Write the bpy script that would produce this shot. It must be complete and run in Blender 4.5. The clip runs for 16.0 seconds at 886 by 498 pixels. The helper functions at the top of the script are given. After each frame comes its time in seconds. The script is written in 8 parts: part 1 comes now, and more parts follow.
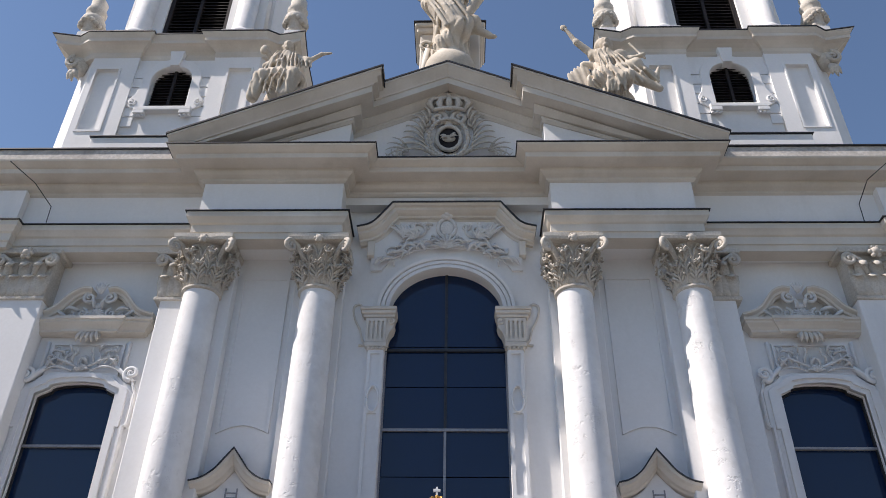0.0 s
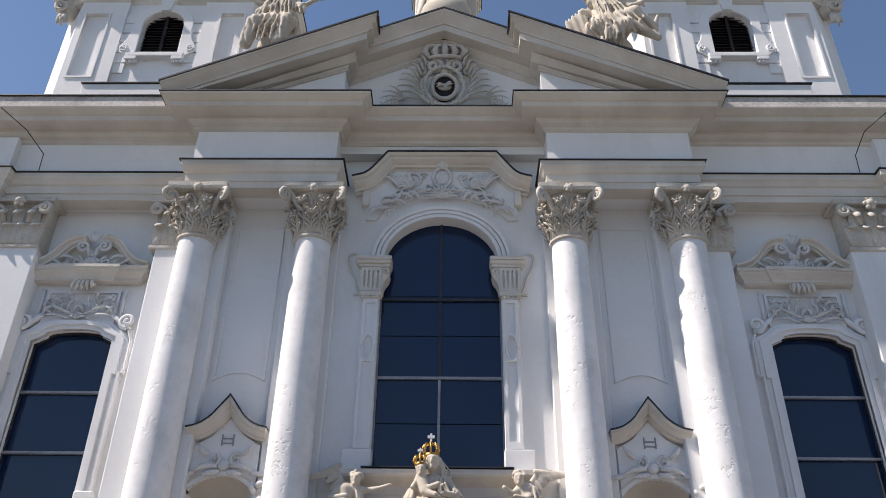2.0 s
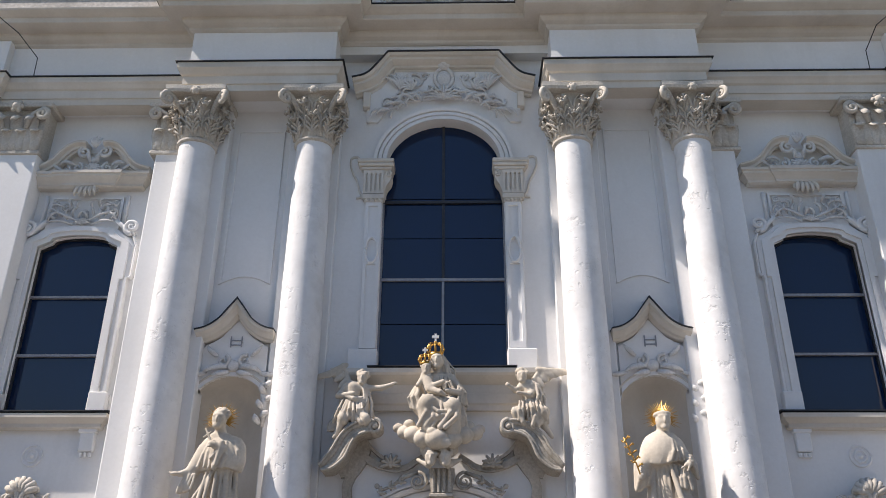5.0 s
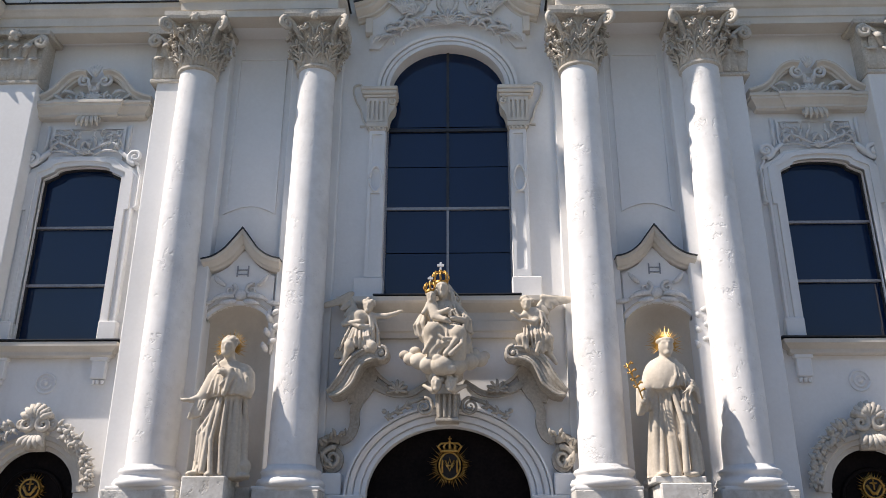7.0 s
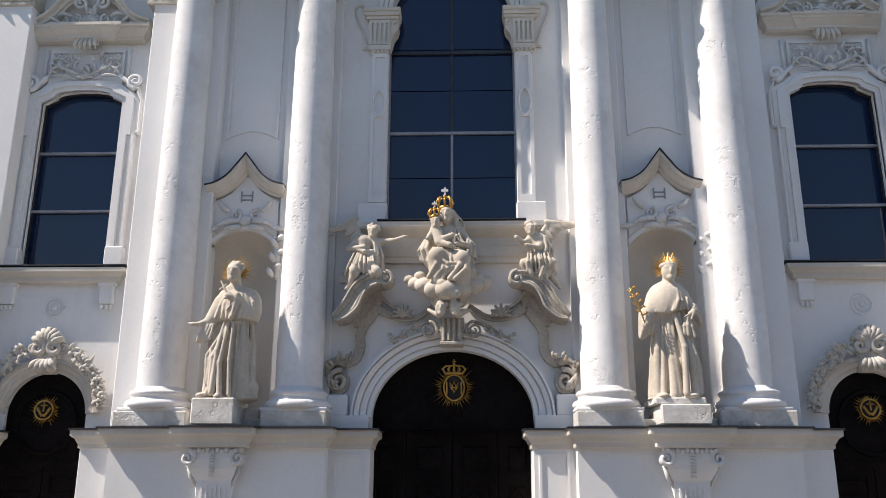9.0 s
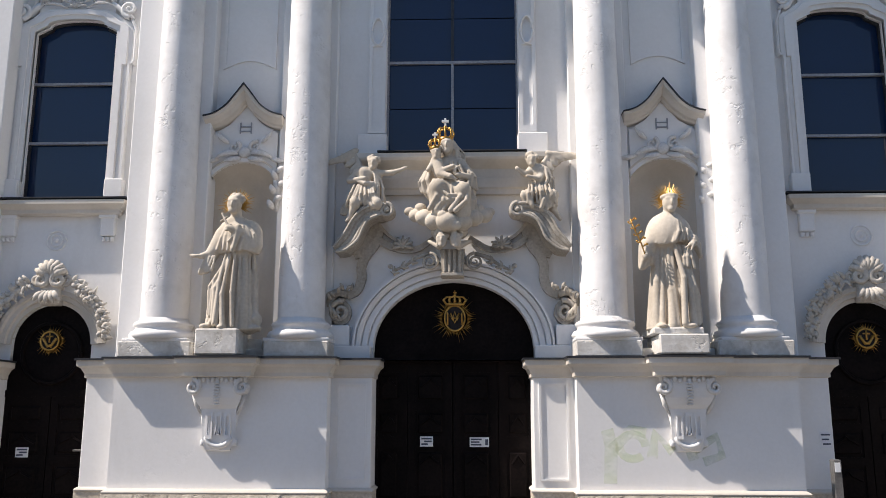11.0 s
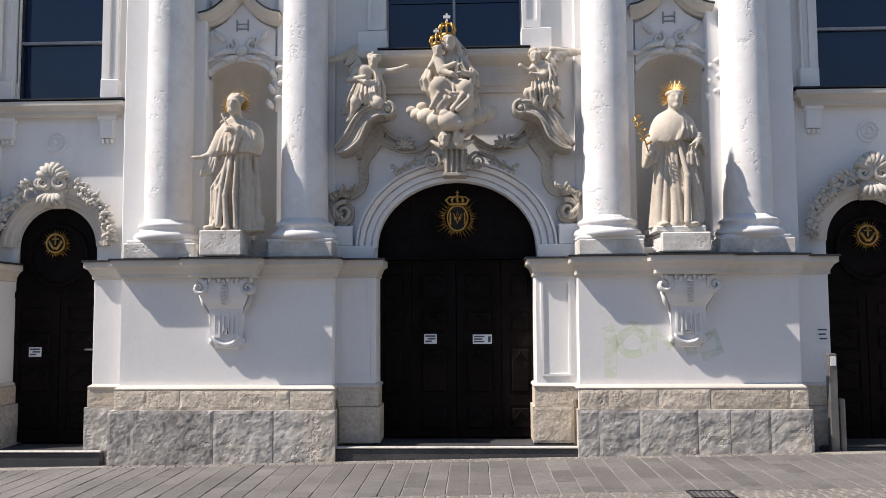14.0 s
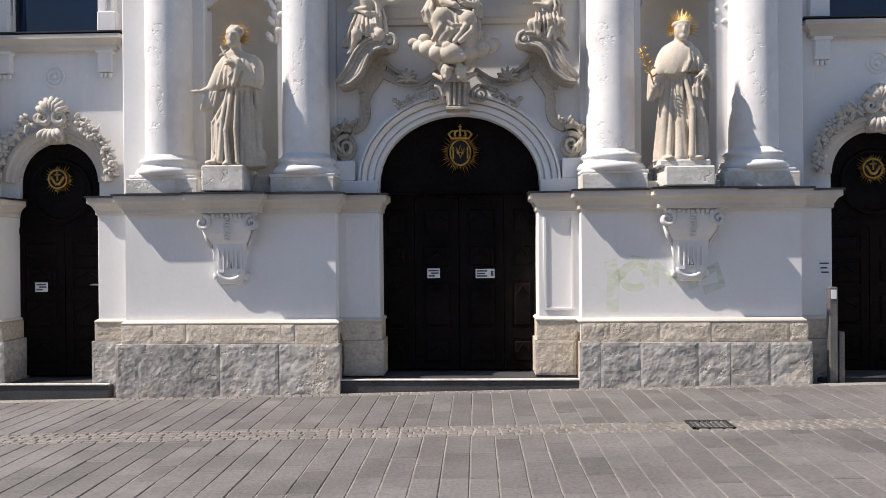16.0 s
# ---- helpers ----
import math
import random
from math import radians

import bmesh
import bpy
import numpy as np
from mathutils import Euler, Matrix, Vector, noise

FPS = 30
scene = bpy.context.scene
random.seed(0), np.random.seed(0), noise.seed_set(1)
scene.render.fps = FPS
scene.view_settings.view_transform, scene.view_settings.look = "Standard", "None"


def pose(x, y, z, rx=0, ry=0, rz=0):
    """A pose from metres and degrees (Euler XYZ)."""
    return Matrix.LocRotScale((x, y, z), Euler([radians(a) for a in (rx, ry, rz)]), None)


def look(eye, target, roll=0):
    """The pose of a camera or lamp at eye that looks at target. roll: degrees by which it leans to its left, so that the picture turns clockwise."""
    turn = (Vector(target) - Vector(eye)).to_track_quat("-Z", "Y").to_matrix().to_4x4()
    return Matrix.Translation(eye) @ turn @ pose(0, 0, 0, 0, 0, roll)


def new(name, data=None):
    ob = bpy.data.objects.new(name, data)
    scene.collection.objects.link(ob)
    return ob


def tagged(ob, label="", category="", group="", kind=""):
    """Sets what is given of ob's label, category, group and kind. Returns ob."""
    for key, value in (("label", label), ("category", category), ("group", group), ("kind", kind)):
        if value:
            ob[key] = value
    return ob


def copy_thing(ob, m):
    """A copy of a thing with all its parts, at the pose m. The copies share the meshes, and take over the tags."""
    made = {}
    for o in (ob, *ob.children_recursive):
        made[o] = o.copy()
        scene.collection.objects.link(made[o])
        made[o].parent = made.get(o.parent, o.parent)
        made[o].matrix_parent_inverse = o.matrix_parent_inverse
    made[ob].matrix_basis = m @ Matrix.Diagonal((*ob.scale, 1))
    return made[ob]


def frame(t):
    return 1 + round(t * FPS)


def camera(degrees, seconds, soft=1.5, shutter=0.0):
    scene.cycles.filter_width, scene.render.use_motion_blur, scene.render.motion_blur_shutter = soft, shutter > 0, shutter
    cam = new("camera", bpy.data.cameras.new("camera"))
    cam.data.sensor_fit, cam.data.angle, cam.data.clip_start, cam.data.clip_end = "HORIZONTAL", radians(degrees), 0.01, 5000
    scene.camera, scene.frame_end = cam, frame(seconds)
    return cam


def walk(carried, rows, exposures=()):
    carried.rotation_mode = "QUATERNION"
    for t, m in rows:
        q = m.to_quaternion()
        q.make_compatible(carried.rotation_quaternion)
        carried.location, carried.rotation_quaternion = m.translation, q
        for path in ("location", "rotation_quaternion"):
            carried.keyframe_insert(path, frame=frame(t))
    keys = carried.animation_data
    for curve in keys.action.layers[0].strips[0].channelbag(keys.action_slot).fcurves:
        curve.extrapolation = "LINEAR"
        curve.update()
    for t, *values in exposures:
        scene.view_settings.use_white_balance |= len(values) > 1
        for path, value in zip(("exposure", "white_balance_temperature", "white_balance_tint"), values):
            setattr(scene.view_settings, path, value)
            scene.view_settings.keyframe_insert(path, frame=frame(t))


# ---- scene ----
cam = camera(55.75, 16.0, soft=0.7)
EYE = Vector((0.215, 0.0, 1.6))
# seconds, yaw, pitch, roll of a hand-held camera that tilts down from the gable to the street
ROWS = [
    (0.0, 1.56, 35.79, 0.80),
    (0.5, 1.44, 34.89, 0.81),
    (1.0, 1.33, 34.04, 0.78),
    (1.5, 1.22, 33.22, 0.82),
    (2.0, 1.10, 32.36, 0.82),
    (2.5, 1.03, 31.39, 0.73),
    (3.0, 0.97, 30.29, 0.63),
    (3.5, 0.95, 29.10, 0.52),
    (4.0, 1.04, 27.97, 0.41),
    (6.5, 1.51, 22.09, 0.20),
    (7.0, 1.58, 20.83, 0.14),
    (7.5, 1.67, 19.55, 0.15),
    (8.0, 1.76, 18.26, 0.13),
    (8.5, 1.84, 17.00, 0.14),
    (9.0, 1.87, 15.72, 0.13),
    (11.5, 1.94, 9.90, -0.02),
    (12.0, 1.99, 8.73, -0.17),
    (12.5, 2.03, 7.57, -0.27),
    (13.0, 2.07, 6.43, -0.32),
    (13.5, 2.08, 5.33, -0.36),
    (14.0, 2.11, 4.22, -0.36),
    (14.5, 2.16, 3.12, -0.35),
    (15.0, 2.21, 2.01, -0.39),
    (15.5, 2.28, 0.88, -0.45),
    (16.0, 2.34, -0.24, -0.50),
]


def aim(yaw, pitch, roll):
    yaw, pitch = radians(yaw), radians(pitch)
    way = Vector((-math.sin(yaw) * math.cos(pitch), math.cos(yaw) * math.cos(pitch), math.sin(pitch)))
    return look(EYE, EYE + way, roll)


walk(cam, [(t, aim(*a)) for t, *a in ROWS], exposures=((0.0, 0.36, 6690, 16), (4.0, 0.37, 6770, 15.5), (8.0, 0.37, 6880, 14.5), (16.0, 0.34, 6810, 15)))

# ---- light ----
world = bpy.data.worlds.new("sky")
scene.world = world
world.use_nodes = True
wn = world.node_tree
sky = wn.nodes.new("ShaderNodeTexSky")
sky.sky_type = "NISHITA"
sky.sun_disc = False
SUN = Vector((-0.39, -0.112, 0.5)).normalized()
sky.sun_elevation = math.asin(SUN.z)
sky.sun_rotation = math.atan2(SUN.x, SUN.y)
sky.air_density, sky.dust_density, sky.ozone_density = 1.3, 0.1, 4.0
wn.nodes["Background"].inputs["Strength"].default_value = 0.094
wn.links.new(sky.outputs[0], wn.nodes["Background"].inputs["Color"])
sun = new("sun", bpy.data.lights.new("sun", "SUN"))
sun.data.energy, sun.data.angle, sun.data.color = 5.0, radians(0.53), (1.0, 0.95, 0.88)
sun.matrix_world = look((0, 0, 30), Vector((0, 0, 30)) - SUN)


# ---- materials ----
def material(name, low, high, rough=0.8, metal=0.0, big=0.8, fine=30.0, bump=0.15, stain=None, stain_size=1.2,
             stain_amount=0.4, vary=0.0, streak=False, spec=0.5, grain=0.5, pits=0.0, pit_size=9.0):
    """Noise between two colours at two sizes, stains with a shape of their own, fine relief."""
    m = bpy.data.materials.new(name)
    m.use_nodes = True
    t = m.node_tree
    n, link = t.nodes, t.links.new
    b = n["Principled BSDF"]
    b.inputs["Roughness"].default_value, b.inputs["Metallic"].default_value = rough, metal
    b.inputs["Specular IOR Level"].default_value = spec
    co = n.new("ShaderNodeTexCoord")
    geo = n.new("ShaderNodeNewGeometry")
    where = geo.outputs["Position"]
    n1 = n.new("ShaderNodeTexNoise")
    n1.inputs["Scale"].default_value, n1.inputs["Detail"].default_value = big, 6
    n2 = n.new("ShaderNodeTexNoise")
    n2.inputs["Scale"].default_value, n2.inputs["Detail"].default_value = fine, 8
    link(where, n1.inputs["Vector"]), link(where, n2.inputs["Vector"])
    mixn = n.new("ShaderNodeMath")
    mixn.operation = "MULTIPLY_ADD"
    link(n2.outputs[0], mixn.inputs[0])
    mixn.inputs[1].default_value = grain
    half = n.new("ShaderNodeMath")
    half.operation = "MULTIPLY"
    half.inputs[1].default_value = 1 - grain
    link(n1.outputs[0], half.inputs[0]), link(half.outputs[0], mixn.inputs[2])
    ramp = n.new("ShaderNodeValToRGB")
    ramp.color_ramp.elements[0].position, ramp.color_ramp.elements[1].position = 0.36, 0.64
    ramp.color_ramp.elements[0].color, ramp.color_ramp.elements[1].color = (*low, 1), (*high, 1)
    link(mixn.outputs[0], ramp.inputs[0])
    out = ramp.outputs[0]
    if stain:
        n3 = n.new("ShaderNodeTexNoise")
        n3.inputs["Scale"].default_value, n3.inputs["Detail"].default_value = stain_size, 10
        n3.inputs["Roughness"].default_value = 0.65
        if streak:
            mp = n.new("ShaderNodeMapping")
            mp.inputs["Scale"].default_value = (1.0, 1.0, 0.22)
            link(where, mp.inputs["Vector"]), link(mp.outputs[0], n3.inputs["Vector"])
        else:
            link(where, n3.inputs["Vector"])
        r3 = n.new("ShaderNodeMapRange")
        r3.inputs["From Min"].default_value, r3.inputs["From Max"].default_value = 0.52, 0.74
        r3.inputs["To Max"].default_value = stain_amount
        link(n3.outputs[0], r3.inputs["Value"])
        mx = n.new("ShaderNodeMix")
        mx.data_type = "RGBA"
        mx.inputs["B"].default_value = (*stain, 1)
        for s in mx.inputs:
            if s.type == "RGBA" and s.name == "B":
                s.default_value = (*stain, 1)
        link(r3.outputs[0], mx.inputs[0])
        link(out, [s for s in mx.inputs if s.type == "RGBA"][0])
        out = [s for s in mx.outputs if s.type == "RGBA"][0]
    if vary:
        info = n.new("ShaderNodeObjectInfo")
        hs = n.new("ShaderNodeHueSaturation")
        v = n.new("ShaderNodeMapRange")
        v.inputs["To Min"].default_value, v.inputs["To Max"].default_value = 1 - vary, 1 + vary
        link(info.outputs["Random"], v.inputs["Value"]), link(v.outputs[0], hs.inputs["Value"])
        isl = n.new("ShaderNodeMapRange")
        isl.inputs["To Min"].default_value, isl.inputs["To Max"].default_value = 1 - vary, 1 + vary * 0.6
        link(geo.outputs["Random Per Island"], isl.inputs["Value"]), link(isl.outputs[0], hs.inputs["Saturation"])
        link(out, hs.inputs["Color"])
        out = hs.outputs[0]
    link(out, b.inputs["Base Color"])
    if bump:
        bp = n.new("ShaderNodeBump")
        bp.inputs["Strength"].default_value, bp.inputs["Distance"].default_value = bump, 0.02
        high = mixn.outputs[0]
        if pits:
            # chips and hollows of the surface, scattered in patches
            n4, n5 = n.new("ShaderNodeTexNoise"), n.new("ShaderNodeTexNoise")
            n4.inputs["Scale"].default_value, n4.inputs["Detail"].default_value, n4.inputs["Roughness"].default_value = pit_size, 5, 0.6
            n5.inputs["Scale"].default_value, n5.inputs["Detail"].default_value = pit_size * 0.22, 3
            link(where, n4.inputs["Vector"]), link(where, n5.inputs["Vector"])
            both, hole, low_end = n.new("ShaderNodeMath"), n.new("ShaderNodeMapRange"), n.new("ShaderNodeMath")
            both.operation, both.inputs[1].default_value = "MULTIPLY_ADD", 0.6
            link(n5.outputs[0], both.inputs[0]), link(n4.outputs[0], both.inputs[2])
            hole.inputs["From Min"].default_value, hole.inputs["From Max"].default_value, hole.inputs["To Max"].default_value = 0.90, 1.02, pits
            link(both.outputs[0], hole.inputs["Value"])
            low_end.operation = "SUBTRACT"
            link(high, low_end.inputs[0]), link(hole.outputs[0], low_end.inputs[1])
            high = low_end.outputs[0]
        link(high, bp.inputs["Height"]), link(bp.outputs[0], b.inputs["Normal"])
    return m


PLASTER = material("white_plaster", (0.75, 0.74, 0.725), (0.83, 0.82, 0.81), 0.85, big=0.7, fine=24, bump=0.12,
                   stain=(0.50, 0.48, 0.43), stain_size=0.9, stain_amount=0.32, streak=True, grain=0.25, pits=0.5, pit_size=5.0)
TRIM = material("cream_plaster", (0.57, 0.52, 0.45), (0.71, 0.66, 0.59), 0.85, big=1.1, fine=30, bump=0.15,
                stain=(0.40, 0.36, 0.30), stain_size=1.6, stain_amount=0.4, streak=True, grain=0.15)
SHAFT = material("limewashed_column", (0.72, 0.71, 0.70), (0.84, 0.83, 0.82), 0.85, big=1.4, fine=9, bump=0.5,
                 stain=(0.50, 0.48, 0.45), stain_size=2.2, stain_amount=0.4, grain=0.35, pits=0.55, pit_size=13.0)
ORNAMENT = material("stucco_ornament", (0.46, 0.415, 0.35), (0.68, 0.635, 0.57), 0.9, big=2.5, fine=40, bump=0.3,
                    stain=(0.26, 0.23, 0.19), stain_size=5.0, stain_amount=0.6)
RELIEF = material("white_stucco_relief", (0.58, 0.56, 0.54), (0.76, 0.75, 0.73), 0.9, big=2.5, fine=40, bump=0.25,
                  stain=(0.40, 0.38, 0.35), stain_size=4.0, stain_amount=0.4)
STATUE = material("weathered_sandstone", (0.47, 0.41, 0.33), (0.66, 0.59, 0.495), 0.9, big=2.0, fine=30, bump=0.12,
                  stain=(0.19, 0.155, 0.115), stain_size=2.2, stain_amount=0.5, streak=True, grain=0.3)
PORTALSTONE = material("weathered_portal_stucco", (0.35, 0.31, 0.255), (0.57, 0.52, 0.45), 0.9, big=2.2, fine=36, bump=0.3,
                       stain=(0.17, 0.145, 0.11), stain_size=3.5, stain_amount=0.6, streak=True)
GREYSTONE = material("rough_grey_stone", (0.23, 0.215, 0.195), (0.60, 0.575, 0.535), 0.9, big=2.2, fine=16, bump=0.8,
                     stain=(0.46, 0.35, 0.22), stain_size=1.1, stain_amount=0.7, vary=0.12, pits=1.0, pit_size=8.0)
WARMSTONE = material("warm_limestone", (0.46, 0.395, 0.31), (0.75, 0.665, 0.555), 0.9, big=3.0, fine=30, bump=0.7, pits=0.8, pit_size=14.0,
                     stain=(0.22, 0.16, 0.10), stain_size=3.0, stain_amount=0.6, vary=0.14)
SLABSTONE = material("pale_ledge_stone", (0.52, 0.49, 0.44), (0.77, 0.75, 0.71), 0.9, big=4.0, fine=24, bump=0.5, pits=0.7, pit_size=14.0,
                     stain=(0.34, 0.30, 0.25), stain_size=3.5, stain_amount=0.55, grain=0.3)
FLASHING = material("dark_sheet_metal", (0.020, 0.021, 0.025), (0.05, 0.05, 0.055), 0.5, metal=0.3, big=3, fine=20, bump=0.05)
PARAPET = material("stained_cornice", (0.38, 0.35, 0.32), (0.66, 0.62, 0.57), 0.9, big=1.2, fine=20, bump=0.3,
                   stain=(0.22, 0.20, 0.18), stain_size=1.4, stain_amount=0.7)
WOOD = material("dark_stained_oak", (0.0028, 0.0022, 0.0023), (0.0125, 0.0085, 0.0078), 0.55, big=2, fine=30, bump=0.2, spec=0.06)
LOUVRE = material("dark_brown_louvre", (0.014, 0.011, 0.011), (0.034, 0.027, 0.025), 0.6, big=3, fine=30, bump=0.1, spec=0.2)
GOLD = material("gilding", (0.42, 0.23, 0.05), (0.70, 0.43, 0.13), 0.42, metal=0.85, big=8, fine=60, bump=0.2)
IRON = material("iron_bar", (0.22, 0.225, 0.24), (0.36, 0.36, 0.38), 0.5, metal=0.2, big=5, fine=40, bump=0.05)
PAVING = material("worn_street_slab", (0.104, 0.098, 0.092), (0.184, 0.173, 0.164), 0.75, big=1.3, fine=34, bump=0.35,
                  stain=(0.09, 0.09, 0.092), stain_size=0.9, stain_amount=0.6, vary=0.17)
COBBLE = material("small_cobble", (0.11, 0.10, 0.09), (0.22, 0.20, 0.18), 0.7, big=3, fine=40, bump=0.4, vary=0.2)
BED = material("sandy_joint_bed", (0.17, 0.155, 0.135), (0.40, 0.37, 0.33), 0.95, big=1.0, fine=30, bump=0.4,
               stain=(0.09, 0.085, 0.08), stain_size=1.0, stain_amount=0.5)
STEPSTONE = material("granite_threshold", (0.03, 0.03, 0.033), (0.08, 0.08, 0.085), 0.6, big=2, fine=60, bump=0.2)
PAPER = material("white_sign_plate", (0.72, 0.73, 0.74), (0.80, 0.80, 0.80), 0.6, big=6, fine=40, bump=0.02)
INK = material("sign_ink", (0.05, 0.06, 0.09), (0.09, 0.10, 0.13), 0.7, big=6, fine=40, bump=0.02)
# dark wall colour that stands for a room without light
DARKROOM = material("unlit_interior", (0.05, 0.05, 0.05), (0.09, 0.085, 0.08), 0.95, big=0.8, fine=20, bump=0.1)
STEEL = material("brushed_steel_post", (0.13, 0.125, 0.12), (0.22, 0.21, 0.20), 0.5, metal=0.4, big=4, fine=40, bump=0.05)
BLUEGLASS = bpy.data.materials.new("dark_window_glass")
BLUEGLASS.use_nodes = True
_g = BLUEGLASS.node_tree.nodes["Principled BSDF"]
_g.inputs["Base Color"].default_value = (0.004, 0.017, 0.056, 1)
_g.inputs["Roughness"].default_value = 0.06
_g.inputs["IOR"].default_value = 1.5
_g.inputs["Specular IOR Level"].default_value = 0.5
_w = BLUEGLASS.node_tree.nodes.new("ShaderNodeTexNoise")
_w.inputs["Scale"].default_value = 1.6
_b = BLUEGLASS.node_tree.nodes.new("ShaderNodeBump")
_b.inputs["Strength"].default_value, _b.inputs["Distance"].default_value = 0.06, 0.02
BLUEGLASS.node_tree.links.new(_w.outputs[0], _b.inputs["Height"])
BLUEGLASS.node_tree.links.new(_b.outputs[0], _g.inputs["Normal"])


# ---- mesh tools ----
def mesh_of(name, verts, faces, mat, smooth=False):
    me = bpy.data.meshes.new(name)
    me.from_pydata([tuple(v) for v in verts], [], faces)
    bm = bmesh.new()
    bm.from_mesh(me)
    bmesh.ops.recalc_face_normals(bm, faces=bm.faces)
    bm.to_mesh(me)
    bm.free()
    if smooth:
        me.polygons.foreach_set("use_smooth", [True] * len(me.polygons))
    if mat:
        me.materials.append(mat)
    return me


def joined(name, chunks, mat, smooth=False):
    """One mesh from several (verts, faces)."""
    V, F = [], []
    for v, f in chunks:
        o = len(V)
        V += [tuple(p) for p in v]
        F += [[i + o for i in q] for q in f]
    return mesh_of(name, V, F, mat, smooth)


def thing(name, me=None, label="", category="", group="", kind="", at=None):
    ob = new(name, me)
    if at is not None:
        ob.matrix_basis = at
    return tagged(ob, label, category, group, kind)


def part(name, me, parent, label="", at=None):
    ob = new(name, me)
    ob.parent = parent
    if at is not None:
        ob.matrix_basis = at
    if label:
        tagged(ob, label)
    return ob


def box(x0, x1, y0, y1, z0, z1):
    v = [(x, y, z) for z in (z0, z1) for y in (y0, y1) for x in (x0, x1)]
    return v, [[0, 2, 3, 1], [4, 5, 7, 6], [0, 1, 5, 4], [2, 6, 7, 3], [0, 4, 6, 2], [1, 3, 7, 5]]


def soft_box(x0, x1, y0, y1, z0, z1, b=0.012):
    """A block with its edges chamfered."""
    bm = bmesh.new()
    v, f = box(x0, x1, y0, y1, z0, z1)
    vs = [bm.verts.new(p) for p in v]
    for q in f:
        bm.faces.new([vs[i] for i in q])
    bmesh.ops.bevel(bm, geom=bm.edges[:], offset=b, segments=1, affect="EDGES")
    bm.verts.index_update()
    r = [tuple(p.co) for p in bm.verts], [[p.index for p in q.verts] for q in bm.faces]
    bm.free()
    return r


def sweep(plan, profile, closed=False):
    """A moulding: the profile (out, z) runs along the plan (x, y) with mitred corners; out is to the right of the plan's way."""
    n = len(plan)
    P = [Vector(p) for p in plan]
    V = []
    for i in range(n):
        a = P[i] - P[i - 1] if i or closed else P[1] - P[0]
        b = P[(i + 1) % n] - P[i] if i < n - 1 or closed else a
        a, b = a.normalized(), b.normalized()
        na, nb = Vector((a.y, -a.x)), Vector((b.y, -b.x))
        m = (na + nb).normalized()
        m /= max(m.dot(na), 0.3)
        for o, z in profile:
            V.append((P[i].x + m.x * o, P[i].y + m.y * o, z))
    k = len(profile)
    F = []
    for i in range(n if closed else n - 1):
        j = (i + 1) % n
        for q in range(k):
            w = (q + 1) % k
            F.append([i * k + q, i * k + w, j * k + w, j * k + q])
    if not closed:
        F += [list(range(k)), [(n - 1) * k + q for q in range(k)]]
    return V, F


def lathe(profile, segs=32, at=(0, 0, 0), a0=0.0, a1=math.tau):
    """Turns (radius, z) round an upright axis."""
    full = abs(a1 - a0 - math.tau) < 1e-6
    m = segs if full else segs + 1
    V, F = [], []
    for r, z in profile:
        for i in range(m):
            a = a0 + (a1 - a0) * i / segs
            V.append((at[0] + r * math.cos(a), at[1] + r * math.sin(a), at[2] + z))
    for j in range(len(profile) - 1):
        for i in range(segs):
            k = (i + 1) % m
            F.append([j * m + i, j * m + k, (j + 1) * m + k, (j + 1) * m + i])
    if full:
        F += [list(range(m)), [(len(profile) - 1) * m + i for i in range(m)]]
    return V, F


def tube(path, radii, segs=8, flat=1.0):
    """A rod along a path, with a radius at each point; flat squeezes it in y."""
    P = [Vector(p) for p in path]
    V, F = [], []
    n = len(P)
    for i in range(n):
        d = (P[min(i + 1, n - 1)] - P[max(i - 1, 0)]).normalized()
        u = Vector((0, 1, 0)).cross(d)
        if u.length < 0.05:
            u = Vector((1, 0, 0)).cross(d)
        u.normalize()
        w = d.cross(u)
        r = radii[i] if isinstance(radii, (list, tuple)) else radii
        for k in range(segs):
            a = math.tau * k / segs
            V.append(P[i] + r * (math.cos(a) * u + flat * math.sin(a) * w))
    for i in range(n - 1):
        for k in range(segs):
            j = (k + 1) % segs
            F.append([i * segs + k, i * segs + j, (i + 1) * segs + j, (i + 1) * segs + k])
    F += [list(range(segs)), [(n - 1) * segs + k for k in range(segs)]]
    return V, F


def spiral(cx, cy, cz, r0, turns, start, sense=1, thick=0.03, grow=0.0, segs=40):
    """A scroll in an upright plane that winds inwards from r0; its thickness falls towards the eye."""
    path, rad = [], []
    for i in range(segs + 1):
        s = i / segs
        a = start + sense * turns * math.tau * s
        r = r0 * (1 - 0.9 * s)
        path.append((cx + r * math.cos(a), cy - grow * s, cz + r * math.sin(a)))
        rad.append(thick * (1 - 0.55 * s))
    return tube(path, rad, 8)


def ball(c, r, sx=1, sy=1, sz=1, n=10):
    V, F = [], []
    m = n * 2
    for j in range(1, n):
        a = math.pi * j / n
        for i in range(m):
            b = math.tau * i / m
            V.append((c[0] + r * sx * math.sin(a) * math.cos(b), c[1] + r * sy * math.sin(a) * math.sin(b), c[2] + r * sz * math.cos(a)))
    for j in range(n - 2):
        for i in range(m):
            k = (i + 1) % m
            F.append([j * m + i, j * m + k, (j + 1) * m + k, (j + 1) * m + i])
    V += [(c[0], c[1], c[2] + r * sz), (c[0], c[1], c[2] - r * sz)]
    t, b2 = len(V) - 2, len(V) - 1
    for i in range(m):
        k = (i + 1) % m
        F += [[t, k, i], [b2, (n - 2) * m + i, (n - 2) * m + k]]
    return V, F


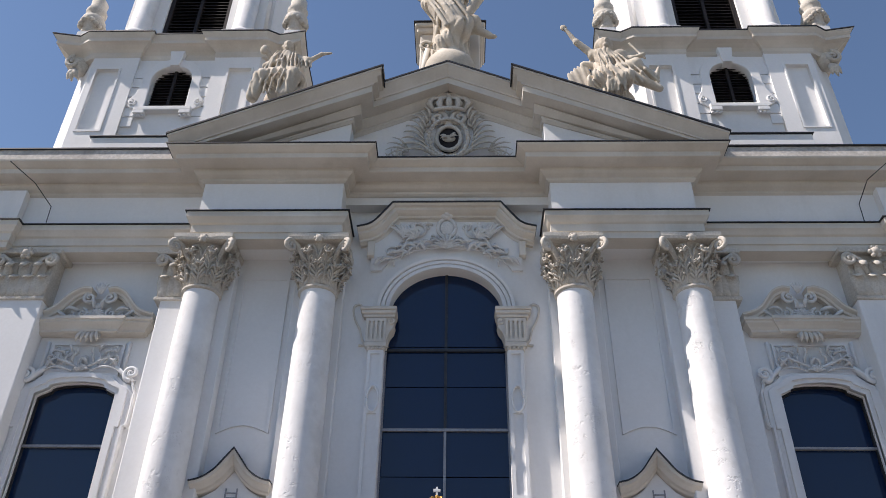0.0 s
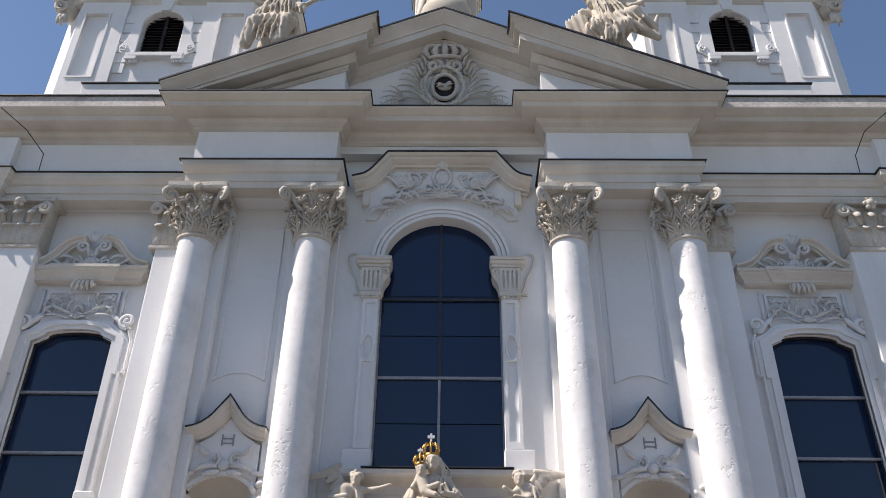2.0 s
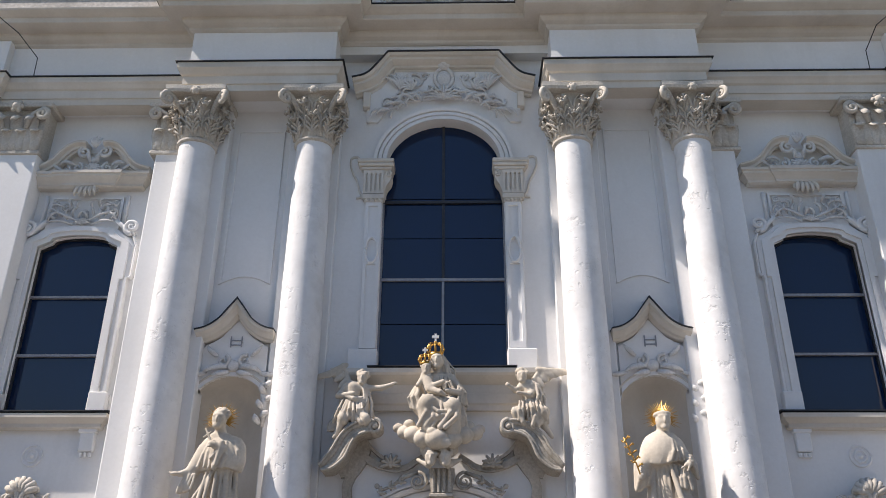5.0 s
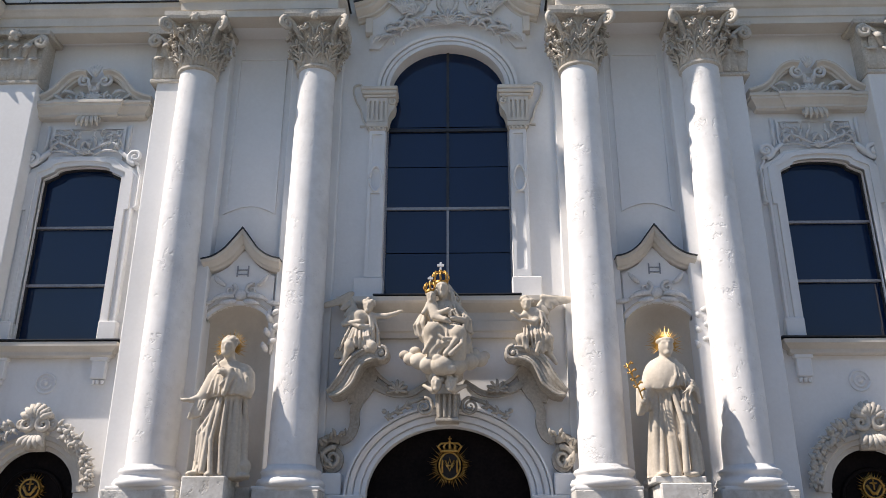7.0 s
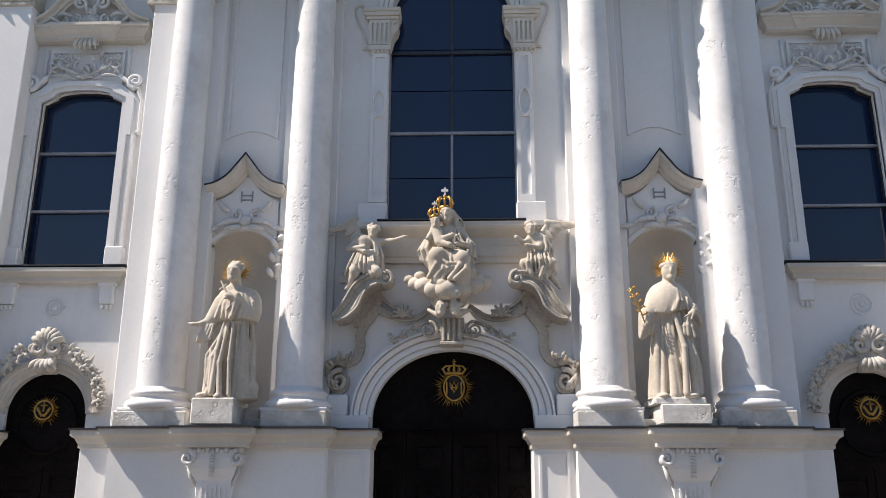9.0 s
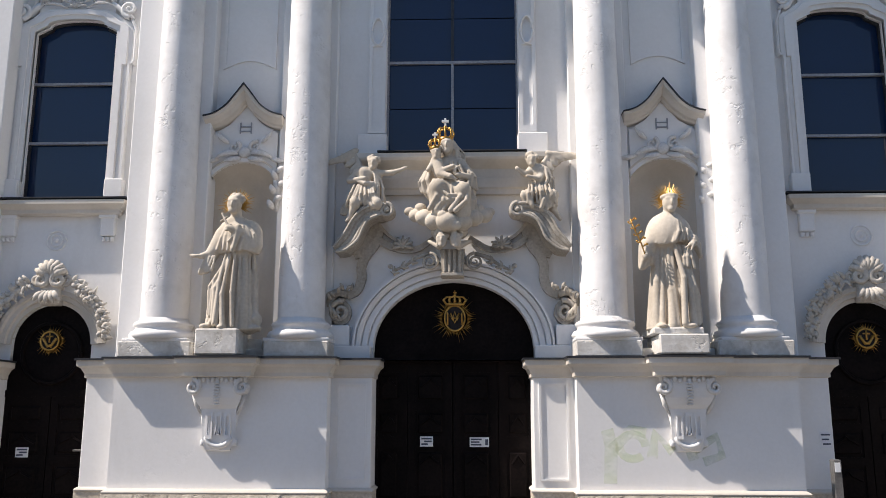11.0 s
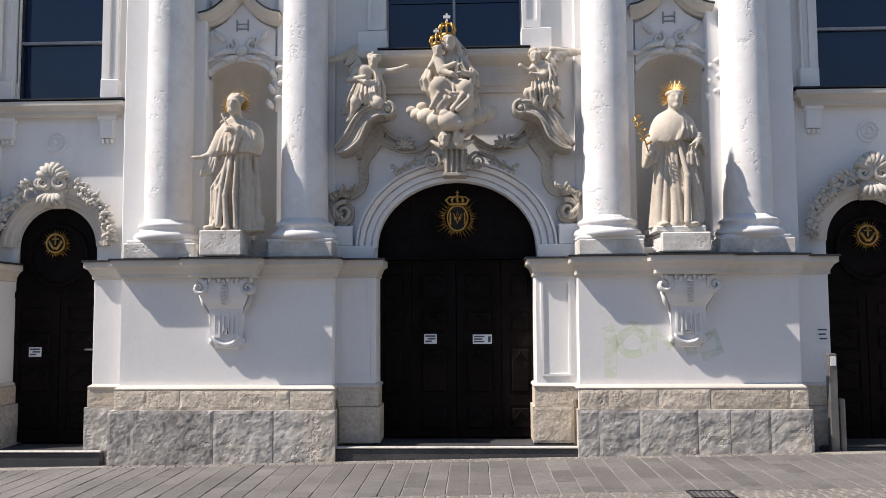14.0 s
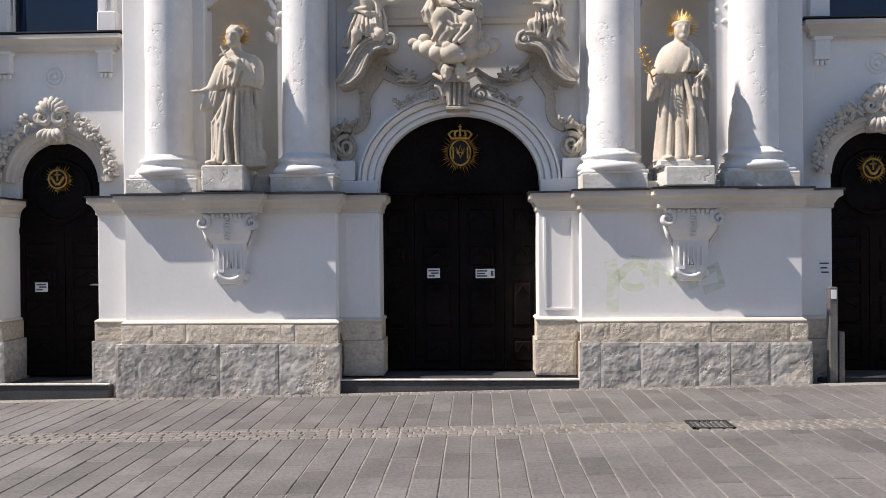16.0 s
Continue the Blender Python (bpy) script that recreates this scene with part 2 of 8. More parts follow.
def plate(name, outline, y0, y1, mat, holes=(), bevel=0.0):
    """An upright plate with holes: outline and holes are (x, z) rings, y0 its front and y1 its back."""
    cu = bpy.data.curves.new(name, "CURVE")
    cu.dimensions, cu.fill_mode = "2D", "BOTH"
    cu.extrude = max((y1 - y0) / 2 - bevel, 0.0005)
    cu.bevel_depth, cu.bevel_resolution = bevel, 1
    cu.offset = -bevel
    for ring in (outline, *holes):
        s = cu.splines.new("POLY")
        s.points.add(len(ring) - 1)
        for q, (x, z) in zip(s.points, ring):
            q.co = (x, z, 0, 1)
        s.use_cyclic_u = True
    ob = bpy.data.objects.new(name, cu)
    me = bpy.data.meshes.new_from_object(ob)
    bpy.data.objects.remove(ob)
    bpy.data.curves.remove(cu)
    me.transform(Matrix.Translation((0, (y0 + y1) / 2, 0)) @ Matrix.Rotation(radians(90), 4, "X"))
    me.name = name
    me.materials.clear()
    me.materials.append(mat)
    return me


def chunk(me):
    """A mesh as (verts, faces), to be joined to others."""
    r = [tuple(v.co) for v in me.vertices], [list(p.vertices) for p in me.polygons]
    bpy.data.meshes.remove(me)
    return r


def arc(cx, cz, rx, rz, a0, a1, n=24):
    return [(cx + rx * math.cos(radians(a0 + (a1 - a0) * i / n)), cz + rz * math.sin(radians(a0 + (a1 - a0) * i / n))) for i in range(n + 1)]


def rect(x0, x1, z0, z1):
    return [(x0, z0), (x1, z0), (x1, z1), (x0, z1)]


def flip(vf, s):
    """Mirrors (verts, faces) in x where s is -1."""
    return [(p[0] * s, p[1], p[2]) for p in vf[0]], vf[1]


def ring(pts, s):
    return [(x * s, z) for x, z in pts]


def strip(line, y0, y1, half):
    """A band of a given half width along a line of (x, z), standing from y0 (front) to y1."""
    n = len(line)
    P = [Vector(p) for p in line]
    V, F = [], []
    for i in range(n):
        d = (P[min(i + 1, n - 1)] - P[max(i - 1, 0)]).normalized()
        w = Vector((-d.y, d.x)) * (half[i] if isinstance(half, list) else half)
        for q, y in ((P[i] + w, y0), (P[i] - w, y0), (P[i] - w, y1), (P[i] + w, y1)):
            V.append((q.x, y, q.y))
    for i in range(n - 1):
        for k in range(4):
            j = (k + 1) % 4
            F.append([i * 4 + k, i * 4 + j, i * 4 + 4 + j, i * 4 + 4 + k])
    F += [[0, 1, 2, 3], [(n - 1) * 4 + k for k in range(4)]]
    return V, F


def run(line, profile):
    """A moulding along a line (x, z) in the facade: the profile is (y, outward), mitred by mean normals."""
    n = len(line)
    P = [Vector(p) for p in line]
    V, F = [], []
    k = len(profile)
    for i in range(n):
        a = (P[i] - P[i - 1]) if i else P[1] - P[0]
        b = (P[i + 1] - P[i]) if i < n - 1 else a
        a, b = a.normalized(), b.normalized()
        na, nb = Vector((-a.y, a.x)), Vector((-b.y, b.x))
        m = (na + nb).normalized()
        m /= max(m.dot(na), 0.4)
        for y, o in profile:
            V.append((P[i].x + m.x * o, y, P[i].y + m.y * o))
    for i in range(n - 1):
        for q in range(k):
            w = (q + 1) % k
            F.append([i * k + q, i * k + w, (i + 1) * k + w, (i + 1) * k + q])
    F += [list(range(k)), [(n - 1) * k + q for q in range(k)]]
    return V, F


def pieces(name, chunks, mat, parent, inv=None, label=""):
    """Each of the chunks as a part of its own under parent."""
    for ch in chunks:
        me = joined(name, [ch], mat, True)
        if inv is not None:
            me.transform(inv)
        part(name, me, parent, label)


def smooth_line(pts, n=5):
    """A rounder line through the given points."""
    P = [Vector(q) for q in pts]
    P = [2 * P[0] - P[1]] + P + [2 * P[-1] - P[-2]]
    out = []
    for i in range(1, len(P) - 2):
        for k in range(n):
            t = k / n
            a, b, c, d = P[i - 1], P[i], P[i + 1], P[i + 2]
            out.append(tuple(0.5 * ((2 * b) + (c - a) * t + (2 * a - 5 * b + 4 * c - d) * t * t + (3 * b - a - 3 * c + d) * t ** 3)))
    return out + [tuple(P[-2])]


def stretch(values, count):
    """A list of widths drawn out to another length."""
    return [float(v) for v in np.interp(np.linspace(0, len(values) - 1, count), range(len(values)), values)]


def frond(x, z, ang, length, y, w=0.03, bend=1.2, n=8):
    """A tapering curled sprig of stucco."""
    path, rad = [], []
    for i in range(n + 1):
        s = i / n
        a = ang + bend * s
        if i:
            x += length / n * math.cos(a)
            z += length / n * math.sin(a)
        path.append((x, y - 0.01 - 0.05 * math.sin(s * 2.6), z))
        rad.append(1.25 * w * (0.55 + 1.1 * s * (1 - s) * 2) * (1 - 0.6 * s ** 3))
    return tube(path, rad, 6, 0.7)


# ---- ground ----
def ground_z(x):
    return 0.0195 * max(-9.0, min(9.0, x - 0.15))


xs = [-900, -60, -9, -4.5, 0.15, 4.5, 9, 60, 900]
ys = [-900, -60, 0, 5, 7, 9.1, 12, 60, 900]
gv = [(x, y, ground_z(x) - 0.03) for y in ys for x in xs]
gf = [[j * 9 + i, j * 9 + i + 1, j * 9 + i + 10, j * 9 + i + 9] for j in range(8) for i in range(8)]
ground = thing("ground", mesh_of("ground", gv, gf, PAVING), "worn stone street paving before the church", "ground", kind="structure")

# ---- main walls of the facade, as seen from the street: the wall of the middle bay, two niche bays, two window bays ----
Y_WALL = 9.85
door_hole = [(-0.93, 2.2), (0.95, 2.2)] + arc(0.01, 2.34, 0.94, 0.79, 0, 180)
WIN = [(-0.825, 4.68), (0.825, 4.68), (0.825, 7.18), (0.785, 7.18), (0.785, 7.65)] + arc(0, 7.65, 0.785, 0.705, 0, 180)[1:] + [(-0.785, 7.18), (-0.825, 7.18)]
thing("wall_middle", plate("wall_middle", rect(-1.5, 1.5, 2.2, 9.62), Y_WALL, 10.12, PLASTER, [door_hole, WIN]),
      "white plastered middle bay with an arched window", "wall", kind="structure")

SIDE_C = 4.855


def side_window_ring(grow=0.0, foot=4.16):
    """The opening of a side window: upright sides, a small step, then a flat arch."""
    w, a = 0.55 + grow, 0.38 + grow * 0.6
    top = [(w, 6.435 + grow), (a, 6.52 + grow), (a, 6.535 + grow)] + [(a * math.cos(radians(q)), 6.535 + grow + 0.075 * math.sin(radians(q))) for q in range(15, 180, 15)]
    return [(SIDE_C + x, z) for x, z in [(-w, foot), (w, foot)] + top + [(-a, 6.535 + grow), (-a, 6.52 + grow), (-w, 6.435 + grow)]]


SIDE_WIN = side_window_ring()
SIDE_DOOR = [(4.34, 2.2), (5.32, 2.2), (5.32, 2.40)] + arc(4.83, 2.40, 0.49, 0.485, 0, 180, 20)[1:]
NICHE = [(2.07, 2.22), (3.07, 2.22), (3.07, 4.12)] + arc(2.57, 4.12, 0.5, 0.5, 0, 180, 24)[1:]
for s, w in ((-1, "left"), (1, "right")):
    thing("wall_niche_" + w, plate("w", ring(rect(1.5, 3.75, 2.2, 8.56), s), Y_WALL + 0.002, 10.05, PLASTER, [ring(NICHE, s)]),
          "white plastered bay with a round-headed niche", "wall", kind="structure")
    # niche shell
    nv, nf = [], []
    for j in range(15):
        z = 2.2 + 1.92 * min(j / 4, 1)
        k = max(0, j - 4) / 10 * math.pi / 2
        for i in range(19):
            a = math.pi * i / 18
            r = 0.5 * math.cos(k)
            nv.append((s * 2.57 + r * math.cos(a), Y_WALL + 0.01 + 0.44 * math.sin(a) * math.cos(k), z + 0.5 * math.sin(k)))
    for j in range(14):
        for i in range(18):
            nf.append([j * 19 + i, j * 19 + i + 1, j * 19 + i + 20, j * 19 + i + 19])
    thing("niche_shell_" + w, mesh_of("niche_shell", nv, nf, TRIM, True), "cream plastered half-dome of the statue niche", "niche", kind="structure")
    thing("wall_window_bay_" + w, plate("w", ring(rect(3.75, 7.9, -0.3, 9.62), s), 9.95, 10.25, PLASTER,
          [ring(SIDE_WIN, s), ring([(4.24, 0.02), (5.40, 0.02), (5.40, 2.2)] + SIDE_DOOR[1:-1] + [(4.34, 2.40), (4.34, 2.2), (4.24, 2.2)], s)]),
          "white plastered bay with a tall window over a side door", "wall", kind="structure")
    # strips behind the columns
    back = joined("pilaster", [flip(soft_box(2.95, 3.93, 9.68, 9.98, 2.2, 8.5), s), flip(soft_box(1.42, 2.12, 9.76, 9.98, 2.2, 8.5), s)], PLASTER)
    thing("wall_pilasters_" + w, back, "plain white pilaster strips behind the columns", "wall", kind="structure")
    thing("end_pilaster_" + w, joined("end_pilaster", [flip(soft_box(5.555, 6.32, 9.66, 9.98, -0.2, 7.75), s)], PLASTER),
          "plain white pilaster at the end of the facade", "pilaster", kind="structure")

# ---- entablature: architrave, frieze, cornice ----
def half_plan(s, pair, side, end, inner_back):
    p = [(-7.9, end), (-6.25, end), (-6.25, side), (-3.56, side), (-3.56, pair), (-1.48, pair), (-1.48, inner_back)]
    return p if s < 0 else [(-x, y) for x, y in reversed(p)]


ARCH = [(-0.25, 8.50), (0, 8.50), (0, 8.60), (0.022, 8.605), (0.022, 8.73), (0.05, 8.75), (0.075, 8.80), (0.10, 8.83), (0.10, 8.915), (-0.25, 8.93)]
FRIEZE = [(-0.25, 8.92), (-0.02, 8.92), (-0.02, 9.56), (-0.25, 9.56)]
CORN = [(-0.25, 9.52), (0.0, 9.52), (0.03, 9.545), (0.03, 9.585), (0.085, 9.615), (0.12, 9.65), (0.12, 9.70), (0.33, 9.715), (0.34, 9.725), (0.34, 9.80),
        (0.37, 9.81), (0.41, 9.835), (0.45, 9.86), (0.46, 9.885), (-0.25, 9.90)]
for s, w in ((-1, "left"), (1, "right")):
    pl = half_plan(s, 9.32, 9.63, 9.50, 9.86)
    thing("architrave_" + w, joined("architrave", [sweep(pl, ARCH)], TRIM), "moulded white architrave over the columns", "architrave", kind="structure")
    thing("frieze_" + w, joined("frieze", [sweep(pl, FRIEZE), flip(box(1.5, 3.54, 9.5, 9.99, 8.512, 8.9), s), flip(box(3.5, 7.9, 9.8, 10.1, 8.515, 8.9), s)], PLASTER), "plain white plaster frieze", "frieze", kind="structure")
    thing("architrave_flashing_" + w, joined("flashing", [sweep(pl, [(-0.02, 8.932), (0.125, 8.918), (0.125, 8.93), (-0.02, 8.945)])], FLASHING),
          "dark sheet metal strip on the architrave", "flashing", kind="structure")
CP = [(-7.9, 9.65), (-7.0, 9.65), (-6.25, 9.65), (-3.58, 9.65), (-3.58, 9.33), (-1.48, 9.33), (-1.48, 9.65)]
CP = CP + [(-x, y) for x, y in reversed(CP)]
thing("cornice", joined("cornice", [sweep(CP, CORN)], TRIM), "deep moulded cream cornice across the facade", "cornice", kind="structure")
thing("frieze_middle", joined("frieze", [sweep([(-1.5, 9.66), (1.5, 9.66)], [(-0.3, 9.38), (-0.01, 9.38), (-0.01, 9.54), (-0.3, 9.54)])], PLASTER),
      "plain plaster band under the middle cornice", "frieze", kind="structure")
thing("cornice_flashing", joined("flashing", [sweep(CP[3:11], [(-0.1, 9.905), (0.475, 9.89), (0.475, 9.905), (-0.1, 9.922)])], FLASHING),
      "dark sheet metal edge of the cornice", "flashing", kind="structure")
for s, w in ((-1, "left"), (1, "right")):
    pp = [(-7.9, 9.65), (-3.5, 9.65)]
    pp = pp if s < 0 else [(-x, y) for x, y in reversed(pp)]
    thing("parapet_" + w, joined("parapet", [sweep(pp, [(-0.3, 9.88), (0.445, 9.895), (0.43, 10.095), (-0.3, 10.10)])], PARAPET),
          "stained low parapet over the side cornice", "parapet", kind="structure")
    thing("parapet_flashing_" + w, joined("flashing", [sweep(pp, [(-0.3, 10.104), (0.46, 10.098), (0.46, 10.118), (-0.3, 10.13)])], FLASHING),
          "dark sheet metal edge of the parapet", "flashing", kind="structure")

# ---- gable ----
SLOPE = 0.462


def rake_top(x):
    return 10.07 + SLOPE * (4.08 - abs(x))


RAKE = [(0.0, 0.03, 0.56, 0.52), (0.035, 0.035, 0.52, 0.47), (0.045, 0.14, 0.47, 0.37), (0.14, 0.14, 0.37, 0.345), (0.32, 0.32, 0.345, 0.215), (0.34, 0.345, 0.215, 0.19), (0.345, 0.40, 0.19, 0.12), (0.40, 0.46, 0.12, 0.05), (0.47, 0.47, 0.05, 0.0)]


def rake(s, x_in, x_out, y, grow_in, grow_out, bands=RAKE, lift=0.0):
    """A sloping cornice of stacked bands (out, down from the top, to); bands return at free ends."""
    out = []
    for o0, o, d0, d1 in bands:
        xa, xb = x_in - o * grow_in, x_out + o * grow_out
        v = []
        for x in (xa, xb):
            for yy, d in ((y - o0, d0), (y - o, d1), (y + 0.25, d1), (y + 0.25, d0)):
                v.append((s * x, yy, max(rake_top(x) - d + lift, 9.885)))
        out.append((v, [[0, 1, 2, 3], [4, 7, 6, 5], [0, 4, 5, 1], [1, 5, 6, 2], [2, 6, 7, 3], [3, 7, 4, 0]]))
    return out


gable, edge = [], []
for s in (-1, 1):
    gable += rake(s, 1.48, 3.60, 9.32, 1, 1)
    gable += rake(s, 0.0, 1.6, 9.65, 0, 0)
    edge += rake(s, 1.48, 3.60, 9.32, 1, 1, [(0.49, 0.49, 0.012, -0.018)])
    edge += rake(s, 0.0, 1.3, 9.65, 0, 0, [(0.485, 0.485, 0.012, -0.018)])
    # side edges of the sheet metal, at the break
    x = 1.48 - 0.49
    edge.append(flip(box(x - 0.004, x + 0.012, 8.84, 9.4, rake_top(x) - 0.10, rake_top(x) + 0.016), s))
thing("gable_cornice", joined("gable_cornice", gable, TRIM), "cream moulded raking cornice of the broken gable", "gable", kind="structure")
thing("gable_flashing", joined("gable_flashing", edge, FLASHING), "dark sheet metal edge along the gable", "flashing", kind="structure")
tym = [(-1.5, 9.88), (1.5, 9.88), (1.5, rake_top(1.5) - 0.3), (0, rake_top(0) - 0.3), (-1.5, rake_top(1.5) - 0.3)]
thing("gable_wall_middle", plate("gable_wall", tym, 9.66, 9.9, PLASTER), "plastered middle field of the gable", "wall", kind="structure")
for s, w in ((-1, "left"), (1, "right")):
    thing("gable_wall_" + w, plate("gable_wall", ring([(1.48, 9.88), (3.62, 9.88), (3.62, rake_top(3.62) - 0.2), (1.48, rake_top(1.48) - 0.3)], s), 9.335, 9.9, PLASTER),
          "plastered side field of the gable", "wall", kind="structure")

# ---- the pedestals of the columns: plastered body, ledge ----
for s, w in ((-1, "left"), (1, "right")):
    body = [flip(box(1.37, 3.765, 9.33, 9.95, 0.6, 2.06), s)]
    jamb = [flip(soft_box(0.905, 1.40, 9.55, 10.13, 0.6, 2.06, 0.01), s), flip(soft_box(3.7, 4.185, 9.55, 10.2, 0.6, 2.06, 0.01), s),
            flip(soft_box(5.36, 7.9, 9.55, 10.2, 0.6, 2.06, 0.01), s)]
    thing("pedestal_" + w, joined("pedestal", body, PLASTER), "white plastered pedestal under two columns", "pedestal", kind="structure")
    thing("door_jambs_" + w, joined("jambs", jamb, PLASTER), "white plastered piers beside the doors", "pier", kind="structure")
    # raised panel on the middle door jamb
    thing("jamb_panel_" + w, plate("jamb_panel", ring(rect(0.97, 1.30, 0.86, 1.93), s), 9.532, 9.56, PLASTER, [ring(rect(0.995, 1.275, 0.885, 1.905), s)]),
          "thin raised frame on the door pier", "panel", kind="structure")
    LEDGE = [(-0.3, 1.98), (0.0, 1.98), (0.018, 1.99), (0.018, 2.03), (0.03, 2.05), (0.05, 2.09), (0.085, 2.115), (0.09, 2.12), (0.09, 2.185), (-0.3, 2.205)]
    lp = [(-7.9, 9.55), (-5.36, 9.55), (-5.36, 9.99)]
    lq = [(-4.185, 9.99), (-4.185, 9.55), (-3.75, 9.55), (-3.75, 9.27), (-2.90, 9.27), (-2.90, 9.10), (-2.19, 9.10), (-2.19, 9.27), (-1.36, 9.27), (-1.36, 9.55), (-0.905, 9.55), (-0.905, 10.12)]
    paths = [p if s < 0 else [(-x, y) for x, y in reversed(p)] for p in (lp, lq)]
    thing("ledge_" + w, joined("ledge", [sweep(p, LEDGE) for p in paths], TRIM), "moulded cream ledge above the pedestals", "ledge", kind="structure")
    thing("ledge_flashing_" + w, joined("flashing", [sweep(p, [(-0.3, 2.209), (0.09, 2.189), (0.108, 2.180), (0.108, 2.203), (-0.3, 2.222)]) for p in paths], FLASHING),
          "dark sheet metal cover of the ledge", "flashing", kind="structure")
    slab = [flip(soft_box(1.37, 2.10, 9.29, 9.85, 2.205, 2.385, 0.015), s), flip(soft_box(2.92, 3.75, 9.29, 9.9, 2.205, 2.385, 0.015), s),
            flip(soft_box(2.10, 2.92, 9.40, 9.9, 2.205, 2.30, 0.012), s)]
    thing("column_plinth_" + w, joined("column_plinth", slab, SLABSTONE), "pale weathered stone slab under the columns", "plinth", kind="structure")
    # white roll over the stone base
    roll = [(-0.3, 0.735), (0.02, 0.735), (0.033, 0.742), (0.036, 0.754), (0.028, 0.766), (0.0, 0.785), (-0.3, 0.79)]
    thing("base_roll_" + w, joined("base_roll", [sweep([q for q in p if q[1] != 9.10 and abs(q[0]) not in (2.90, 2.19)], roll) for p in paths], TRIM),
          "white rounded moulding over the stone base", "moulding", kind="structure")


# ---- towers ----
def tower(s, w):
    """A bell tower behind the parapet: storey with an oval-headed louvre, cornice, foot of the belfry."""
    C = 4.95
    plan = [(C - 1.50, 12.6), (C - 2.0, 11.9), (C - 2.0, 10.75), (C - 1.52, 10.25), (C - 0.70, 10.25), (C - 0.70, 10.32), (C + 0.70, 10.32), (C + 0.70, 10.25),
            (C + 1.52, 10.25), (C + 2.0, 10.75), (C + 2.0, 11.9), (C + 1.50, 12.6)]
    if s < 0:
        plan = [(-x, y) for x, y in reversed(plan)]
    wz = [(C - 0.36, 12.08), (C + 0.36, 12.08), (C + 0.36, 12.75)] + arc(C, 12.75, 0.36, 0.33, 0, 180, 20)[1:]
    t = thing("tower_" + w, None, "white baroque bell tower with a louvred window", "tower", kind="structure", at=pose(s * C, 10.3, 10.0))
    inv = Matrix.Translation((-s * C, -10.3, -10.0))

    def add(name, me, label=""):
        me.transform(inv)
        return part(name, me, t, label)

    plinth = [sweep(plan, [(-0.3, 9.9), (0.16, 9.9), (0.16, 10.6), (0.10, 10.68), (0.10, 10.88), (0.04, 10.95), (-0.3, 11.12)])]
    add("plinth", joined("plinth", plinth, PLASTER))
    # walls: front with a hole, chamfers and sides
    add("front_wall", plate("front_wall", ring(rect(C - 0.72, C + 0.72, 11.1, 13.35), s), 10.32, 10.5, PLASTER, [ring(wz, s)]))
    for k in (-1, 1):
        frame = ring(rect(C + k * 0.69, C + k * 1.53, 11.1, 13.35), s)
        pan = ring(rect(C + k * 1.0, C + k * 1.40, 11.5, 13.0), s)
        add("corner_pier", plate("corner_pier", frame, 10.25, 10.31, PLASTER, [pan]))
        add("pier_back", joined("pier_back", [flip(box(*sorted((C + k * 0.69, C + k * 1.53)), 10.31, 10.7, 11.1, 13.35), s)], PLASTER))
        add("panel_edge", plate("panel_edge", ring(rect(C + k * 0.965, C + k * 1.435, 11.465, 13.035), s), 10.232, 10.255, PLASTER, [ring(rect(C + k * 1.0, C + k * 1.40, 11.5, 13.0), s)]))
    core = [sweep(plan[0:4], [(-0.2, 11.1), (0, 11.1), (0, 13.4), (-0.2, 13.4)]), sweep(plan[8:], [(-0.2, 11.1), (0, 11.1), (0, 13.4), (-0.2, 13.4)])]
    add("side_wall", joined("side_wall", core, PLASTER))
    add("core", joined("core", [flip(box(C - 1.7, C + 1.7, 10.9, 12.5, 10, 13.4), s)], PLASTER))
    # rustic joints beside the window
    strips = []
    for j in range(6):
        z = 11.62 + j * 0.24
        for k in (-1, 1):
            a, b = sorted((C + k * 0.50, C + k * 0.69))
            strips.append(flip(box(a, b, 10.285, 10.325, z, z + 0.21), s))
    add("rusticated_blocks", joined("rusticated_blocks", strips, PLASTER))
    # window: shouldered frame, keystone, sill brackets, louvres
    outer = [(C - 0.52, 11.99), (C + 0.52, 11.99), (C + 0.64, 12.08), (C + 0.66, 12.22), (C + 0.57, 12.38), (C + 0.53, 12.60)] + arc(C, 12.77, 0.53, 0.49, 0, 180, 20) + [(C - 0.53, 12.60), (C - 0.57, 12.38), (C - 0.66, 12.22), (C - 0.64, 12.08)]
    win = add("louvre_window", plate("louvre_window", ring(outer, s), 10.25, 10.34, PLASTER, [ring(wz, s)], 0.014), "white moulded window surround")
    lou = [flip(box(C - 0.40, C + 0.40, 10.44, 10.46, 12.05, 13.1), s), flip(box(C - 0.025, C + 0.025, 10.36, 10.45, 12.08, 13.08), s)]
    part("louvre_board", joined("louvre_board", lou, LOUVRE), win, "dark louvre backing")
    win.children[0].data.transform(inv)
    for j in range(15):
        z = 12.11 + j * 0.066
        h = 0.35 if z < 12.75 else 0.35 * math.sqrt(max(0.0, 1 - ((z - 12.75) / 0.33) ** 2))
        v = [(s * (C + dx * h), y, z + dz) for dx in (-1, 1) for y, dz in ((10.38, 0), (10.38, 0.012), (10.435, 0.05), (10.435, 0.038))]
        me = mesh_of("slat", v, [[0, 1, 2, 3], [4, 7, 6, 5], [0, 4, 5, 1], [1, 5, 6, 2], [2, 6, 7, 3], [3, 7, 4, 0]], LOUVRE)
        me.transform(inv)
        part("slat", me, win)
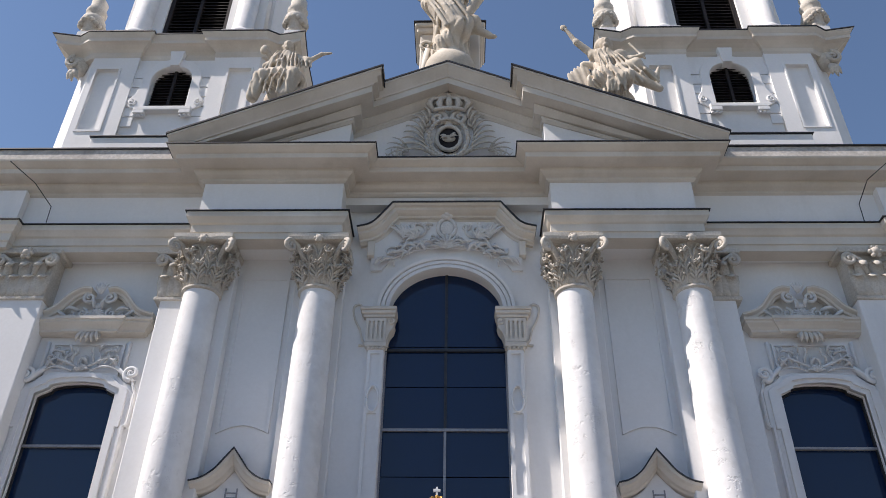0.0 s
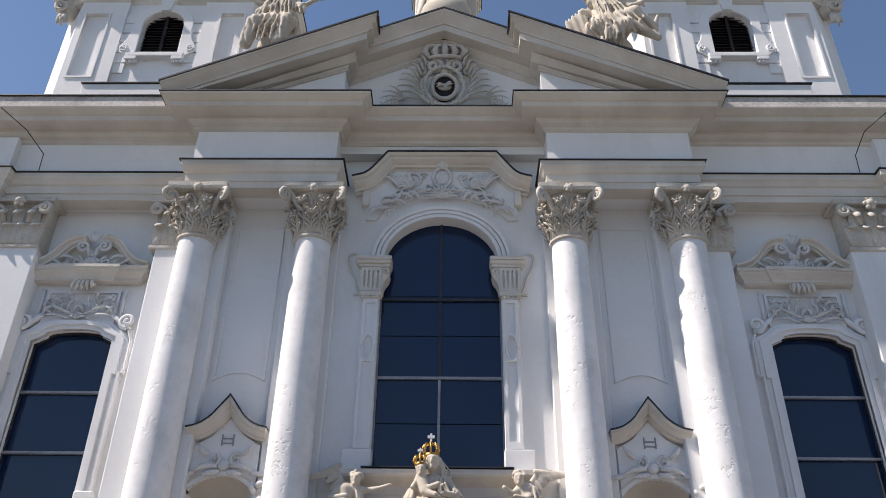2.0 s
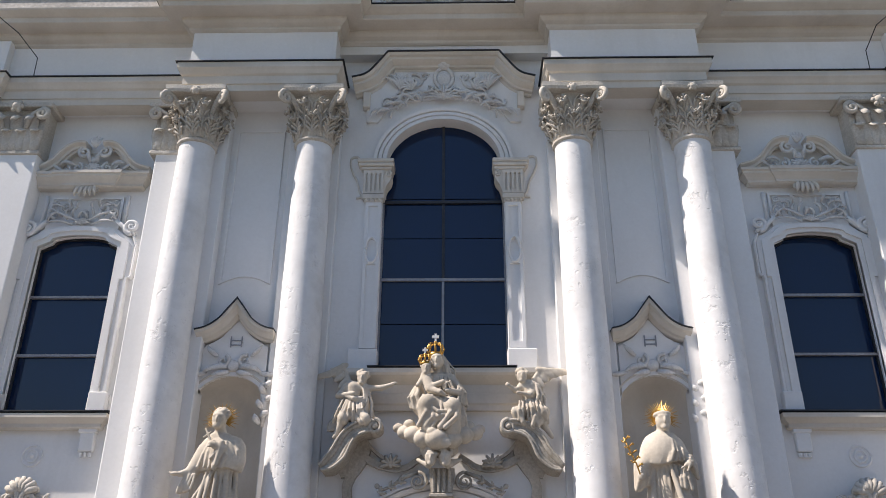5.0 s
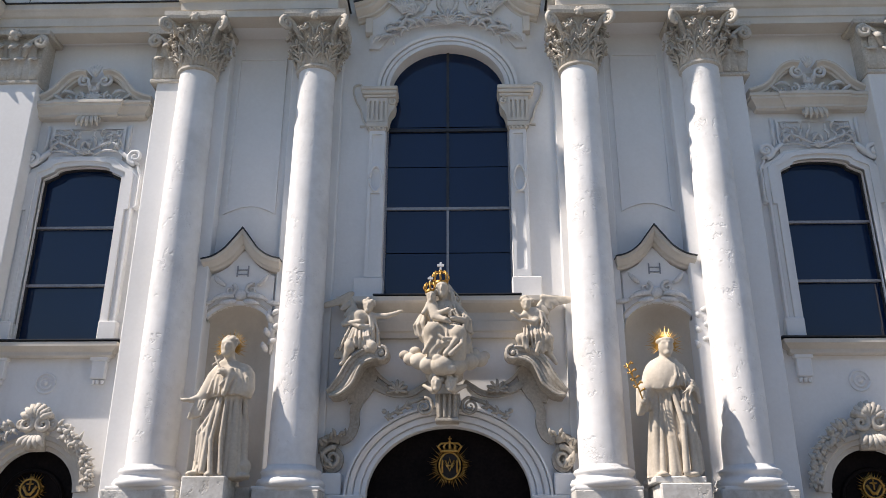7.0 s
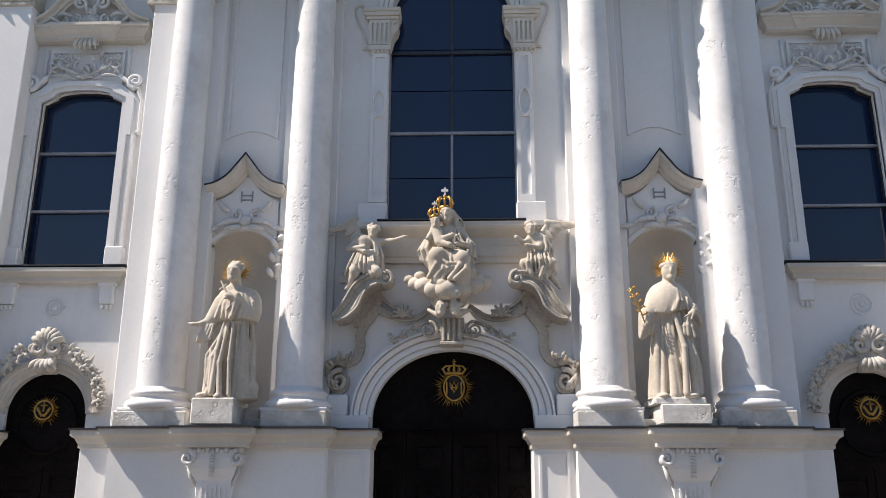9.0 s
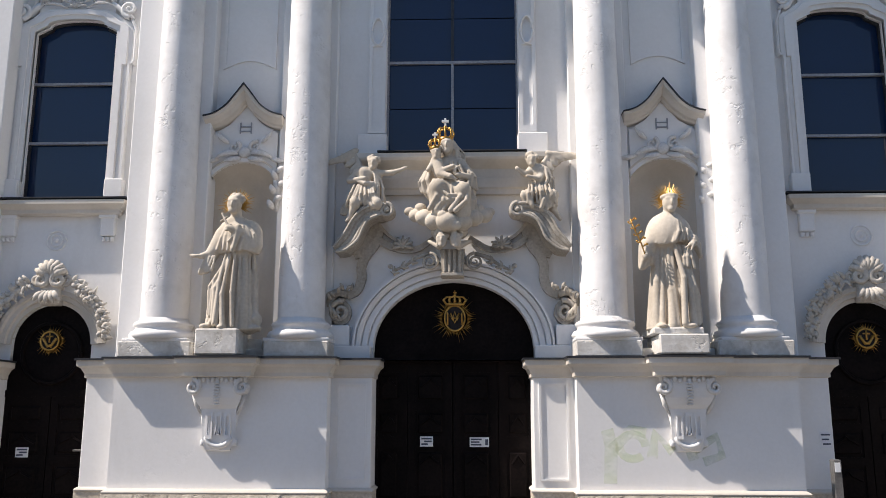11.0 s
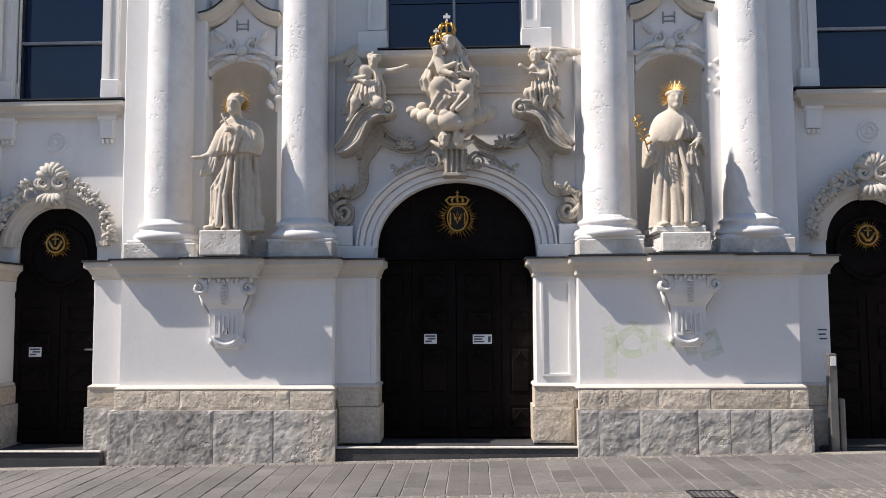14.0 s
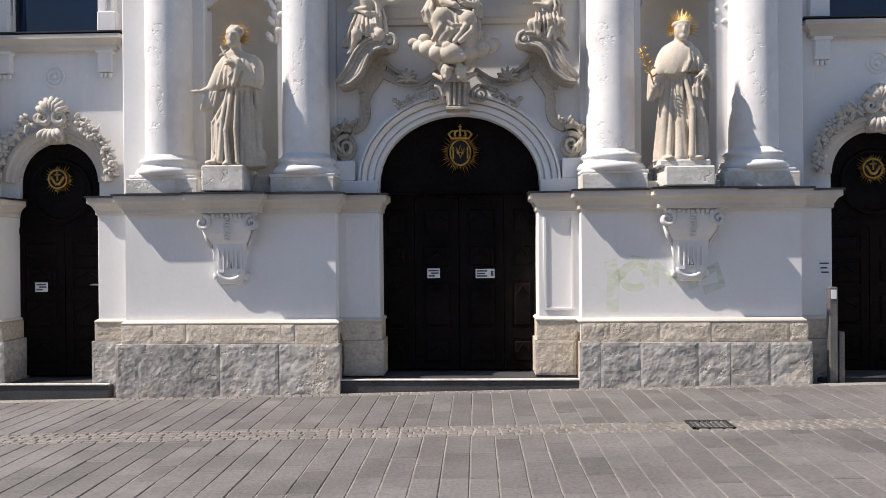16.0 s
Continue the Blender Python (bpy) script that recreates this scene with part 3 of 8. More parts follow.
    key = [([(s * (C + x), y, z) for y in (10.2, 10.4) for x, z in ((-0.08, 13.06), (0.08, 13.06), (0.13, 13.42), (-0.13, 13.42))],
            [[0, 1, 2, 3], [4, 7, 6, 5], [0, 4, 5, 1], [1, 5, 6, 2], [2, 6, 7, 3], [3, 7, 4, 0]])]
    add("keystone", joined("keystone", key, PLASTER))
    for k in (-1, 1):
        add("sill_scroll", joined("sill_scroll", [spiral(s * (C + k * 0.585), 10.25, 12.15, 0.075, 1.4, 1.57, k * s, 0.022, 0.02)] +
            [flip(soft_box(C + k * 0.40 - 0.10, C + k * 0.40 + 0.10, 10.2, 10.33, 11.86, 11.95), s)] +
            [lathe([(0.028, 0), (0.028, 0.05)], 8, (s * (C + k * 0.40 + d), 10.25, 11.82)) for d in (-0.07, 0, 0.07)], PLASTER))
    add("sill", joined("sill", [flip(soft_box(C - 0.50, C + 0.50, 10.2, 10.34, 11.94, 12.02), s)], PLASTER))
    add("sill_band", joined("sill_band", [flip(soft_box(C - 0.98, C + 0.98, 10.08, 10.34, 10.9, 11.17), s)], PLASTER))
    add("sill_sheet", joined("sill_sheet", [flip(box(C - 1.0, C + 1.0, 10.05, 10.34, 11.172, 11.188), s)], FLASHING), "dark metal sill")
    # cornice
    prof = [(-0.3, 13.3), (0, 13.3), (0.02, 13.34), (0.02, 13.42), (0.06, 13.47), (0.13, 13.52), (0.20, 13.55), (0.20, 13.62), (0.24, 13.68), (0.26, 13.72), (-0.3, 13.74)]
    cpl = [(C - 1.50, 12.6), (C - 2.0, 11.9), (C - 2.0, 10.75), (C - 2.03, 10.33), (C - 1.80, 10.37), (C - 1.58, 10.25), (C - 0.70, 10.25), (C - 0.70, 10.32)]
    cpl = cpl + [(2 * C - x, y) for x, y in reversed(cpl)]
    if s < 0:
        cpl = [(-x, y) for x, y in reversed(cpl)]
    add("tower_cornice", joined("tower_cornice", [sweep(cpl, prof)], TRIM))
    add("cornice_sheet", joined("cornice_sheet", [sweep(cpl, [(-0.3, 13.745), (0.275, 13.725), (0.275, 13.745), (-0.3, 13.76)])], FLASHING), "dark sheet metal edge")
    # volutes on the chamfered corners
    for k in (-1, 1):
        cx = C + k * 1.98
        vol = [spiral(s * (cx - k * 0.06), 10.30 + 0.05 * q, 13.26, 0.14, 1.5, 1.57, -k * s, 0.05, 0.03) for q in range(3)] + [ball((s * (cx - k * 0.12), 10.44, 13.28), 0.17, 1, 1, 1.1)] + [frond(s * (cx - k * 0.1), 13.12, -1.57 + 0.3 * q, 0.34 - 0.05 * abs(q), 10.36, 0.05, 0.2) for q in (-1, 0, 1)]
        add("volute", joined("volute", vol, ORNAMENT, True), "weathered stucco volute")
    # belfry foot: wall with a tall louvred opening, column pedestals, columns, urns
    up = [(C - 0.62, 14.08), (C + 0.62, 14.08), (C + 0.62, 16.6), (C - 0.62, 16.6)]
    add("belfry_wall", plate("belfry_wall", ring(rect(C - 1.35, C + 1.35, 13.7, 18.0), s), 10.55, 10.75, PLASTER, [ring(up, s)]))
    add("belfry_side", joined("belfry_side", [flip(box(C + k * 1.32 - 0.1, C + k * 1.32 + 0.1, 10.76, 12.3, 13.7, 18.0), s) for k in (-1, 1)], PLASTER))
    add("belfry_roof", joined("belfry_roof", [flip(box(C - 1.6, C + 1.6, 10.3, 12.6, 18.0, 18.4), s), flip(box(C - 1.2, C + 1.2, 12.2, 12.3, 13.7, 18), s)], TRIM))
    lo = add("belfry_louvre", joined("belfry_louvre", [flip(box(C - 0.66, C + 0.66, 10.72, 10.74, 14.0, 16.6), s), flip(box(C - 0.03, C + 0.03, 10.6, 10.73, 14.08, 16.6), s),
             flip(box(C - 0.64, C - 0.54, 10.6, 10.73, 14.08, 16.6), s), flip(box(C + 0.54, C + 0.64, 10.6, 10.73, 14.08, 16.6), s), flip(box(C - 0.62, C + 0.62, 10.6, 10.73, 14.06, 14.18), s)], LOUVRE), "dark timber louvred shutter")
    for j in range(24):
        z = 14.22 + j * 0.095
        for k in (-1, 1):
            a, b = C + k * 0.285 - 0.25, C + k * 0.285 + 0.25
            v = [(s * x, y, z + dz) for x in (a, b) for y, dz in ((10.63, 0), (10.63, 0.014), (10.71, 0.07), (10.71, 0.056))]
            me = mesh_of("slat", v, [[0, 1, 2, 3], [4, 7, 6, 5], [0, 4, 5, 1], [1, 5, 6, 2], [2, 6, 7, 3], [3, 7, 4, 0]], LOUVRE)
            me.transform(inv)
            part("slat", me, lo)
    for k in (-1, 1):
        cx = s * (C + k * 1.0)
        add("column_block", joined("column_block", [soft_box(cx - 0.30, cx + 0.30, 10.15, 10.7, 13.72, 13.98, 0.01)], PLASTER))
        add("belfry_column", joined("belfry_column", [lathe([(0.25, 0), (0.27, 0.05), (0.25, 0.11), (0.22, 0.14), (0.20, 0.2), (0.19, 3.6)], 24, (cx, 10.45, 13.98))], SHAFT, True))
        ux = s * (C + k * 1.98)
        add("urn_foot", joined("urn_foot", [soft_box(ux - 0.15, ux + 0.15, 10.36, 10.66, 13.74, 14.2, 0.01)], PLASTER))
        urn = [lathe([(0.09, 0), (0.14, 0.05), (0.16, 0.09), (0.12, 0.14), (0.19, 0.24), (0.24, 0.34), (0.22, 0.44), (0.14, 0.54), (0.19, 0.60), (0.20, 0.68), (0.15, 0.80), (0.16, 0.95), (0.06, 1.12)], 20, (ux, 10.5, 14.2))]
        urn += [ball((ux + 0.20 * math.cos(a), 10.5 + 0.20 * math.sin(a), 14.47 + 0.05 * math.sin(3 * a)), 0.055) for a in [math.tau * i / 16 for i in range(16)]]
        add("urn", joined("urn", urn, ORNAMENT, True), "stone urn with garlands")


tower(-1, "left")
tower(1, "right")

# pedestal of the statue on the gable's tip
tip = [soft_box(-0.50, 0.54, 9.75, 10.5, 11.6, 13.3, 0.02), soft_box(-0.56, 0.60, 9.7, 10.55, 13.3, 13.42, 0.02), soft_box(-0.60, 0.64, 9.66, 10.6, 13.42, 13.52, 0.02)]
tp = thing("gable_pedestal", joined("gable_pedestal", tip, TRIM), "cream block pedestal behind the tip of the gable", "pedestal")
part("sheet_cover", joined("sheet_cover", [box(-0.62, 0.66, 9.64, 10.62, 13.524, 13.54)], FLASHING), tp, "dark sheet metal cover")
part("side_scroll", joined("side_scroll", [spiral(-0.40, 9.72, 12.95, 0.11, 1.4, 0.5, 1, 0.035), tube([(-0.36, 9.73, 12.85), (-0.42, 9.72, 12.4), (-0.38, 9.72, 12.05)], [0.06, 0.05, 0.03])], TRIM, True), tp)

# ---- columns ----
def leaf(h, wdt, curl, r, n=7):
    """An acanthus leaf against a bell of radius r: rises h, curls out at the tip, with a lobed edge."""
    V, F = [], []
    for i in range(n + 1):
        s = i / n
        z = h * (math.sin(s * 1.9) / math.sin(1.57) if s < 0.83 else 1.0 - 1.3 * (s - 0.83))
        out = 0.012 + 0.02 * s + curl * s ** 4
        half = wdt * (0.62 + 0.5 * math.sin(s * 2.6)) * (1 + 0.22 * math.sin(i * 3.1)) * (1 - 0.55 * s ** 5)
        for k in (-1, -0.5, 0, 0.5, 1):
            V.append((r + out + 0.016 * (1 - abs(k)) - 0.012 * (abs(k) == 1), k * half, z))
    m = len(V)
    for i in range(n + 1):
        for k in range(5):
            p = V[i * 5 + k]
            V.append((p[0] - 0.012, p[1] * 0.94, p[2] - 0.004))
    for i in range(n):
        for k in range(4):
            a, b, c, d = i * 5 + k, i * 5 + k + 1, i * 5 + k + 6, i * 5 + k + 5
            F += [[a, b, c, d], [m + d, m + c, m + b, m + a]]
    bd = [i * 5 for i in range(n + 1)] + [n * 5 + k for k in range(1, 5)] + [i * 5 + 4 for i in range(n - 1, -1, -1)] + [3, 2, 1]
    for i in range(len(bd)):
        a, b = bd[i], bd[(i + 1) % len(bd)]
        F.append([a, m + a, m + b, b])
    return V, F


def turned(vf, a, z=0.0):
    c, s = math.cos(a), math.sin(a)
    return [(x * c - y * s, x * s + y * c, q + z) for x, y, q in vf[0]], vf[1]


def capital_chunks(r, h, only=None):
    """Corinthian leaves, scrolls and flower for a bell of radius r and height h; only: angles (degrees) to keep."""
    bell = [lathe([(r * 1.0, -0.02), (r * 1.12, 0.0), (r * 1.12, 0.03), (r * 0.98, 0.05), (r * 0.98, h * 0.4), (r * 1.05, h * 0.7), (r * 1.3, h * 0.88)], 28)]
    leaves = []
    for i in range(8):
        a = math.tau * i / 8
        leaves.append(turned(leaf(h * 0.40, r * 0.38, 0.13, r * 0.98), a, 0.04))
        leaves.append(turned(leaf(h * 0.66, r * 0.36, 0.17, r * 0.99), a + math.tau / 16, 0.05))
    scr = []
    for i in range(4):
        a = math.tau * (i + 0.5) / 4
        path, rad = [], []
        for j in range(26):
            q = j / 25
            if q < 0.4:
                path.append((r * 1.05 + 0.20 * (q / 0.4), 0, h * (0.55 + 0.31 * q / 0.4)))
                rad.append(0.034)
            else:
                u = (q - 0.4) / 0.6
                b = math.pi / 2 - u * 1.5 * math.tau
                rr = 0.095 * (1 - 0.85 * u)
                path.append((r * 1.05 + 0.27 + rr * math.cos(b) * 1.0, 0, h * 0.75 + rr * math.sin(b)))
                rad.append(0.036 * (1 - 0.4 * u))
        scr.append(turned(tube(path, rad, 7), a))
        for k in (-1, 1):
            p2 = [(r * 1.12, 0, h * 0.5), (r * 1.2, k * 0.04, h * 0.72), (r * 1.26, k * 0.09, h * 0.82), (r * 1.45, k * 0.14, h * 0.76), (r * 1.45, k * 0.10, h * 0.70)]
            scr.append(turned(tube(p2, [0.025, 0.022, 0.02, 0.018, 0.012], 6), math.tau * i / 4))
        scr.append(turned(ball((r * 1.60, 0, h * 0.90), 0.055, 0.7), math.tau * i / 4))
        scr += [turned(ball((r * 1.60, 0.045 * math.cos(b), h * 0.90 + 0.045 * math.sin(b)), 0.028, n=6), math.tau * i / 4) for b in [math.tau * j / 6 for j in range(6)]]
    ab = []
    for i in range(4):
        for k in range(9):
            u = k / 9
            a = math.tau * (i + u) / 4 + math.pi / 4
            e = r * 2.40 - (r * 2.40 - r * 1.62) * math.sin(math.pi * u) ** 0.8
            ab.append((e * math.cos(a), e * math.sin(a)))
    n = len(ab)
    av = [(x * k, y * k, z) for z, k in ((h * 0.87, 0.96), (h * 0.92, 1.0), (h * 1.0, 1.0)) for x, y in ab]
    af = [[j * n + i, j * n + (i + 1) % n, (j + 1) * n + (i + 1) % n, (j + 1) * n + i] for j in range(2) for i in range(n)] + [list(range(n)), [2 * n + i for i in range(n)]]
    return bell, leaves, scr, (av, af)


def lobes(i):
    """Fingers of a lobed leaf on the bell, in the order in which capital_chunks lays the leaves."""
    r, h = 0.24, 0.78
    tall = i % 2
    a = math.tau * (i // 2) / 8 + (math.tau / 16 if tall else 0)
    top, curl, w = (0.66, 0.17, 0.085) if tall else (0.40, 0.13, 0.09)
    out = []
    for k in (-1, 1):
        for q in range(4):
            z = h * top * (0.30 + 0.19 * q) + 0.04
            b = r * 1.05 + curl * (0.25 + 0.2 * q) ** 2.2
            ww = w * (1.0 - 0.10 * q)
            path = [(b, 0.01 * k, z - 0.03), (b + 0.03, k * ww * 0.6, z + 0.02), (b + 0.045, k * ww, z + 0.05), (b + 0.055, k * ww * 1.12, z + 0.03)]
            out.append(turned(tube(path, [0.012, 0.019, 0.016, 0.008], 5), a))
    out.append(turned(tube([(r * 1.03, 0, 0.05), (r * 1.08 + 0.02, 0, h * top * 0.6), (r * 1.05 + curl * 0.55, 0, h * top * 0.98 + 0.04), (r * 1.05 + curl + 0.02, 0, h * top * 0.9 + 0.04)], [0.02, 0.02, 0.022, 0.014], 6), a))
    return out


def column():
    c = thing("column", None, "white limewashed round column with a leafy Corinthian capital", "column", "columns of the facade")
    part("base", joined("base", [soft_box(-0.37, 0.37, -0.28, 0.3, -0.005, 0.035, 0.006), lathe([(0.36, 0.03), (0.385, 0.07), (0.36, 0.115), (0.325, 0.125), (0.31, 0.155), (0.325, 0.175), (0.34, 0.195), (0.32, 0.225), (0.28, 0.24), (0.272, 0.27)], 48)], SHAFT, True), c)
    rows, seg = 40, 48
    V, F = [], []
    for j in range(rows + 1):
        s = j / rows
        r = 0.27 - 0.033 * s ** 1.6
        for i in range(seg):
            a = math.tau * i / seg
            d = noise.noise(Vector((math.cos(a) * 1.5, math.sin(a) * 1.5, s * 9))) * 0.004
            V.append(((r + d) * math.cos(a), (r + d) * math.sin(a), 0.25 + 5.11 * s))
    for j in range(rows):
        for i in range(seg):
            k = (i + 1) % seg
            F.append([j * seg + i, j * seg + k, (j + 1) * seg + k, (j + 1) * seg + i])
    part("shaft", mesh_of("shaft", V, F, SHAFT, True), c)
    bell, leaves, scr, ab = capital_chunks(0.24, 0.78)
    up = Matrix.Translation((0, 0, 5.34))
    cap = part("capital", joined("capital", bell + [ab], ORNAMENT), c, "weathered stucco Corinthian capital", at=up)
    for i, ch in enumerate(leaves):
        part("leaf", joined("leaf", [ch] + lobes(i), ORNAMENT, True), cap)
    for i, ch in enumerate(scr):
        part("volute", joined("volute", [ch], ORNAMENT, True), cap)
    return c


col = column()
col.matrix_basis = pose(-3.335, 9.58, 2.385)
for x in (-1.74, 1.74, 3.335):
    copy_thing(col, pose(x, 9.58, 2.385))


def pilaster_capital():
    """A flat Corinthian capital: two rows of leaves, corner scrolls, thin top slab."""
    c = thing("pilaster_capital", None, "weathered leafy stucco capital of a flat pilaster", "capital", "pilaster capitals")
    part("core", joined("core", [soft_box(-0.38, 0.38, 0.0, 0.3, 0, 0.72), soft_box(-0.40, 0.40, -0.03, 0.3, -0.03, 0.03), soft_box(-0.48, 0.48, -0.10, 0.3, 0.70, 0.78)], ORNAMENT), c)
    for j, (n, h, cu) in enumerate(((4, 0.32, 0.08), (3, 0.54, 0.11))):
        for i in range(n):
            x = (i - (n - 1) / 2) * 0.2
            v, f = leaf(h, 0.10, cu, 0.0)
            v = [(x + p[1], -p[0] - 0.01, p[2] + 0.03) for p in v]
            part("leaf", joined("leaf", [(v, f)], ORNAMENT, True), c)
    for k in (-1, 1):
        part("volute", joined("volute", [spiral(k * 0.36, -0.08, 0.58, 0.09, 1.5, 1.57, -k, 0.04, 0.03), tube([(k * 0.16, -0.05, 0.36), (k * 0.22, -0.08, 0.58), (k * 0.36, -0.09, 0.67)], [0.03, 0.03, 0.03])], ORNAMENT, True), c)
    part("flower", joined("flower", [ball((0, -0.12, 0.68), 0.07)] + [ball((0.07 * math.cos(a), -0.13, 0.68 + 0.07 * math.sin(a)), 0.035) for a in [math.tau * i / 6 for i in range(6)]], ORNAMENT, True), c)
    return c


pc = pilaster_capital()
pc.matrix_basis = pose(-3.62, 9.68, 7.74)
copy_thing(pc, pose(3.62, 9.68, 7.74))
for s in (-1, 1):
    copy_thing(pc, pose(s * 5.935, 9.66, 7.74))

# ---- windows ----
def window_middle():
    w = thing("window_1", None, "tall arched window with dark glass and thin bars", "window", kind="structure", at=pose(0, 10.0, 4.78))
    inv = Matrix.Translation((0, -10.0, -4.78))

    def add(name, me, label="", under=None):
        me.transform(inv)
        return part(name, me, under or w, label)

    zs = [4.66, 5.36, 5.97, 6.58, 7.18, 8.40]
    inner = [(-0.80, 4.72), (0.80, 4.72), (0.80, 7.2), (0.80, 7.65)] + arc(0, 7.65, 0.80, 0.74, 0, 180)[1:]
    add("frame", plate("frame", [(-0.9, 4.6), (0.9, 4.6), (0.9, 8.5), (-0.9, 8.5)], 10.0, 10.06, IRON, [inner]), "dark window frame")
    for k in (-1, 1):
        for i in range(5):
            x0, x1 = sorted((k * 0.008, k * 0.88))
            z0, z1 = zs[i] + 0.006, zs[i + 1] - 0.006
            tilt = 0.003 * math.sin(i * 2.3 + k)
            v = [(x0, 10.03 + tilt, z0), (x1, 10.03 - tilt, z0), (x1, 10.03 - tilt, z1), (x0, 10.03 + tilt, z1)]
            v += [(x, y + 0.006, z) for x, y, z in v]
            add("pane", mesh_of("pane", v, [[0, 1, 2, 3], [4, 7, 6, 5], [0, 4, 5, 1], [1, 5, 6, 2], [2, 6, 7, 3], [3, 7, 4, 0]], BLUEGLASS))
    # mullion split in two materials: sunlit grey below, shade coloured dark above
    add("mullion", joined("mullion", [box(-0.016, 0.016, 10.0, 10.05, 4.66, 5.98)], IRON), "thin grey metal bar")
    add("mullion", joined("mullion", [box(-0.018, 0.018, 10.01, 10.05, 5.98, 8.38)], FLASHING), "thin metal bar, coloured dark as its shaded upper half")
    # the upper cross bar also gets the dark metal for the shade there
    for z, h, m in ((5.97, 0.018, IRON), (7.12, 0.02, FLASHING)):
        add("cross_bar", joined("cross_bar", [box(-0.86, 0.86, 9.995, 10.05, z - h, z + h)], m), "thin metal bar")


def window_side(s, no):
    w = thing("window_%d" % no, None, "tall side window with dark glass and cross bars", "window", kind="structure", at=pose(s * SIDE_C, 10.0, 4.16))
    inv = Matrix.Translation((-s * SIDE_C, -10.0, -4.16))

    def add(name, me, label=""):
        me.transform(inv)
        return part(name, me, w, label)

    zs = [4.16, 4.955, 5.75, 6.70]
    add("frame", plate("frame", ring(side_window_ring(0.05, 4.10), s), 10.04, 10.09, FLASHING, [ring(side_window_ring(-0.025, 4.20), s)]), "dark window frame")
    for i in range(3):
        tilt = 0.006 * math.sin(i * 2.1 + s)
        v = [(s * 4.28, 10.07 + tilt, zs[i] + 0.006), (s * 5.44, 10.07 - tilt, zs[i] + 0.006), (s * 5.44, 10.07 - tilt, zs[i + 1] - 0.006), (s * 4.28, 10.07 + tilt, zs[i + 1] - 0.006)]
        v += [(x, y + 0.006, z) for x, y, z in v]
        add("pane", mesh_of("pane", v, [[0, 1, 2, 3], [4, 7, 6, 5], [0, 4, 5, 1], [1, 5, 6, 2], [2, 6, 7, 3], [3, 7, 4, 0]], BLUEGLASS))
    for z in (4.955, 5.75):
        add("cross_bar", joined("cross_bar", [flip(box(4.32, 5.40, 10.02, 10.065, z - 0.016, z + 0.016), s)], IRON), "thin grey metal bar")


window_middle()
window_side(-1, 2)
window_side(1, 3)

# church inside the doors and windows, its lack of light put into the wall colour
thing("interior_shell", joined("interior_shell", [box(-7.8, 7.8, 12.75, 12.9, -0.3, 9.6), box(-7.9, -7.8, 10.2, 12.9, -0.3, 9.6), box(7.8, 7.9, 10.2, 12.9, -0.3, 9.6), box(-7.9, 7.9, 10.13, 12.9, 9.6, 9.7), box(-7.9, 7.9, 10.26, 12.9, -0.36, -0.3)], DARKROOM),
      "plain inner walls of the church, coloured dark as unlit", "wall", kind="structure")


# ---- surrounds of the middle window ----
def mirrored(fn):
    return fn(-1) + fn(1)


def moulded(line, y, out, base):
    """A stepped moulding along a line: y of its wall, how far it stands out, its width."""
    return run(line, [(y + 0.05, 0.0), (y - out * 0.35, 0.0), (y - out * 0.35, base * 0.28), (y - out * 0.7, base * 0.34), (y - out * 0.7, base * 0.62),
                      (y - out, base * 0.72), (y - out, base), (y + 0.05, base)])


SUR = thing("window_surround", None, "white plaster surround of the arched window with fluted brackets", "window surround", at=pose(0, 9.85, 4.78))
SINV = Matrix.Translation((0, -9.85, -4.78))


def sur(name, me, label=""):
    me.transform(SINV)
    return part(name, me, SUR, label)


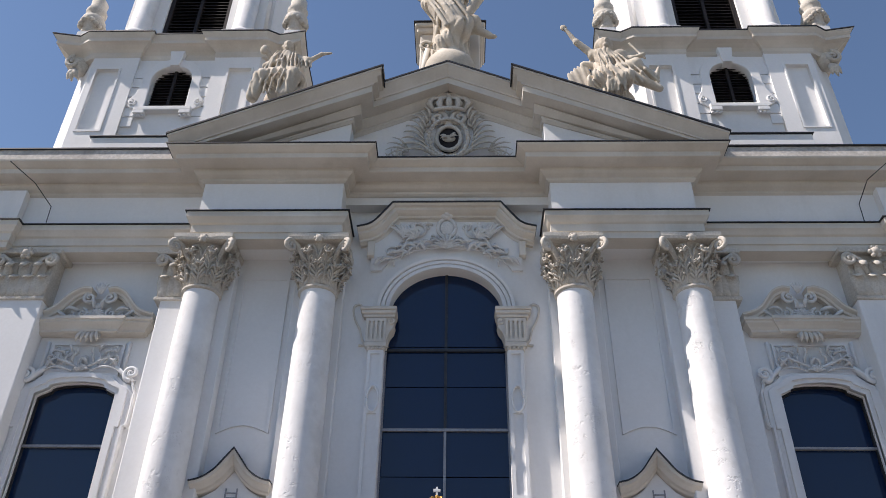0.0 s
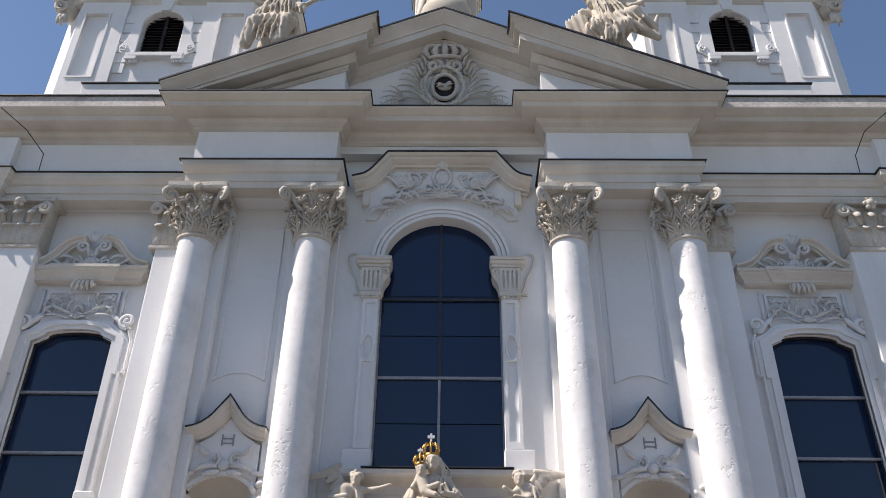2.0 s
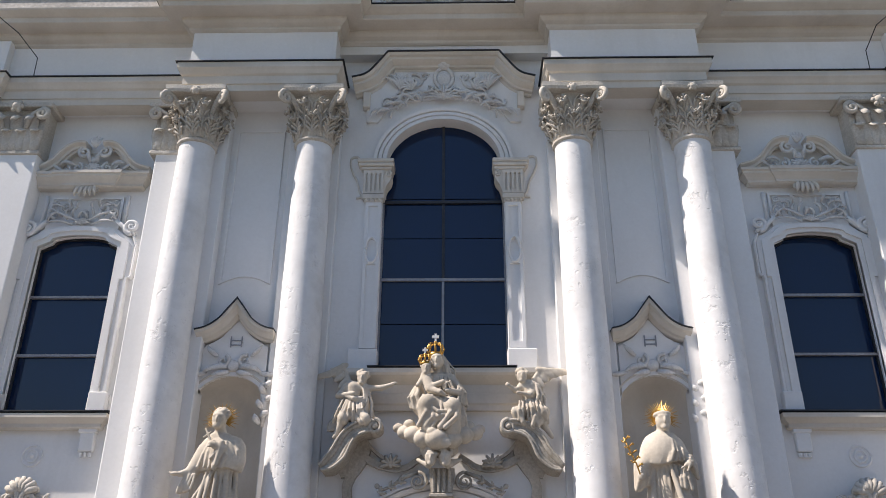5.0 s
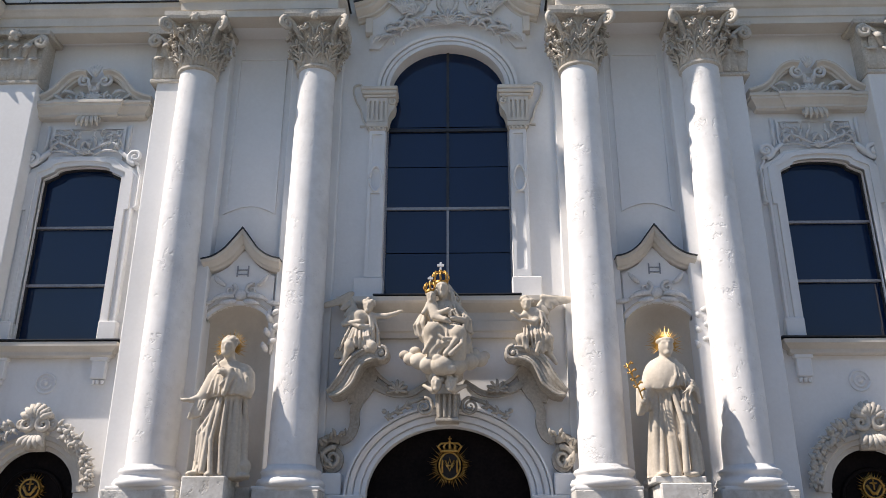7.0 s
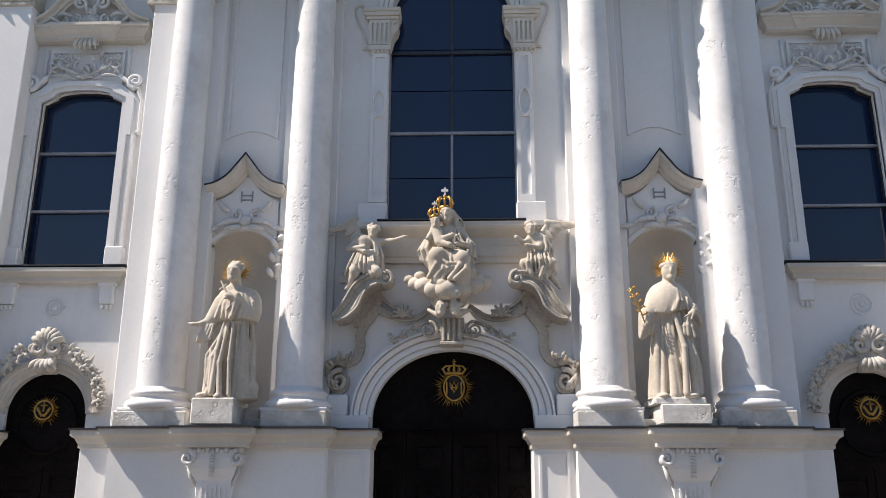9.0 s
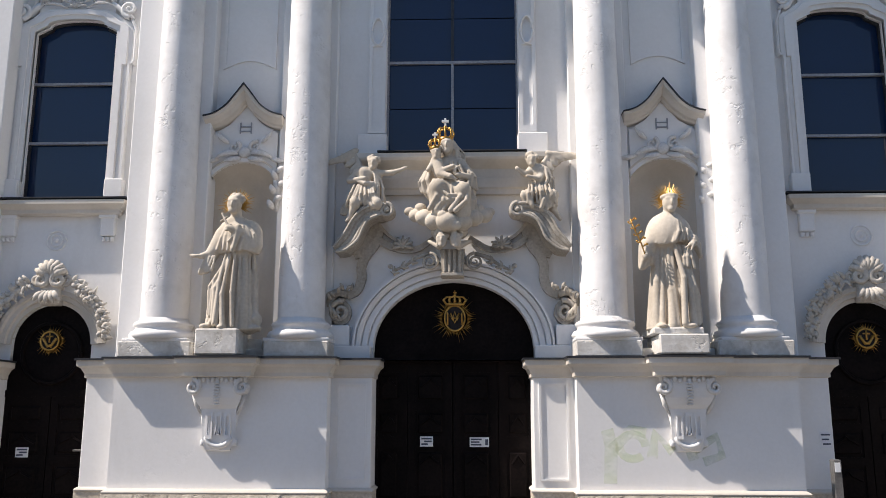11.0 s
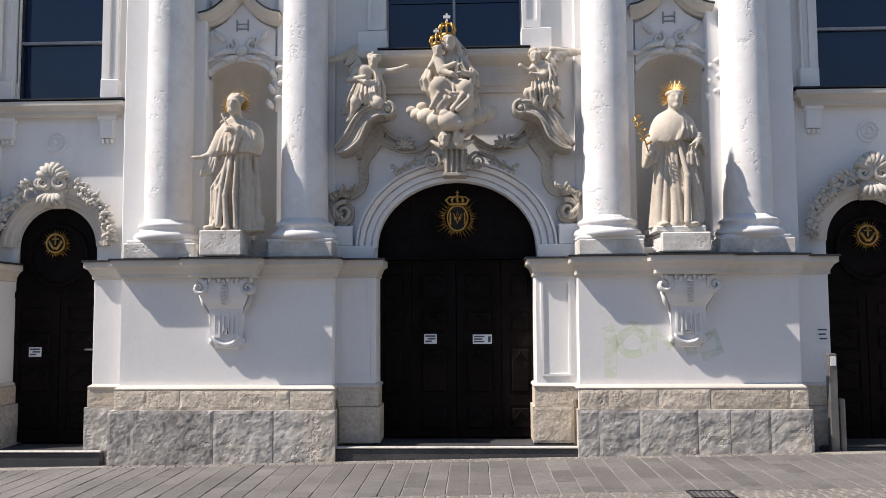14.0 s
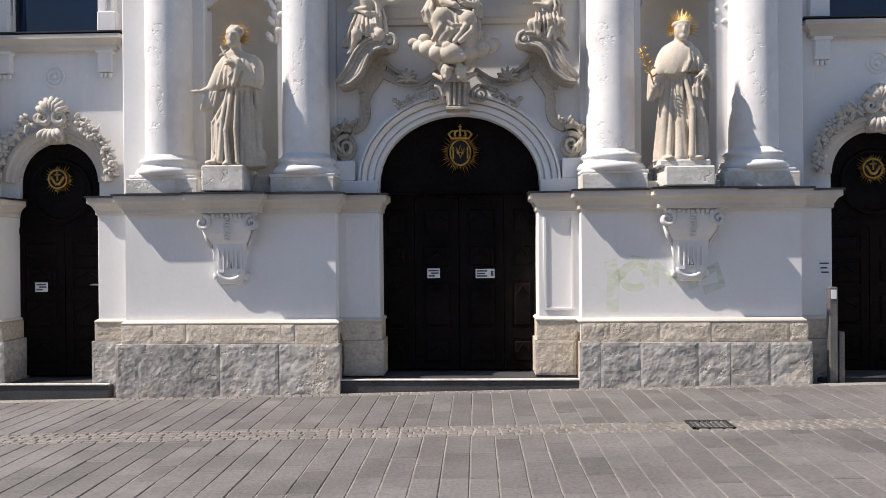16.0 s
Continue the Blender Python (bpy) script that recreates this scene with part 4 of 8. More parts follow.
sur("archivolt", joined("archivolt", [run(list(reversed(arc(0, 7.65, 0.785, 0.705, 0, 180, 40))), [(9.9, 0.0), (9.81, 0.0), (9.81, 0.05), (9.835, 0.055), (9.835, 0.062), (9.80, 0.066), (9.80, 0.11), (9.83, 0.114), (9.83, 0.122), (9.785, 0.126), (9.775, 0.165), (9.9, 0.17)])], PLASTER))
for s in (-1, 1):
    sur("strip", joined("strip", [flip(soft_box(0.815, 1.04, 9.80, 9.9, 4.95, 7.06, 0.006), s)], PLASTER))
    sur("strip_panel", plate("strip_panel", ring(rect(0.825, 1.03, 4.96, 7.0), s), 9.775, 9.81, PLASTER, [ring(rect(0.865, 0.99, 6.50, 6.95), s), ring(rect(0.865, 0.99, 5.05, 6.10), s), ring(arc(0.928, 6.30, 0.062, 0.16, 0, 350, 20), s)]))
    sur("ring", joined("ring", [tube([(s * (0.928 + 0.075 * math.cos(a)), 9.77, 6.30 + 0.18 * math.sin(a)) for a in [math.tau * i / 28 for i in range(29)]], 0.016, 6)], PLASTER, True))
    sur("foot", joined("foot", [flip(soft_box(0.80, 1.16, 9.76, 9.95, 4.67, 4.95, 0.01), s)], PLASTER))
    side = [(0.705, 7.50), (0.695, 7.42), (0.715, 7.34), (0.76, 7.28), (0.785, 7.20), (0.80, 7.12), (1.075, 7.12), (1.085, 7.50)]
    flutes = [ring([(x, 7.17), (x + 0.028, 7.17), (x + 0.028, 7.43), (x + 0.014, 7.45), (x, 7.43)], s) for x in (0.835, 0.895, 0.955, 1.015)]
    sur("capital", joined("capital", [chunk(plate("c", ring(side, s), 9.785, 10.0, TRIM)), chunk(plate("c", ring([(0.805, 7.13), (1.075, 7.13), (1.08, 7.49), (0.805, 7.49)], s), 9.76, 9.79, TRIM, flutes)),
        flip(soft_box(0.69, 1.12, 9.75, 10.0, 7.50, 7.545, 0.01), s), flip(soft_box(0.675, 1.15, 9.725, 10.0, 7.545, 7.60, 0.012), s), flip(soft_box(0.67, 1.165, 9.71, 10.0, 7.60, 7.655, 0.01), s),
        flip(soft_box(0.79, 1.08, 9.755, 9.9, 7.05, 7.125, 0.008), s), flip(soft_box(0.81, 1.05, 9.77, 9.9, 7.0, 7.05, 0.006), s)] + [flip(ball((0.85 + 0.058 * i, 9.765, 7.03), 0.022, n=6), s) for i in range(4)], TRIM))
    sur("side_scroll", joined("side_scroll", [spiral(s * 0.745, 9.775, 7.44, 0.045, 1.4, 1.2, s, 0.018), strip(smooth_line(ring([(1.10, 7.64), (1.18, 7.74), (1.26, 7.72), (1.27, 7.62), (1.23, 7.48), (1.17, 7.36), (1.13, 7.20), (1.09, 7.12), (1.17, 7.10)], s)), 9.825, 9.86, 0.014)], TRIM, True))
hood_line = [(-1.25, 8.745), (-1.06, 8.80), (-0.92, 8.90), (-0.80, 9.05), (-0.70, 9.19), (0.70, 9.19), (0.80, 9.05), (0.92, 8.90), (1.06, 8.80), (1.25, 8.745)]
hood_line = smooth_line(hood_line[:5], 4) + smooth_line(hood_line[5:], 4)
HP = [(9.9, -0.03), (9.80, -0.03), (9.79, 0.0), (9.745, 0.01), (9.74, 0.04), (9.69, 0.06), (9.65, 0.085), (9.65, 0.125), (9.61, 0.135), (9.59, 0.17), (9.9, 0.175)]
sur("hood", joined("hood", [run(hood_line, HP)], TRIM), "cream moulded hood over the arch")
sur("hood_sheet", joined("hood_sheet", [run(hood_line, [(9.9, 0.177), (9.57, 0.172), (9.57, 0.19), (9.9, 0.196)])], FLASHING), "dark sheet metal edge")
sur("hood_end", joined("hood_end", [flip(soft_box(1.04, 1.14, 9.74, 9.9, 8.52, 8.77, 0.01), s) for s in (-1, 1)], TRIM))
sur("field", plate("field", [(-1.08, 8.30), (-0.93, 8.30), (-0.80, 8.50), (-0.45, 8.66), (0, 8.72), (0.45, 8.66), (0.80, 8.50), (0.93, 8.30), (1.08, 8.30), (1.08, 8.83), (0.88, 8.95), (0.72, 9.22), (-0.72, 9.22), (-0.88, 8.95), (-1.08, 8.83)], 9.805, 9.88, PLASTER))


def shell(x, z, r, y, a0=20, a1=160, n=7, w=0.03):
    return [tube([(x, y - 0.02, z), (x + r * 0.6 * math.cos(radians(a)), y - 0.05, z + r * 0.6 * math.sin(radians(a))), (x + r * math.cos(radians(a)), y - 0.01, z + r * math.sin(radians(a)))],
                 [w * 0.5, w, w * 0.7], 6) for a in [a0 + (a1 - a0) * i / (n - 1) for i in range(n)]]


orn = []
for s in (-1, 1):
    orn += [spiral(s * 0.42, 9.79, 8.98, 0.15, 1.3, 2.5, s, 0.028), spiral(s * 0.60, 9.79, 8.70, 0.12, 1.2, 0.5, -s, 0.024), spiral(s * 0.28, 9.79, 9.06, 0.07, 1.2, 0.5, -s, 0.022)]
    for k in range(5):
        a = 1.1 + 0.30 * k
        orn.append(frond(s * 0.62, 8.84, a if s > 0 else math.pi - a, 0.32 - 0.02 * k, 9.79, 0.022, -0.7 * s))
    for k in range(4):
        orn.append(frond(s * (0.20 + 0.12 * k), 8.74 - 0.03 * k, (0.7 if s > 0 else math.pi - 0.7), 0.22, 9.79, 0.022, -1.3 * s))
    orn.append(frond(s * 0.72, 8.56, 2.6 if s > 0 else 0.5, 0.3, 9.79, 0.024, -0.9 * s))
orn += [tube([(0.13 * math.cos(a), 9.78, 9.03 + 0.17 * math.sin(a)) for a in [math.tau * i / 20 for i in range(21)]], 0.03, 6), ball((0, 9.80, 9.03), 0.11, 1, 0.5, 1.3), ball((0, 9.76, 9.24), 0.07, 1.4, 0.8, 1)]
orn += shell(0, 8.66, 0.26, 9.79, 10, 170, 11, 0.022)
for s in (-1, 1):
    for k in range(6):
        orn.append(frond(s * (0.30 + 0.11 * k), 8.62 - 0.035 * k + 0.05 * (k % 2), (1.2 - 0.25 * k) if s > 0 else math.pi - 1.2 + 0.25 * k, 0.24, 9.785, 0.024, -1.1 * s))
        orn.append(frond(s * (0.40 + 0.05 * k), 8.90 + 0.03 * (k % 3), (0.4 + 0.5 * k) if s > 0 else math.pi - 0.4 - 0.5 * k, 0.16, 9.785, 0.024, 1.0 * s))
for k in range(5):
    orn.append(frond(-0.05 + 0.025 * k, 9.2, 0.6 + 0.48 * k, 0.13, 9.76, 0.018, 0.1))
for s in (-1, 1):
    for k in range(7):
        a = 0.15 + 0.42 * k
        orn.append(frond(s * 0.46, 8.82, a if s > 0 else math.pi - a, 0.17 + 0.03 * (k % 2), 9.775, 0.015, -1.2 * s, 6))
        orn.append(frond(s * (0.14 + 0.10 * k), 8.76 - 0.012 * k * k, (2.4 - 0.2 * k) if s > 0 else math.pi - 2.4 + 0.2 * k, 0.14, 9.775, 0.014, 1.4 * s, 5))
    orn += [spiral(s * 0.80, 9.79, 8.62, 0.09, 1.4, 0.5, -s, 0.018), spiral(s * 0.20, 9.785, 8.84, 0.06, 1.4, 2.0, s, 0.016)]
pieces("stucco_leaf", orn, RELIEF, SUR, SINV)

# sill under the middle window
SILL = [(-0.2, 4.18), (0.03, 4.18), (0.03, 4.24), (0.05, 4.26), (0.05, 4.38), (0.03, 4.39), (0.03, 4.49), (0.09, 4.54), (0.14, 4.58), (0.16, 4.61), (0.16, 4.665), (-0.2, 4.675)]
sl = thing("sill_middle", joined("sill", [sweep([(-1.18, 9.86), (-1.18, 9.80), (1.18, 9.80), (1.18, 9.86)], SILL)], TRIM), "cream moulded sill band under the arched window", "sill", kind="structure")
part("sill_sheet", joined("sill_sheet", [box(-0.90, 0.90, 9.625, 10.06, 4.680, 4.694)], FLASHING), sl, "dark sheet metal on the sill")

# ---- side window surrounds ----
def side_surround(s):
    C = SIDE_C
    t = thing("side_window_surround", None, "white moulded side window surround with a scrolled hood", "window surround", "side window surrounds", at=pose(s * C, 9.95, 4.2))
    inv = Matrix.Translation((-s * C, -9.95, -4.2))

    def add(name, me, label=""):
        me.transform(inv)
        return part(name, me, t, label)

    inner = side_window_ring(0.0, 4.2)
    half = [(0.71, 4.2), (0.71, 5.97), (0.765, 5.97), (0.765, 6.50), (0.70, 6.55), (0.60, 6.60), (0.48, 6.70), (0.22, 6.755)]
    outer = [(C + x, z) for x, z in half] + [(C - x, z) for x, z in reversed(half)]
    add("frame", plate("frame", ring(outer, s), 9.90, 9.99, PLASTER, [ring(inner, s)], 0.012))
    o2 = [(C + (x - C) * 0.92, 4.2 + (z - 4.2) * 0.985) for x, z in outer]
    add("inner_moulding", plate("inner_moulding", ring(o2, s), 9.872, 9.905, PLASTER, [ring(side_window_ring(0.05, 4.2), s)], 0.008))
    for k in (-1, 1):
        add("foot", joined("foot", [flip(soft_box(C + k * 0.66 - 0.115, C + k * 0.66 + 0.115, 9.855, 9.99, 4.16, 4.44, 0.012), s)], PLASTER))
        add("edge_moulding", joined("edge_moulding", [run([(s * (C + k * 0.775), 5.96), (s * (C + k * 0.80), 5.99), (s * (C + k * 0.80), 6.42), (s * (C + k * 0.74), 6.56)], [(9.96, -0.014), (9.865, -0.014), (9.855, 0.0), (9.865, 0.014), (9.96, 0.014)]),
             strip([(s * (C + k * 0.735), 4.44), (s * (C + k * 0.735), 5.96)], 9.865, 9.96, 0.014)], PLASTER))
        add("ear", joined("ear", [spiral(s * (C + k * 0.70), 9.88, 6.70, 0.105, 1.6, -1.57, -k * s, 0.034, 0.03), ball((s * (C + k * 0.70), 9.88, 6.70), 0.03), strip(ring([(C + k * 0.74, 6.60), (C + k * 0.62, 6.66), (C + k * 0.54, 6.74), (C + k * 0.47, 6.80)], s), 9.86, 9.95, [0.02, 0.028, 0.028, 0.02]),
             strip(ring([(C + k * 0.56, 6.76), (C + k * 0.555, 7.0), (C + k * 0.56, 7.2)], s), 9.90, 9.96, 0.018)], PLASTER, True))
    # relief panel
    add("relief_field", plate("relief_field", ring(rect(C - 0.50, C + 0.50, 6.69, 7.185), s), 9.915, 9.97, PLASTER, [ring(rect(C - 0.465, C + 0.465, 6.79, 7.15), s)]))
    rel = []
    for k in (-1, 1):
        rel += [spiral(s * C + k * 0.26, 9.905, 7.03, 0.085, 1.3, 0.3, k, 0.018), spiral(s * C + k * 0.40, 9.905, 6.90, 0.075, 1.2, 2.3, -k, 0.016), spiral(s * C + k * 0.40, 9.905, 7.09, 0.05, 1.2, 4.3, k, 0.014)]
        for q in range(5):
            rel.append(frond(s * C + k * (0.06 + 0.075 * q), 6.83 + 0.035 * (q % 2), 1.57 - k * (0.2 + 0.35 * q), 0.17, 9.905, 0.017, k * 1.7, 6))
            rel.append(frond(s * C + k * (0.12 + 0.07 * q), 6.98 + 0.05 * (q % 2), 1.57 + k * (0.9 - 0.6 * q), 0.13, 9.905, 0.015, -k * 1.5, 5))
        rel += [frond(s * C + k * 0.04, 6.80, 1.57 - k * 1.35, 0.42, 9.90, 0.017, k * 0.35), frond(s * C + k * 0.12, 6.74, 1.57 - k * 1.1, 0.36, 9.90, 0.016, -k * 0.7), frond(s * C + k * 0.47, 6.80, 1.57 + k * 0.3, 0.2, 9.90, 0.016, k * 1.0)]
    rel += [ball((s * C, 9.92, 6.93), 0.045, 1.2, 0.6, 1.4)] + shell(s * C, 6.74, 0.12, 9.90, 20, 160, 7, 0.016)
    pieces("stucco_leaf", rel, RELIEF, t, inv)
    # hood
    up = 0.085
    add("hood", joined("hood", [sweep([(s * C - 0.73, 9.97), (s * C - 0.73, 9.86), (s * C + 0.73, 9.86), (s * C + 0.73, 9.97)], [(-0.1, 7.20 + up), (0.0, 7.20 + up), (0.03, 7.22 + up), (0.03, 7.25 + up), (0.06, 7.29 + up), (0.10, 7.33 + up), (0.10, 7.36 + up), (0.12, 7.37 + up), (0.12, 7.41 + up), (-0.1, 7.43 + up)]),
        sweep([(s * C - 0.36, 9.97), (s * C - 0.36, 9.83), (s * C + 0.36, 9.83), (s * C + 0.36, 9.97)], [(-0.1, 7.202 + up), (0.0, 7.202 + up), (0.03, 7.222 + up), (0.03, 7.252 + up), (0.06, 7.292 + up), (0.10, 7.332 + up), (0.10, 7.362 + up), (0.12, 7.372 + up), (0.12, 7.412 + up), (-0.1, 7.432 + up)])], TRIM), "cream moulded hood")
    arms = []
    for k in (-1, 1):
        hl = [(C + k * 0.83, 7.53), (C + k * 0.66, 7.585), (C + k * 0.53, 7.68), (C + k * 0.44, 7.80), (C + k * 0.34, 7.91), (C + k * 0.22, 7.965), (C + k * 0.12, 7.95)]
        hl = ring(hl, s)
        if hl[0][0] > hl[-1][0]:
            hl.reverse()
        arms.append(run(smooth_line(hl, 4), [(9.97, -0.075), (9.86, -0.075), (9.85, -0.05), (9.82, -0.045), (9.81, -0.015), (9.78, 0.0), (9.76, 0.012), (9.755, 0.04), (9.97, 0.045)]))
    add("hood_curve", joined("hood_curve", arms, TRIM))
    add("hood_back", plate("hood_back", ring([(C - 0.74, 7.51), (C + 0.74, 7.51), (C + 0.50, 7.66), (C + 0.38, 7.80), (C + 0.2, 7.90), (C - 0.2, 7.90), (C - 0.38, 7.80), (C - 0.50, 7.66)], s), 9.935, 9.97, TRIM))
    hr = shell(s * C, 7.56, 0.15, 9.88, 10, 170, 9, 0.02)
    for k in (-1, 1):
        hr += [spiral(s * C + k * 0.14, 9.84, 7.855, 0.095, 1.6, 1.57, -k, 0.028, 0.03), spiral(s * C + k * 0.20, 9.86, 7.62, 0.075, 1.4, 1.57, k, 0.022), spiral(s * C + k * 0.36, 9.87, 7.59, 0.055, 1.3, 1.57, k, 0.018),
               frond(s * C + k * 0.26, 7.66, 1.57 - k * 0.9, 0.22, 9.88, 0.022, -k * 1.2), frond(s * C + k * 0.40, 7.57, 1.57 - k * 1.3, 0.2, 9.88, 0.02, k * 0.5), frond(s * C + k * 0.06, 7.70, 1.57 + k * 0.3, 0.16, 9.87, 0.022, -k * 1.0)]
    hr += [frond(s * C, 7.93, 0.75 + 0.41 * q, 0.17, 9.85, 0.017, 0.25 * (2 - q)) for q in range(5)] + [ball((s * C, 9.86, 7.74), 0.05, 1.2, 0.7, 1.0)]
    pieces("stucco_scroll", hr, RELIEF, t, inv)
    add("clasp", joined("clasp", [spiral(s * C + k * 0.12, 9.84, 7.26, 0.06, 1.3, 1.57, k, 0.024) for k in (-1, 1)] + [frond(s * C + 0.045 * q, 7.31, -1.57 + 0.3 * q, 0.18, 9.84, 0.024, -0.25 * q, 5) for q in (-2, -1, 0, 1, 2)], TRIM, True))
    # sill, apron brackets, boss
    so = thing("side_sill", None, "moulded sill on brackets under the side window", "sill", "side window sills", at=pose(s * C, 9.95, 4.0))
    si = Matrix.Translation((-s * C, -9.95, -4.0))
    sill = joined("sill", [sweep([(s * C - 0.76, 9.97), (s * C - 0.76, 9.86), (s * C + 0.76, 9.86), (s * C + 0.76, 9.97)], [(-0.1, 3.98), (0.0, 3.98), (0.02, 4.0), (0.02, 4.04), (0.07, 4.08), (0.10, 4.10), (0.10, 4.15), (-0.1, 4.165)])], TRIM)
    sheet = joined("sill_sheet", [box(s * C - 0.88, s * C + 0.88, 9.75, 10.1, 4.168, 4.184)], FLASHING)
    for me, nm, lb in ((sill, "moulding", ""), (sheet, "sheet", "dark sheet metal")):
        me.transform(si)
        part(nm, me, so, lb)
    for k in (-1, 1):
        me = joined("bracket", [soft_box(s * C + k * 0.62 - 0.09, s * C + k * 0.62 + 0.09, 9.88, 9.99, 3.72, 4.0, 0.012), soft_box(s * C + k * 0.62 - 0.11, s * C + k * 0.62 + 0.11, 9.86, 9.99, 3.94, 3.99, 0.01)] +
                    [lathe([(0.022, 0), (0.028, 0.05)], 8, (s * C + k * 0.62 + d, 9.92, 3.66)) for d in (-0.055, 0, 0.055)], PLASTER)
        me.transform(si)
        part("bracket", me, so)
    boss = [tube([(s * (C + 0.025) + r * math.cos(a), 9.945, 3.68 + r * math.sin(a)) for a in [math.tau * i / 24 for i in range(25)]], w, 6) for r, w in ((0.12, 0.014), (0.07, 0.014))] + [ball((s * (C + 0.025), 9.945, 3.68), 0.03)]
    thing("wall_boss", joined("wall_boss", boss, PLASTER, True), "round plaster boss of raised rings", "boss", "wall bosses")
    # side portal arch: band, keystone, garlands
    D = 4.83
    po = thing("side_portal_arch", None, "white arch over a side door with shell keystone and garlands", "arch", "side portal arches", at=pose(s * D, 9.95, 2.42))
    pi = Matrix.Translation((-s * D, -9.95, -2.42))
    ln = list(reversed(arc(s * D, 2.40, 0.49, 0.485, 0, 180, 30)))
    ar = moulded(ln, 9.95, 0.10, 0.17)
    gar, grow = [], random.Random(17)
    for k in (-1, 1):
        for q in range(17):
            u = q / 16
            a = radians(90 - k * (20 + 64 * u))
            r = 0.75 - 0.05 * u + 0.025 * math.sin(q * 2.4)
            x, z = s * D + r * math.cos(a), 2.42 + r * math.sin(a)
            for e in range(4):
                gar.append(frond(x, z, a - k * 1.3 + (e - 1.5) * 0.85 + grow.uniform(-0.4, 0.4), grow.uniform(0.08, 0.15) * (1 - 0.3 * u), 9.86 - grow.uniform(0, 0.04), grow.uniform(0.016, 0.026), grow.uniform(-1.4, 1.4), 5))
            if q % 3 == 1:
                gar.append(ball((x, 9.80, z), 0.042 * (1 - 0.3 * u), 1, 0.7, 1, 6))
                gar += [ball((x + 0.045 * math.cos(b), 9.81, z + 0.045 * math.sin(b)), 0.02, n=6) for b in [math.tau * i / 5 + q for i in range(5)]]
        gar.append(spiral(s * D + k * 0.18, 9.82, 2.42 + 0.75, 0.09, 1.4, 1.57, k, 0.035))
    key = [soft_box(s * D - 0.11, s * D + 0.11, 9.78, 9.95, 2.86, 3.12, 0.02)] + [spiral(s * D + k * 0.10, 9.77, 3.16, 0.09, 1.5, 1.57, k, 0.04) for k in (-1, 1)] + shell(s * D, 3.20, 0.20, 9.80, 25, 155, 7, 0.045)
    key += [frond(s * D + 0.03 * k, 3.02, -1.57 + 0.35 * k, 0.16, 9.77, 0.03, 0) for k in (-2, -1, 0, 1, 2)]
    for nm, me, lb in (("band", joined("band", [ar], TRIM), ""),):
        me.transform(pi)
        part(nm, me, po, lb)
    pieces("keystone_piece", key, ORNAMENT, po, pi)
    pieces("garland_leaf", gar, ORNAMENT, po, pi)


side_surround(-1)
side_surround(1)

